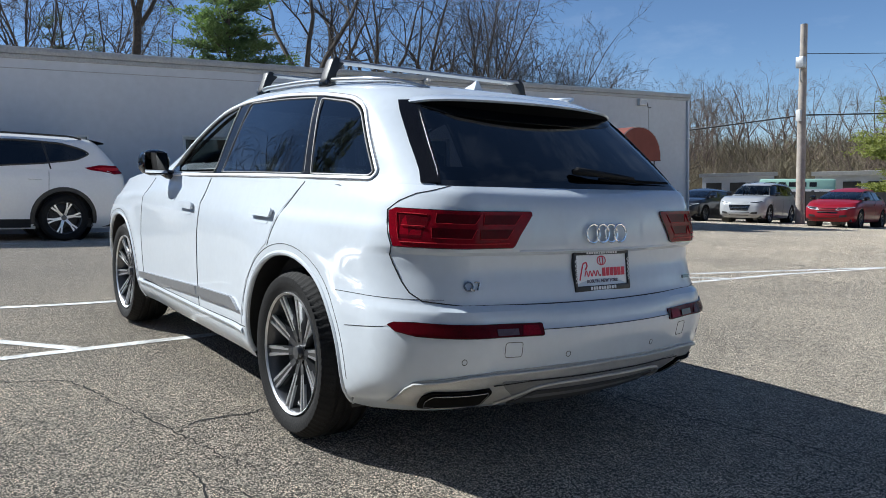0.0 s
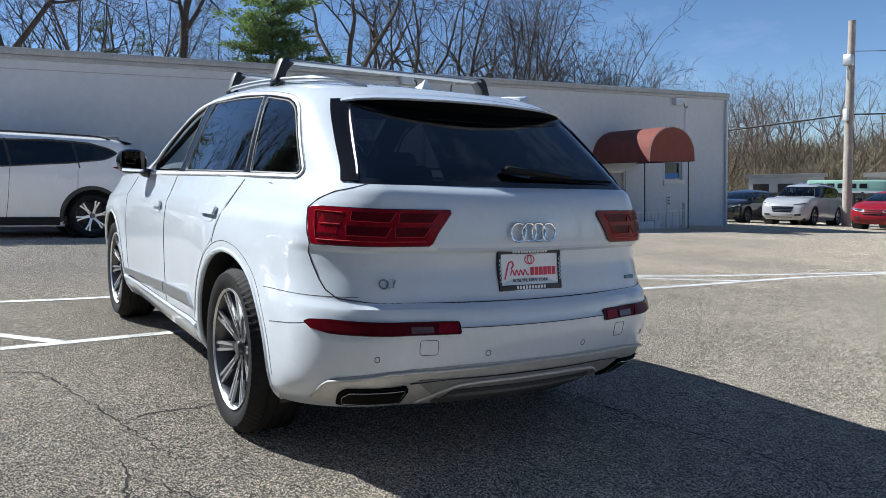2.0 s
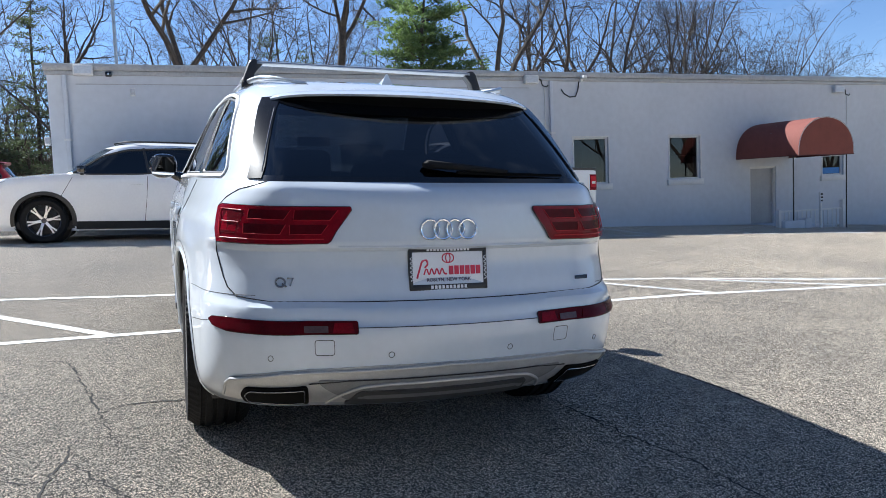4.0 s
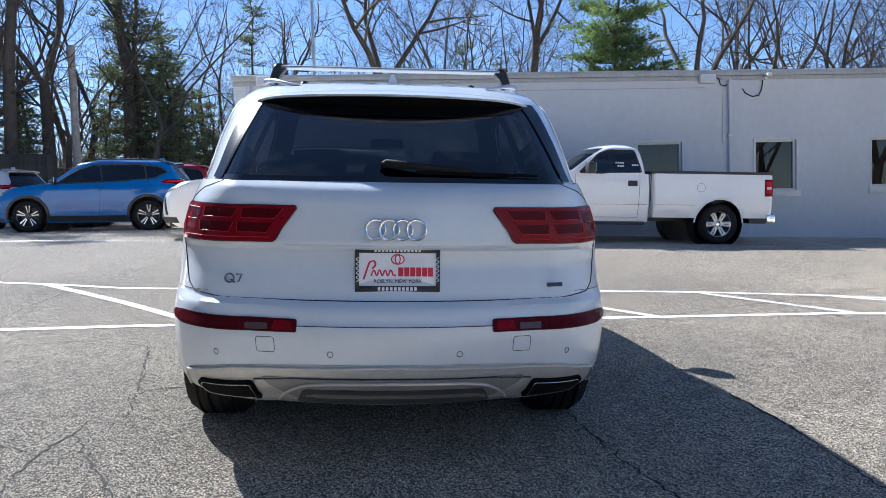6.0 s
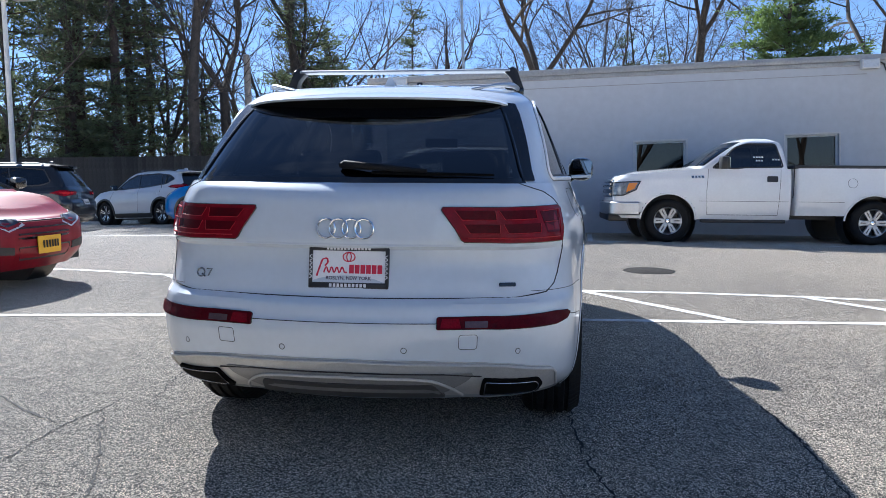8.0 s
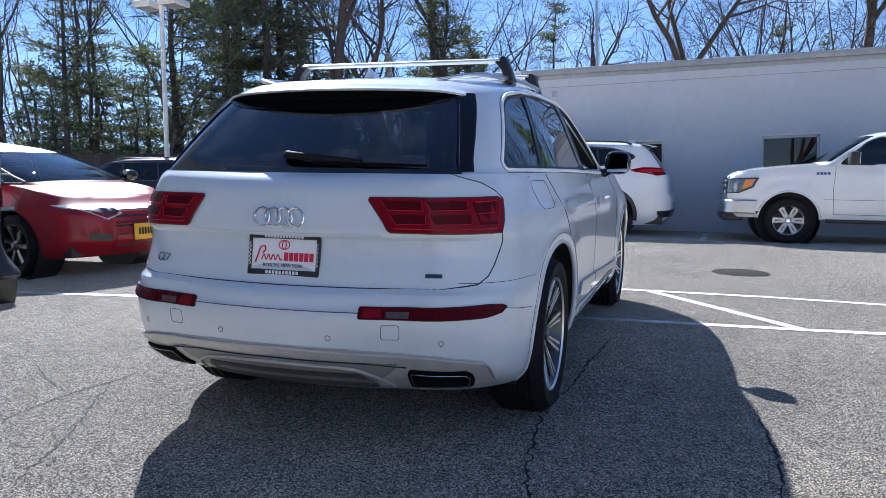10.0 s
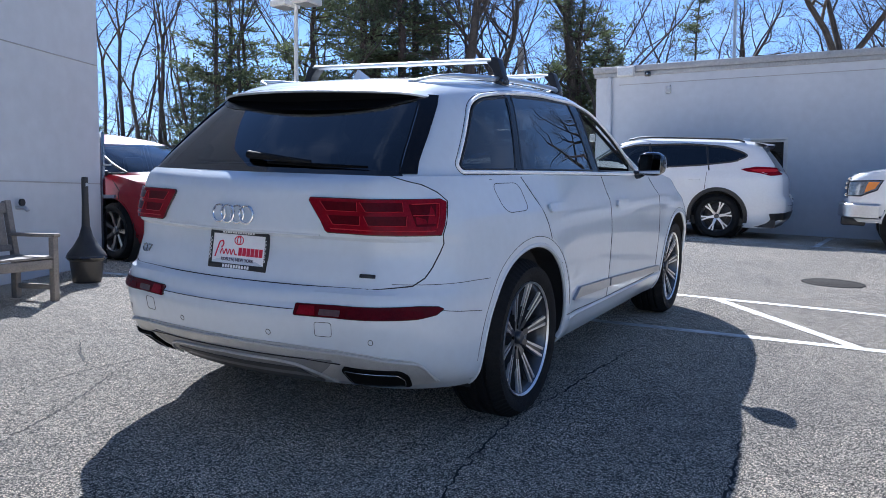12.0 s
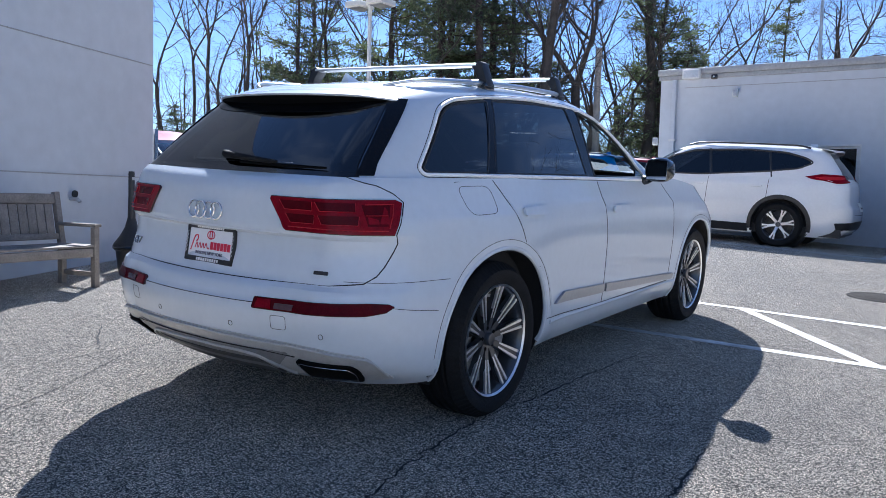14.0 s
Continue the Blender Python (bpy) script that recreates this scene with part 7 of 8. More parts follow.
def pickup():
    tr = thing("pickup_truck", stand(6.38, 11.38, 91.5), "white single-cab pickup truck parked along the wall", "pickup truck")
    wb, hw, R = 3.47, 0.99, 0.385
    aR = R + 0.095

    def hood(y, z):
        if z < 0.95 or y < 2.9:
            return z
        return 0.95 + (z - 0.95) * (1 - 0.40 * min(1, (y - 2.9) / 1.5) ** 1.3)

    low = Shell(w=[(0.42, hw * 0.93), (0.50, hw * 0.96), (0.8, hw), (1.12, hw * 0.985), (1.31, hw * 0.94)], rear=[(0.42, 1.375), (1.31, 1.375)],
                front=[(0.42, 4.38), (0.6, 4.48), (1.0, 4.48), (1.20, 4.44), (1.31, 4.36)], corner=(0.05, 0.05), front_corner=(0.20, 0.50), bow=0.0, plan=0.04, mid=2.6, span=2.2, warp=hood, flares=[(wb, R, aR + 0.05, 0.02)])
    up = Shell(w=[(1.27, hw * 0.95), (1.33, hw * 0.935), (1.60, hw * 0.86), (1.78, hw * 0.78), (1.85, hw * 0.64)], rear=[(1.27, 1.385), (1.76, 1.50), (1.85, 1.66)], front=[(1.24, 3.22), (1.33, 3.08), (1.77, 2.42), (1.85, 2.20)],
               corner=(0.12, 0.12), front_corner=(0.22, 0.25), bow=0.02, plan=0.03, mid=2.2, span=1.6)
    dlo = rounded([(2.72, 1.325), (2.34, 1.68), (2.14, 1.752), (1.64, 1.752), (1.52, 1.345), (2.16, 1.335), (2.28, 1.315)], [0.03, 0.06, 0.06, 0.05, 0.04, 0.03, 0.03])

    def cut(u, s, y, z):
        return (1.5 < u < 3.7 and inside(dlo, y, z)) or (u > 3.4 and 1.36 < z < 1.79) or (u < 0.9 and 1.40 < z < 1.73)

    V, F = low.skin(us_list(8, 4, 50, 8, 8), spread(0.42, 1.31, 26), None, [(wb, R, aR)], cap=lambda y: y > 2.95, crown=0.05, cols=10)
    mesh_part("cab_body", V, F, M_WHITE2, tr, sharp=30)
    V, F = up.skin(us_list(8, 4, 64, 8, 8), spread(1.29, 1.81, 22) + [1.83, 1.85], cut, cap=lambda y: True, crown=0.04, cols=10)
    mesh_part("cab_roof", V, F, M_WHITE2, tr, sharp=30)
    bed = Shell(w=[(0.50, hw * 0.95), (0.8, hw), (1.17, hw * 0.985), (1.325, hw * 0.96)], rear=[(0.50, -1.08), (1.325, -1.08)], front=[(0.50, 1.355), (1.325, 1.355)], corner=(0.08, 0.08), front_corner=(0.04, 0.04), bow=0.0, plan=0.0, flares=[(0, R, aR + 0.05, 0.02)])
    V, F = bed.skin(us_list(8, 4, 50, 4, 4), spread(0.50, 1.325, 24), None, [(0, R, aR)])
    mesh_part("bed", V, F, M_WHITE2, tr, "white load bed", sharp=30)
    bm = bmesh.new()
    for a, b, c, d in ((-hw * 0.96, -hw * 0.86, -1.06, 1.34), (hw * 0.86, hw * 0.96, -1.06, 1.34), (-hw * 0.858, hw * 0.858, 1.26, 1.34), (-hw * 0.858, hw * 0.858, -1.06, -1.00)):
        box(bm, a, b, c, d, 1.318, 1.378, None, 0.008)
    part("bed_rail_cap", bm, M_BLACK_PLASTIC, tr, "black bed rail cap")
    bm = boxed(-hw * 0.86, hw * 0.86, -1.02, 1.31, 0.80, 0.84)
    for a in (-hw * 0.87, hw * 0.85):
        box(bm, a, a + 0.02, -1.02, 1.31, 0.84, 1.322)
    part("bed_liner", bm, M_BLACK_PLASTIC, tr, smooth=False)
    part("chassis", boxed(-0.55, 0.55, -0.95, 4.1, 0.42, 0.62), M_BLACK_PLASTIC, tr, smooth=False)
    part("cab_interior", boxed(-hw * 0.8, hw * 0.8, 1.45, 2.95, 0.6, 1.24), M_CABIN, tr, smooth=False)
    for x in (-0.42, 0.42):
        seat(tr, x, 1.95, M_SEAT, z=0.90, top=1.64)
    for sg in (-1, 1):
        f, g, h = low.side(sg), up.side(sg), bed.side(sg)
        patch("side_glass", dlo, g, M_PRIVACY, tr, lift=-0.003, thick=0.0, res=0.12, label="dark side glass")
        tube("window_seal", along(dlo + [dlo[0]], g, -0.002), 0.014, M_BLACK_PLASTIC, tr, sides=6)
        gap([(2.79, 1.30), (2.82, 0.9), (2.80, 0.50)], f, tr)
        gap([(1.56, 1.30), (1.58, 0.9), (1.60, 0.50)], f, tr)
        gap([(2.80, 0.50), (1.60, 0.50)], f, tr)
        gap([(2.95, 0.74), (1.42, 0.74)], f, tr, r=0.003)
        gap([(1.3, 0.74), (0.5, 0.74)], h, tr, r=0.003)
        patch("door_handle", rounded([(1.62, 1.08), (1.80, 1.08), (1.80, 1.18), (1.62, 1.18)], 0.02), f, M_BLACK_PLASTIC, tr, lift=0.02, label="black door handle")
        gap([(0.37 + 0.08 * math.cos(a), 1.07 + 0.08 * math.sin(a)) for a in spread(0, 2 * math.pi, 20)[:-1]], h, tr, r=0.003, closed=True, name="fuel_flap")
        for k in range(4):
            patch("badge_bar", [(2.87 + k * 0.055, 1.145), (2.91 + k * 0.055, 1.145), (2.92 + k * 0.055, 1.185), (2.88 + k * 0.055, 1.185)], f, M_BADGE, tr, lift=0.008)
        mm = Matrix.Translation((sg * 1.12, 2.56, 1.40))
        ob = part("door_mirror", boxed(-0.12, 0.12, -0.06, 0.08, -0.10, 0.12, mm, 0.04), M_BLACK_PLASTIC, tr)
        part("mirror_arm", boxed(-0.18, 0.0, -0.03, 0.03, -0.06, 0.0, mm if sg > 0 else mm @ pose(0, 0, 0, 0, 0, 180), 0.01), M_BLACK_PLASTIC, ob)
        part("mirror_glass", boxed(-0.10, 0.10, -0.066, -0.061, -0.08, 0.10, mm), M_MIRROR, ob)
        for cy, fn in ((0, h), (wb, f)):
            arc = [(cy + aR * math.cos(a), R + aR * math.sin(a)) for a in spread(0.02 * math.pi, 0.98 * math.pi, 30)]
            tube("wheel_arch_lip", along(arc, fn, 0.0), 0.018, M_WHITE2, tr, sides=6)
            V, F = lathe_data([(0.0, 0.0), (aR + 0.01, 0.0), (aR + 0.01, 0.34)], 24)
            mesh_part("wheel_arch_liner", [(sg * (hw * 0.60 + v[0]), cy + v[1], R + v[2]) for v in V], F, M_BLACK_PLASTIC, tr)
            wheel(tr, sg * (hw - 0.14), cy, R, R, 0.265, R * 0.63, sg, "steel")
        ob = patch("tail_light", [(sg * (hw - 0.10), 0.92), (sg * (hw + 0.20), 0.92), (sg * (hw + 0.20), 1.24), (sg * (hw - 0.10), 1.24)], bed.rear, M_RED_LENS, tr, lift=0.01, label="red tail light")
        patch("lamp_core", [(sg * (hw), 0.98), (sg * (hw + 0.16), 0.98), (sg * (hw + 0.16), 1.20), (sg * (hw), 1.20)], bed.rear, M_RED_BRIGHT, ob, lift=0.014, thick=0.003)
        patch("reverse_lamp", [(sg * (hw + 0.02), 1.05), (sg * (hw + 0.14), 1.05), (sg * (hw + 0.14), 1.10), (sg * (hw + 0.02), 1.10)], bed.rear, M_TRIM, ob, lift=0.019, thick=0.003)
        ob = patch("headlight", [(sg * 0.98, 0.83), (sg * 1.55, 0.83), (sg * 1.86, 0.93), (sg * 1.93, 1.12), (sg * 0.98, 1.12)], low.screen, M_TRUCK_LENS, tr, lift=0.008, res=0.06, label="clear headlight")
        hl = [(sg * a, b) for a, b in ((0.98, 0.83), (1.55, 0.83), (1.86, 0.93), (1.93, 1.12), (0.98, 1.12), (0.98, 0.83))]
        tube("lamp_seal", along(hl, low.screen, 0.010), 0.010, M_BLACK_PLASTIC, ob, sides=6)
        patch("indicator", [(sg * 1.62, 0.88), (sg * 1.82, 0.95), (sg * 1.88, 1.09), (sg * 1.68, 1.09)], low.screen, M_AMBER, ob, lift=0.012, res=0.06, thick=0.004)
        part("step_bar", boxed(sg * 0.90 - 0.05, sg * 0.90 + 0.05, 1.45, 2.9, 0.36, 0.42, None, 0.02), M_BLACK_PLASTIC, tr)
    for z in (0.84, 0.95, 1.06, 1.17):
        tube("grille_bar", along([(-0.92, z), (0.92, z)], low.screen, 0.022), 0.026, M_CHROME, tr)
    patch("grille", [(-0.96, 0.79), (0.96, 0.79), (0.96, 1.20), (-0.96, 1.20)], low.screen, M_GLOSS_BLACK, tr, lift=0.006, res=0.1)
    V, F = [], []
    pts = [low.screen(v, 0.60, 0.07) for v in spread(-1.92, 1.92, 28)]
    for i, p in enumerate(pts):
        for dz, k in ((-0.12, 0.98), (-0.10, 1.0), (0.09, 1.0), (0.11, 0.985)):
            V.append((p.x * k, p.y * (1 if k == 1 else 0.995), 0.60 + dz))
        if i:
            F += [(4 * i - 4 + a, 4 * i - 3 + a, 4 * i + 1 + a, 4 * i + a) for a in range(3)]
    mesh_part("front_bumper", V, F, M_SATIN, tr, "chrome front bumper")
    part("front_valance", boxed(-0.80, 0.80, 4.15, 4.50, 0.36, 0.50, None, 0.03), M_BLACK_PLASTIC, tr)
    bm = boxed(-hw * 0.97, hw * 0.97, -1.135, -1.0, 0.42, 0.58, None, 0.03)
    for a in (-1, 1):
        box(bm, min(a * hw * 0.93, a * hw * 1.0), max(a * hw * 0.93, a * hw * 1.0), -1.12, -0.95, 0.42, 0.575, None, 0.02)
    part("rear_bumper", bm, M_CHROME, tr, "chrome rear bumper")
    for y, n_, z in ((2.02, 4, 1.50), (1.98, 3, 1.44), (1.70, 4, 1.46)):
        for k in range(n_):
            patch("window_mark", [(y - k * 0.045, z), (y - k * 0.045 - 0.032, z), (y - k * 0.045 - 0.028, z + 0.028), (y - k * 0.045 + 0.004, z + 0.028)], up.side(-1), M_TRIM, tr, lift=0.002, thick=0.001)
    part("bumper_bracket", boxed(-0.94, 0.94, -0.96, -0.62, 0.40, 0.52), M_BLACK_PLASTIC, tr)
    V = [up.screen(v, z, -0.002) for z in spread(1.345, 1.785, 8) for v in spread(-1.5, 1.5, 16)]
    mesh_part("windscreen", V, [(j * 17 + i, j * 17 + i + 1, (j + 1) * 17 + i + 1, (j + 1) * 17 + i) for j in range(8) for i in range(16)], M_CLEAR, tr, "clear windscreen")
    V = [up.rear(s, z, 0.0) for z in spread(1.39, 1.74, 4) for s in spread(-0.72, 0.72, 8)]
    mesh_part("rear_glass", V, [(j * 9 + i, j * 9 + i + 1, (j + 1) * 9 + i + 1, (j + 1) * 9 + i) for j in range(4) for i in range(8)], M_PRIVACY, tr)


pickup()
# delivery van behind the fence
vn = thing("delivery_van", stand(37.4, 20.9, 31), "pale green and white delivery van behind the fence", "van")
part("van_body", boxed(-0.95, 0.95, -2.4, 1.3, 0.35, 2.20, None, 0.12), M_GREEN, vn)
part("van_cab", boxed(-0.93, 0.93, 1.302, 2.3, 0.35, 1.85, None, 0.2), M_WHITE2, vn)
part("van_stripe", boxed(-0.956, 0.956, -2.3, 1.2, 0.9, 1.65), M_WHITE2, vn)
for k in range(5):
    part("van_lettering", boxed(-0.955, -0.951, -1.5 + k * 0.5, -1.15 + k * 0.5, 1.78, 2.02), M_BLACKP, vn, smooth=False)
for sg in (-1, 1):
    for y in (-1.6, 1.6):
        wheel(vn, sg * 0.80, y, 0.36, 0.36, 0.24, 0.22, sg, "steel")


# ---- trees and far things ----
def twig_tree(seed, height, trunk_r, fork=0.35, limbs=4, wide=1.0, kids=(6, 6, 5), stems=1, lean=0.0):
    """Tapered trunk that divides into curving limbs, and a crown of fine bare twigs: two lists of vertices and faces."""
    r = random.Random(seed)
    wood, crown = ([], []), ([], [])

    def add(store, pts, rad, sides):
        V, F = tube_data(pts, rad, sides, cap=False)
        b = len(store[0])
        store[0].extend(V)
        store[1].extend(tuple(b + i for i in q) for q in F)

    def grow(p, d, length, rad, lev):
        n = (7, 7, 5, 3, 2)[lev]
        pts, rads, dirs = [p.copy()], [rad], [d.copy()]
        for i in range(n):
            w = (0.05, 0.17, 0.27, 0.30, 0.34)[lev]
            up = (0.0, 0.085, 0.05, 0.05, 0.08)[lev]
            d = (d + Vector((r.gauss(0, w), r.gauss(0, w), r.gauss(up, w * 0.7)))).normalized()
            p = p + d * (length / n)
            pts.append(p.copy())
            rads.append(max(rad * (1 - (0.36, 0.82, 0.84, 0.75, 0.6)[lev] * (i + 1) / n), (0.05, 0.016, 0.010, 0.0075, 0.006)[lev]))
            dirs.append(d.copy())
        add(wood if lev < 2 else crown, pts, rads, (10, 7, 4, 3, 3)[lev])
        if lev == 4:
            return
        if lev == 0:
            a0 = r.uniform(0, 6.28)
            for k in range(limbs):
                side = dirs[-1].orthogonal().normalized()
                side.rotate(Matrix.Rotation(a0 + 2 * math.pi * (k + r.uniform(-0.25, 0.25)) / limbs, 3, dirs[-1]))
                ang = r.uniform(0.28, 0.66) * wide
                low_ = k % 2 and limbs > 2
                q = pts[-2].lerp(pts[-1], r.random()) if low_ else pts[-1]
                grow(q, (dirs[-1] * math.cos(ang) + side * math.sin(ang)).normalized(), (height - length) * r.uniform(0.80, 1.12), rads[-1] * r.uniform(0.58, 0.82), 1)
            for k in range(2 if fork > 0.3 else 0):
                t = r.uniform(0.55, 0.9)
                i = int(t * n)
                a = r.uniform(0, 6.28)
                grow(pts[i], Vector((math.cos(a), math.sin(a), r.uniform(0.1, 0.5))).normalized(), height * r.uniform(0.16, 0.30), rads[i] * 0.28, 2)
            return
        for k in range(kids[lev - 1]):
            t = (0.20, 0.16, 0.12)[lev - 1] + (0.80, 0.84, 0.88)[lev - 1] * (k + r.random()) / kids[lev - 1]
            i = min(int(t * n), n - 1)
            q = pts[i].lerp(pts[i + 1], t * n - i)
            side = dirs[i].orthogonal().normalized()
            side.rotate(Matrix.Rotation(r.uniform(0, 6.28) + k * 2.4, 3, dirs[i]))
            ang = r.uniform(0.50, 1.15) * (0.85 + 0.15 * wide)
            nd = (dirs[i] * math.cos(ang) + side * math.sin(ang)).normalized()
            grow(q, nd, length * r.uniform(0.34, 0.62) * (1.15 - 0.45 * t), max(rads[i] * r.uniform(0.45, 0.68), 0.009), lev + 1)

    for k in range(stems):
        a = 2 * math.pi * (k + r.uniform(-0.2, 0.2)) / stems
        o = 0.0 if stems == 1 else 0.30
        tilt = 0.0 if stems == 1 else r.uniform(0.10, 0.28)
        grow(Vector((o * math.cos(a), o * math.sin(a), -0.3)), Vector((lean + tilt * math.cos(a), tilt * math.sin(a), 1)).normalized(), height * fork * r.uniform(0.9, 1.1), trunk_r, 0)
    return wood, crown


def pine_tree(seed, height, trunk_r, bare=0.35, reach=3.2, density=1.0, plates=False, oval=False):
    """Straight trunk, whorls of level boughs and sprays of needles gathered in flat pads along them."""
    r = random.Random(seed)
    wood, need = ([], []), ([], [])

    def add(pts, rad, sides):
        V, F = tube_data(pts, rad, sides, cap=False)
        b = len(wood[0])
        wood[0].extend(V)
        wood[1].extend(tuple(b + i for i in q) for q in F)

    pts = [Vector((r.uniform(-0.1, 0.1) * k * 0.4, r.uniform(-0.1, 0.1) * k * 0.4, height * k / 8 - 0.3 * (k == 0))) for k in range(9)]
    add(pts, [trunk_r * (1 - 0.85 * k / 8) for k in range(9)], 9)

    def pad(p, d, size, count):
        """A flattened clump of needle sprays."""
        for k in range(count):
            o = Vector((r.gauss(0, 0.42), r.gauss(0, 0.42), r.gauss(0, 0.13))) * size
            a = (d * 0.5 + Vector((r.gauss(0, 0.7), r.gauss(0, 0.7), r.gauss(0.30, 0.35)))).normalized()
            s = a.orthogonal().normalized()
            s.rotate(Matrix.Rotation(r.uniform(0, 6.28), 3, a))
            L = r.uniform(0.16, 0.34)
            W = L * r.uniform(0.10, 0.20)
            q = p + o
            b = len(need[0])
            need[0].extend((q - s * W, q + s * W, q + a * L + s * W * 0.5, q + a * L - s * W * 0.5))
            need[1].append((b, b + 1, b + 2, b + 3))

    z = height * bare
    while z < height * 0.985:
        t = (z / height - bare) / (1 - bare)
        R = reach * (0.55 + 0.75 * t) if t < 0.3 else reach * (1.02 - 0.88 * (t - 0.3) / 0.7)
        if oval:
            R = reach * (max(0.04, 1 - (2 * t - 0.75) ** 2 / 1.6) ** 0.5) * r.uniform(0.75, 1.1)
        for k in range(r.choice((2, 3, 4, 5))):
            a = r.uniform(0, 6.28)
            L = R * r.uniform(0.45, 1.20)
            i = min(int(z / height * 8), 7)
            base = pts[i].lerp(pts[i + 1], z / height * 8 - i)
            d = Vector((math.cos(a), math.sin(a), r.uniform(-0.10, 0.25) + (0.30 * t if oval else 0.0)))
            bp = [base + d * L * f + Vector((0, 0, 0.14 * L * (f * f - 0.5 * f))) for f in (0, 0.35, 0.7, 1.0)]
            add(bp, [0.05 * (1 - t * 0.6), 0.035, 0.02, 0.01], 4)
            m = max(2, int(L * 2.1 * density))
            for j in range(m):
                f = 0.25 + 0.75 * (j + r.random()) / m
                q = bp[1].lerp(bp[3], max(0, (f - 0.35) / 0.65)) + Vector((r.gauss(0, 0.13 * L), r.gauss(0, 0.13 * L), r.gauss(0.03, 0.05)))
                pad(q, d, r.uniform(0.45, 0.85) * (1.0 if not plates else 1.15), 15)
        z += r.uniform(0.38, 0.80) * (1.35 if plates else 1.0)
    return wood, need


def plant(kind, variants, spots, bark, leaf, label, category, group, crown_label):
    protos = []
    for x, y, h, k, yaw in spots:
        v = k % len(variants)
        zz = ground_z(x, y)
        m = Matrix.Translation((x, y, zz)) @ pose(0, 0, 0, 0, 0, yaw) @ Matrix.Scale(h, 4)
        while len(protos) <= v:
            protos.append(None)
        if protos[v] is None:
            t = thing(kind, m, label, category, group)
            (V, F), (V2, F2) = variants[v]
            mesh_part("trunk", V, F, bark, t)
            mesh_part("crown", V2, F2, leaf, t, crown_label, smooth=False)
            protos[v] = t
        else:
            c = copy_thing(protos[v], m)
            c.scale = (h, h, h)


r = random.Random(21)
BARE = [twig_tree(11, 17, 0.40, fork=0.42, limbs=3, wide=1.0), twig_tree(12, 16, 0.30, fork=0.28, limbs=4, wide=0.95, kids=(6, 6, 5)),
        twig_tree(13, 15, 0.17, fork=0.30, limbs=2, wide=0.8, kids=(6, 5, 5), stems=4), twig_tree(14, 19, 0.33, fork=0.55, limbs=4, wide=0.9),
        twig_tree(15, 15, 0.24, fork=0.38, limbs=3, wide=1.25, lean=0.10)]
STEMS = [twig_tree(71, 17, 0.15, fork=0.58, limbs=3, wide=0.75, kids=(5, 4, 4)), twig_tree(72, 16, 0.12, fork=0.48, limbs=2, wide=0.8, kids=(6, 4, 4), lean=0.06),
         twig_tree(73, 18, 0.17, fork=0.40, limbs=2, wide=0.7, kids=(6, 5, 4))]
LIGHT = [twig_tree(16, 15, 0.34, fork=0.26, limbs=4, kids=(5, 4, 3)), twig_tree(17, 14.5, 0.28, fork=0.22, limbs=4, wide=1.1, kids=(5, 4, 3)), twig_tree(18, 15.5, 0.3, fork=0.32, limbs=3, wide=0.9, kids=(6, 4, 3))]
FAINT = [twig_tree(81, 15, 0.26, fork=0.20, limbs=4, wide=1.0, kids=(5, 4, 3)), twig_tree(82, 14.5, 0.24, fork=0.16, limbs=4, wide=1.2, kids=(5, 4, 3)), twig_tree(83, 15.5, 0.24, fork=0.24, limbs=4, wide=0.85, kids=(5, 4, 3))]
PINES = [pine_tree(31, 21, 0.24, 0.13, 3.3, 1.45), pine_tree(32, 24, 0.30, 0.14, 3.7, 1.5), pine_tree(33, 19, 0.20, 0.12, 3.0, 1.35, plates=True)]
LOWPINE = [pine_tree(41, 11, 0.26, 0.10, 3.0, 1.6), pine_tree(42, 9, 0.22, 0.06, 2.7, 1.6)]
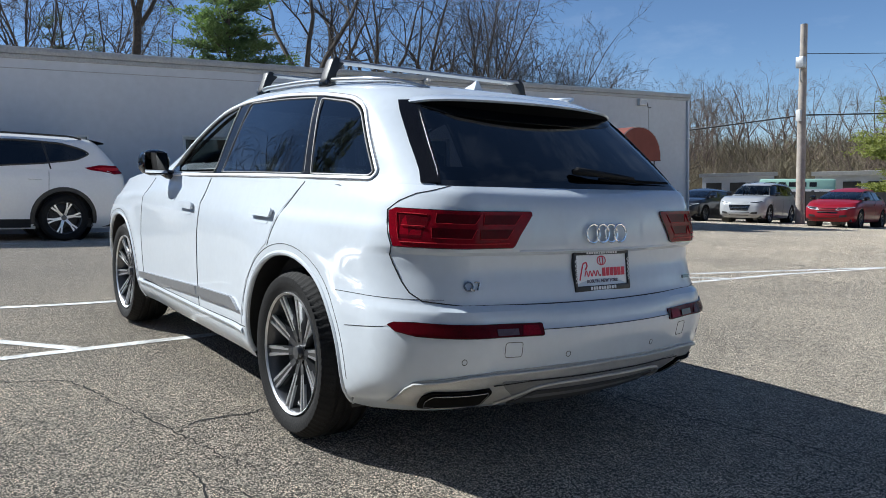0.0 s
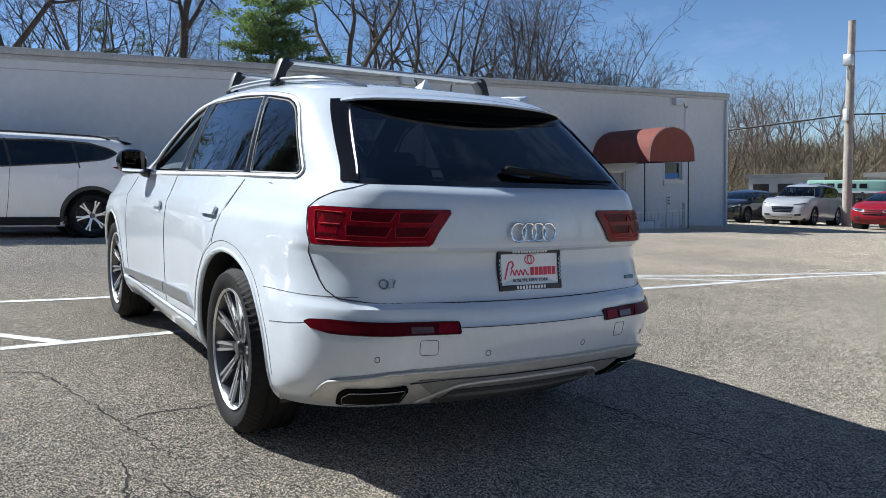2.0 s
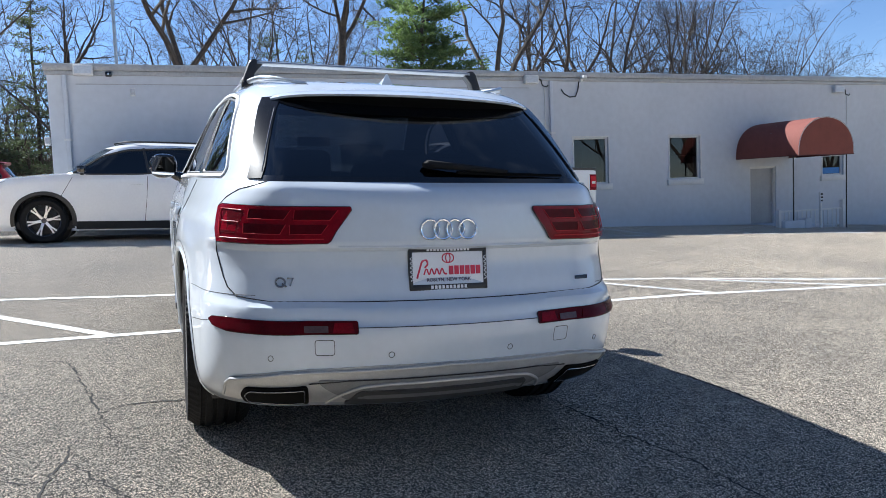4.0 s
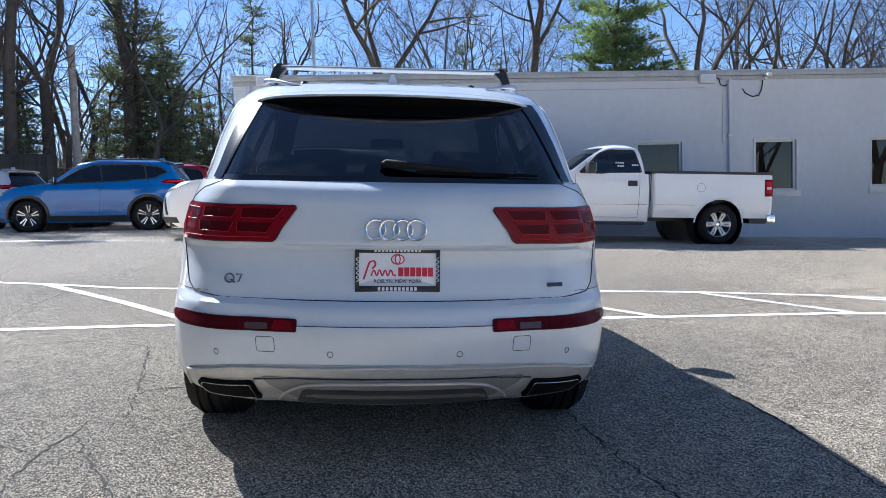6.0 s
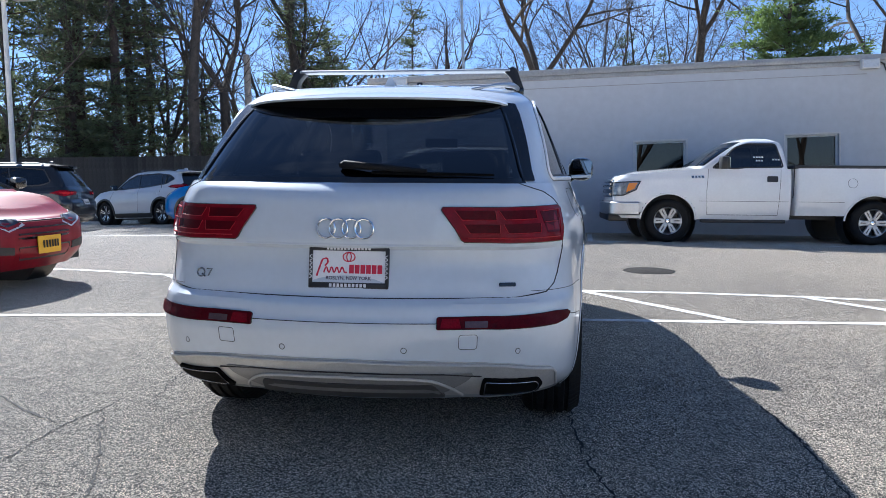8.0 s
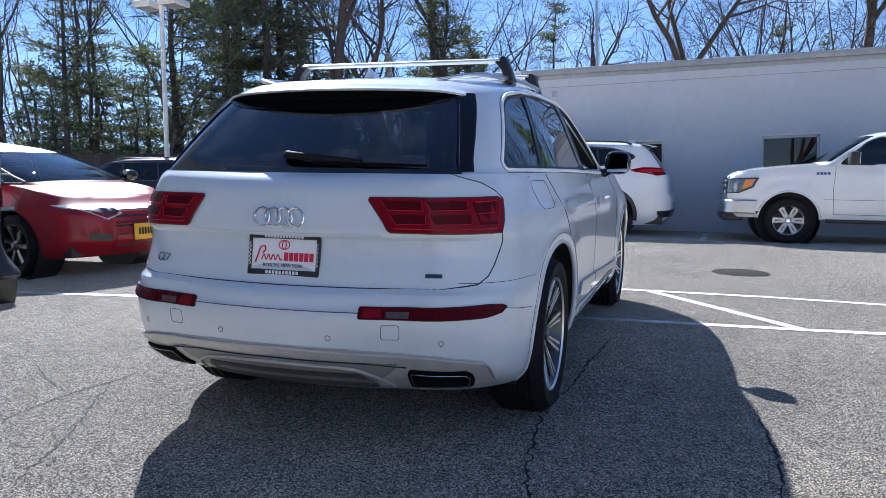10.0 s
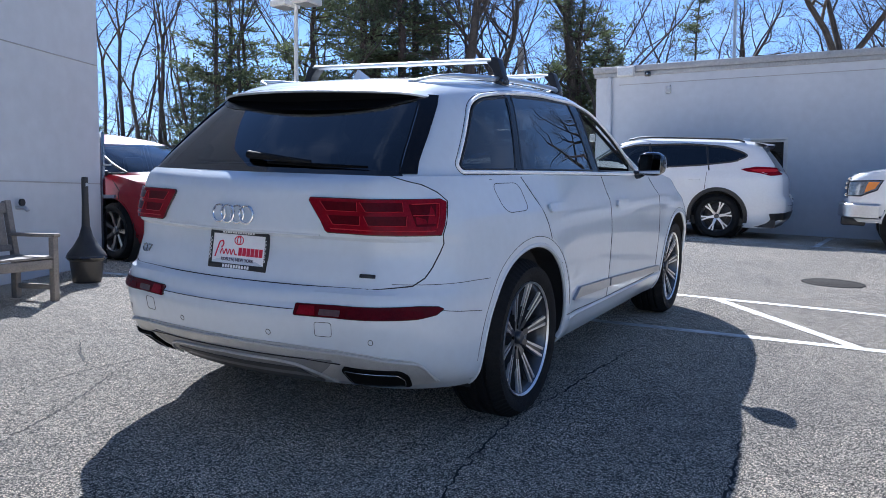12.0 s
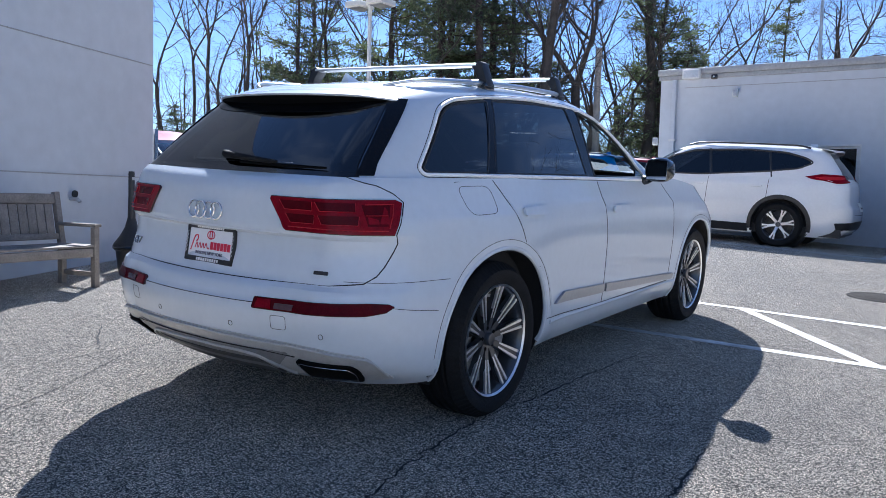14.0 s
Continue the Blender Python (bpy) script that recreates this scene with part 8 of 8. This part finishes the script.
# bare trees that rise over the low building, from its open end to the far corner
near = [(-11.1, 55.1, 0.80, 2, 40), (-5.2, 41.8, 0.80, 4, 160), (0.5, 44.1, 1.10, 0, 20), (5.3, 45.8, 1.05, 2, 70), (7.0, 50.0, 1.10, 2, 210), (10.4, 47.0, 1.10, 3, 10), (18.7, 40.2, 1.05, 0, 140), (23.0, 42.6, 1.15, 1, 250),
        (25.9, 38.7, 1.14, 1, 30), (26.7, 35.8, 1.0, 2, 320), (30.0, 36.2, 0.93, 1, 120), (31.5, 33.8, 0.70, 2, 90), (33.6, 33.4, 0.66, 1, 200), (35.6, 33.0, 0.60, 2, 15), (44.0, 34.9, 0.52, 2, 60), (48.0, 36.3, 0.45, 1, 170), (29.4, 37.6, 0.98, 1, 5), (30.8, 35.6, 0.88, 2, 150), (32.6, 35.2, 0.76, 1, 66), (34.4, 34.8, 0.70, 2, 280), (35.4, 31.6, 0.60, 1, 330), (37.0, 32.4, 0.54, 2, 12),
        (15.0, 55.0, 1.0, 1, 77), (21.5, 53.0, 0.95, 4, 300), (29.0, 47.0, 0.92, 4, 222), (2.5, 58.0, 1.05, 1, 111), (-3.0, 56.0, 0.85, 1, 30), (33.5, 43.0, 0.80, 1, 44), (12.5, 60.0, 1.05, 4, 160), (27.5, 56.0, 1.0, 3, 60),
        (37.5, 40.0, 0.66, 1, 310), (-8.0, 63.0, 0.95, 3, 80), (7.5, 66.0, 1.0, 4, 0), (19.0, 66.0, 1.0, 1, 200),
        # beside the open end, and in the wood
        (-13.4, 40.0, 1.12, 3, 200), (-12.3, 38.9, 1.0, 4, 30), (-17.1, 34.3, 1.0, 3, 90), (-14.8, 35.2, 0.85, 4, 120), (-15.9, 36.5, 0.95, 0, 250), (-16.2, 40.7, 1.0, 4, 10), (-24.7, 29.6, 0.85, 4, 45), (-19.6, 37.2, 0.95, 1, 300)]
plant("bare_tree", BARE, near, M_BARK, M_BARK, "tall leafless deciduous tree with grey-brown branches", "tree", "bare trees", "fine bare twigs")
spots = [(-38.1, 29.3, 1.0, 0, 0), (-33.0, 26.6, 0.85, 2, 60), (-39.4, 32.4, 1.05, 1, 200), (-35.1, 29.7, 1.0, 0, 130), (-31.9, 28.8, 0.9, 1, 20), (-36.5, 31.5, 0.95, 2, 310), (-41.5, 28.5, 1.0, 2, 80), (-34.2, 33.0, 1.05, 1, 90), (-30.0, 31.0, 0.9, 0, 170),
         (-26.5, 33.0, 0.95, 1, 240), (-28.3, 36.0, 1.05, 2, 33), (-17.9, 38.4, 0.95, 1, 15), (-20.6, 41.0, 1.0, 0, 99), (-14.0, 45.0, 1.0, 2, 180), (-10.0, 50.0, 0.9, 0, 270), (-18.5, 46.0, 1.05, 2, 0), (-23.0, 46.0, 1.05, 0, 44), (-12.5, 58.0, 1.1, 2, 5),
         (-44.0, 33.0, 1.0, 0, 210), (-32.0, 40.0, 1.05, 2, 140), (-38.0, 38.0, 1.05, 0, 60), (-46.5, 29.0, 1.0, 1, 0)]
plant("bare_tree", STEMS, spots, M_BARK, M_BARK, "slender leafless tree with a dark thin trunk", "tree", "slender bare trees", "fine bare twigs")
# trees out of view, seen in the windows
spots = []
for x, y in ((-22, 2), (-27, -6), (-24, -14), (-33, 8), (26, -6), (23, -14), (29, -22), (18, -28), (30, 0), (-16, -27), (36, -14), (-9, -44), (-2, -47), (5, -45), (12, -48), (19, -44), (26, -41), (33, -36), (39, -29), (44, -21), (46, -12), (-16, -42), (-23, -38)):
    spots.append((x, y, r.uniform(0.9, 1.2), r.randrange(3), r.uniform(0, 360)))
plant("bare_tree", LIGHT, spots, M_BARK, M_BARK, "leafless deciduous tree behind the car park", "tree", "trees behind the car park", "fine bare twigs")
spots = [(-28.8, 27.9, 0.86, 2, 10), (-33.0, 34.7, 0.95, 2, 120), (-24.7, 31.2, 0.92, 0, 80), (-22.2, 32.2, 1.0, 1, 150), (-23.8, 35.6, 1.0, 1, 40), (-20.4, 33.2, 1.0, 1, 250), (-21.1, 35.9, 1.0, 1, 300), (-22.2, 40.0, 1.0, 0, 200),
         (-7.3, 45.5, 0.72, 2, 15), (-12.9, 41.0, 0.88, 0, 60), (-36.0, 36.5, 1.0, 2, 0), (-27.0, 41.0, 1.0, 1, 100), (6.2, 47.5, 0.62, 2, 200), (9.0, 51.0, 0.60, 2, 90)]
plant("pine_tree", PINES, spots, M_PINE_BARK, M_NEEDLES, "tall dark pine with a bare lower trunk", "tree", "pines", "dark green needle sprays")
plant("young_pine", LOWPINE, [(-18, 38, 0.75, 0, 130), (-31, 33, 0.8, 1, 50), (-35, 32, 0.8, 0, 0), (-4.5, 47, 0.7, 1, 0), (-22, 35, 0.7, 1, 50), (-28, 33, 0.7, 0, 10), (-26.2, 29.8, 0.75, 1, 190), (-15.5, 41, 0.6, 1, 260), (-11.2, 40.6, 0.80, 0, 15),
                              (-9.3, 42.5, 0.72, 1, 100), (-12.0, 45.5, 0.75, 0, 240), (-7.6, 43.5, 0.55, 1, 10), (-10.3, 39.2, 0.5, 0, 160),
                              (-24.0, 30.6, 0.62, 0, 20), (-22.0, 31.4, 0.55, 1, 70), (-20.0, 32.4, 0.62, 0, 140), (-18.0, 33.3, 0.50, 1, 200), (-29.8, 28.2, 0.60, 0, 280), (-33.5, 27.0, 0.50, 1, 330), (-16.3, 34.6, 0.50, 0, 60), (-13.5, 37.0, 0.62, 1, 110), (-36.8, 26.0, 0.5, 0, 35), (-27.5, 30.5, 0.7, 1, 15),
                              (-13.7, 42.5, 1.05, 0, 40), (-12.2, 43.2, 0.98, 0, 170), (-10.6, 46.0, 0.85, 1, 90), (-8.6, 47.5, 0.70, 1, 300)], M_PINE_BARK, M_NEEDLES, "bushy young pine with green branches down to the ground", "tree", "young pines", "green needle sprays")
plant("bright_pine", [pine_tree(51, 15.0, 0.3, 0.30, 3.4, 4.2, oval=True)], [(13.7, 39.9, 0.92, 0, 0)], M_PINE_BARK, M_NEEDLES_SUNLIT, "bright green pine standing among bare trees", "tree", "", "sunlit green needle sprays")
plant("spring_tree", [pine_tree(61, 9.5, 0.2, 0.06, 3.6, 4.0, oval=True)], [(42.2, 17.0, 0.72, 0, 0), (44.3, 15.8, 0.76, 0, 90)], M_BARK, M_SPRING, "yellow-green tree coming into leaf behind parked cars", "tree", "", "yellow-green young leaves")
spots = [(-96 * math.sin(radians(a_)) * k_, 96 * math.cos(radians(a_)) * k_, r.uniform(0.75, 1.05), r.randrange(3), r.uniform(0, 360)) for a_ in range(-4, 66, 2) for k_ in (r.uniform(0.85, 1.1),)]
spots += [(-10.0, 47.0, 0.62, 0, 40), (-8.4, 49.0, 0.66, 1, 200), (-6.9, 50.5, 0.60, 2, 120), (-12.5, 50.5, 0.72, 1, 300), (-40.0, 30.5, 0.8, 1, 20), (-37.0, 34.0, 0.85, 2, 140), (-33.5, 37.5, 0.85, 0, 250), (-29.5, 40.0, 0.85, 1, 80), (-18.9, 47.0, 0.85, 2, 10), (-16.5, 48.0, 0.80, 0, 160), (-23.5, 44.0, 0.85, 1, 330)]
plant("bare_tree", FAINT, spots, M_BARK, M_BRUSH, "leafless brown tree deep in the wood", "tree", "trees deep in the wood", "fine brown twigs")
# wooded slope far to the side
spots = []
for k in range(108):
    a = radians(r.uniform(47, 78))
    d = r.uniform(58, 100)
    spots.append((d * math.sin(a), d * math.cos(a), (0.072 * d + 2.2) / 15.5 * r.uniform(0.70, 1.10), r.randrange(3), r.uniform(0, 360)))
plant("bare_tree", FAINT, spots, M_BARK_WARM, M_BRUSH, "leafless brown tree of a distant wooded slope", "tree", "distant trees", "fine brown twigs")


def thicket(name, x0, y0, x1, y1, depth, height, count, seed, mat, label):
    """Dense undergrowth: many thin crossing stems."""
    rr = random.Random(seed)
    V, F = [], []
    for k in range(count):
        t = rr.random()
        x = x0 + (x1 - x0) * t + rr.uniform(-depth, depth)
        y = y0 + (y1 - y0) * t + rr.uniform(-depth, depth)
        z = ground_z(x, y)
        h = height * rr.uniform(0.25, 1.0) * (0.7 + 0.3 * math.sin(x * 0.45) * math.cos(y * 0.37))
        dx, dy = rr.gauss(0, 0.55) * h, rr.gauss(0, 0.55) * h
        w = rr.uniform(0.008, 0.03)
        a = rr.uniform(0, 3.14)
        cx, cy = w * math.cos(a), w * math.sin(a)
        b = len(V)
        V += [(x - cx, y - cy, z - 0.1), (x + cx, y + cy, z - 0.1), (x + dx * 0.5 + cx, y + dy * 0.5 + cy, z + h * 0.6), (x + dx * 0.5 - cx, y + dy * 0.5 - cy, z + h * 0.6), (x + dx + rr.gauss(0, 0.3), y + dy + rr.gauss(0, 0.3), z + h)]
        F += [(b, b + 1, b + 2, b + 3), (b + 3, b + 2, b + 4)]
    ob = mesh_part(name, V, F, mat, smooth=False)
    return tagged(ob, label, "undergrowth", kind="stuff")


thicket("undergrowth", 46, 48, 84, 8, 9, 4.0, 30000, 3, M_SCRUB, "tangled dry brush at the foot of the wooded slope")
thicket("undergrowth", 60, 58, 96, 6, 13, 3.8, 22000, 6, M_SCRUB, "brush and saplings over the wooded slope")
thicket("undergrowth", -30, -48, 52, -40, 8, 5.0, 9000, 5, M_BRUSH, "dry brush along the far side of the road")
thicket("undergrowth", -52, 27, 6, 62, 7, 6.6, 27000, 4, M_BRUSH, "dry brush and saplings at the edge of the wood")


def fence(name, x0, y0, x1, y1, h, mat, label, step=0.16):
    L = math.hypot(x1 - x0, y1 - y0)
    yaw = math.degrees(math.atan2(y1 - y0, x1 - x0))
    fn = thing(name, Matrix.Translation((x0, y0, 0)) @ pose(0, 0, 0, 0, 0, yaw), label, "fence")
    c, s = (x1 - x0) / L, (y1 - y0) / L
    n = int(L / step)
    board = None
    for k in range(n):
        x = k * step
        z = ground_z(x0 + c * x, y0 + s * x)
        if board is None:
            board = part("board", boxed(-0.004, step + 0.004, -0.012, 0.012, -0.05, h), mat, fn, smooth=False)
            ob = board
        else:
            ob = new("board", board.data)
            ob.parent = fn
        ob.location = (x, 0.014 * (k % 2) + rnd.uniform(-0.005, 0.005), z + rnd.uniform(-0.01, 0.01))
    for k in range(int(L / 2.4) + 1):
        x = k * 2.4
        z = ground_z(x0 + c * x, y0 + s * x)
        part("fence_post", boxed(x - 0.05, x + 0.05, 0.034, 0.13, z - 0.1, z + h + 0.06), mat, fn, smooth=False)
    return fn


fence("timber_fence", -44, 19, -14.3, 33.13, 3.0, M_FENCE, "dark weathered board fence along the woods", 0.18)
fence("dark_fence", 33.0, 30.0, 38.5, 4.0, 1.5, M_BLACK_PLASTIC, "black screened fence behind the parked row", 0.22)
hx, hy = spread(34, 120, 30), spread(-14, 96, 38)
V = [(x, y, ground_z(x, y) + 0.12) for y in hy for x in hx]
F = [(j * 31 + i, j * 31 + i + 1, (j + 1) * 31 + i + 1, (j + 1) * 31 + i) for j in range(38) for i in range(30)]
F = [q for q in F if min(math.hypot(V[k][0], V[k][1]) for k in q) > 56 and all(40 < math.degrees(math.atan2(V[k][0], V[k][1])) < 98 for k in q)]
ob = mesh_part("hillside", V, F, M_SOIL)
tagged(ob, "brown leaf litter on the wooded slope", "soil", kind="structure")
ob = mesh_part("woodland_floor", [(x, y, ground_z(x, y) + 0.03) for x, y in ((-70, 8), (-44.2, 19.3), (-3.2, 38.8), (30, 40), (60, 36), (80, 80), (-10, 110), (-80, 70))], [tuple(range(8))], M_SOIL, smooth=False)
tagged(ob, "brown leaf litter under the trees", "soil", kind="structure")
# far buildings seen between the trees
for x, y, w_, d_, h, yaw, mat, lab in ((47.5, 30.6, 4.6, 6, 2.6, -57, M_WALL, "pale low industrial building beyond the fence"), (49.8, 23.6, 4.2, 6, 2.6, -64, M_WALL, "white low building beyond the parked cars"),
                                       (24.5, 27, 4, 6, 4.2, 5, M_AWNING, "dark red brick shed beyond the white building")):
    hb = thing("far_building", Matrix.Translation((x, y, ground_z(x, y))) @ pose(0, 0, 0, 0, 0, yaw), lab, "building")
    part("wall", boxed(-w_ / 2, w_ / 2, -d_ / 2, d_ / 2, -1, h), mat, hb, smooth=False)
    part("roof", boxed(-w_ / 2 - 0.2, w_ / 2 + 0.2, -d_ / 2 - 0.2, d_ / 2 + 0.2, h + 0.002, h + 0.25), M_COPING, hb, smooth=False)
    for k in range(3):
        wx = -w_ / 2 + w_ * (k + 0.5) / 3
        wn_ = part("window", boxed(wx - 0.5, wx + 0.5, -d_ / 2 - 0.03, -d_ / 2 - 0.002, 1.2, 2.2), M_ROOM, hb, smooth=False)
        part("sill", boxed(wx - 0.6, wx + 0.6, -d_ / 2 - 0.10, -d_ / 2 - 0.031, 1.1, 1.2), M_CONCRETE, wn_, smooth=False)


def gabled_house(x, y, w, d, h, top, yaw):
    hb = thing("gabled_house", Matrix.Translation((x, y, ground_z(x, y))) @ pose(0, 0, 0, 0, 0, yaw), "small white gabled house far behind the trees", "house")
    bm = bmesh.new()
    vs = [bm.verts.new((a * w / 2, b, c)) for b in (-d / 2, d / 2) for a, c in ((-1, -1), (1, -1), (1, h), (0, top), (-1, h))]
    for q in ((0, 1, 2, 3, 4), (9, 8, 7, 6, 5), (1, 6, 7, 2), (5, 0, 4, 9), (0, 5, 6, 1)):
        bm.faces.new([vs[i] for i in q])
    part("wall", bm, M_WALL, hb, smooth=False)
    for sg in (-1, 1):
        L = math.hypot(w / 2 + 0.3, (top - h) * (1 + 0.6 / w))
        an = math.degrees(math.atan2(top - h, w / 2))
        m = Matrix.Translation((0, 0, top + 0.05)) @ pose(0, 0, 0, 0, sg * an, 0)
        part("roof", boxed(0 if sg > 0 else -L, L if sg > 0 else 0, -d / 2 - 0.3, d / 2 + 0.3, 0.0, 0.14, m), M_FENCE, hb, smooth=False)
    part("window", boxed(-0.4, 0.4, -d / 2 - 0.04, -d / 2 - 0.002, h - 0.7, h + 0.5), M_ROOM, hb, smooth=False)


gabled_house(-14.6, 90.0, 4.6, 6.0, 4.4, 6.6, 8)
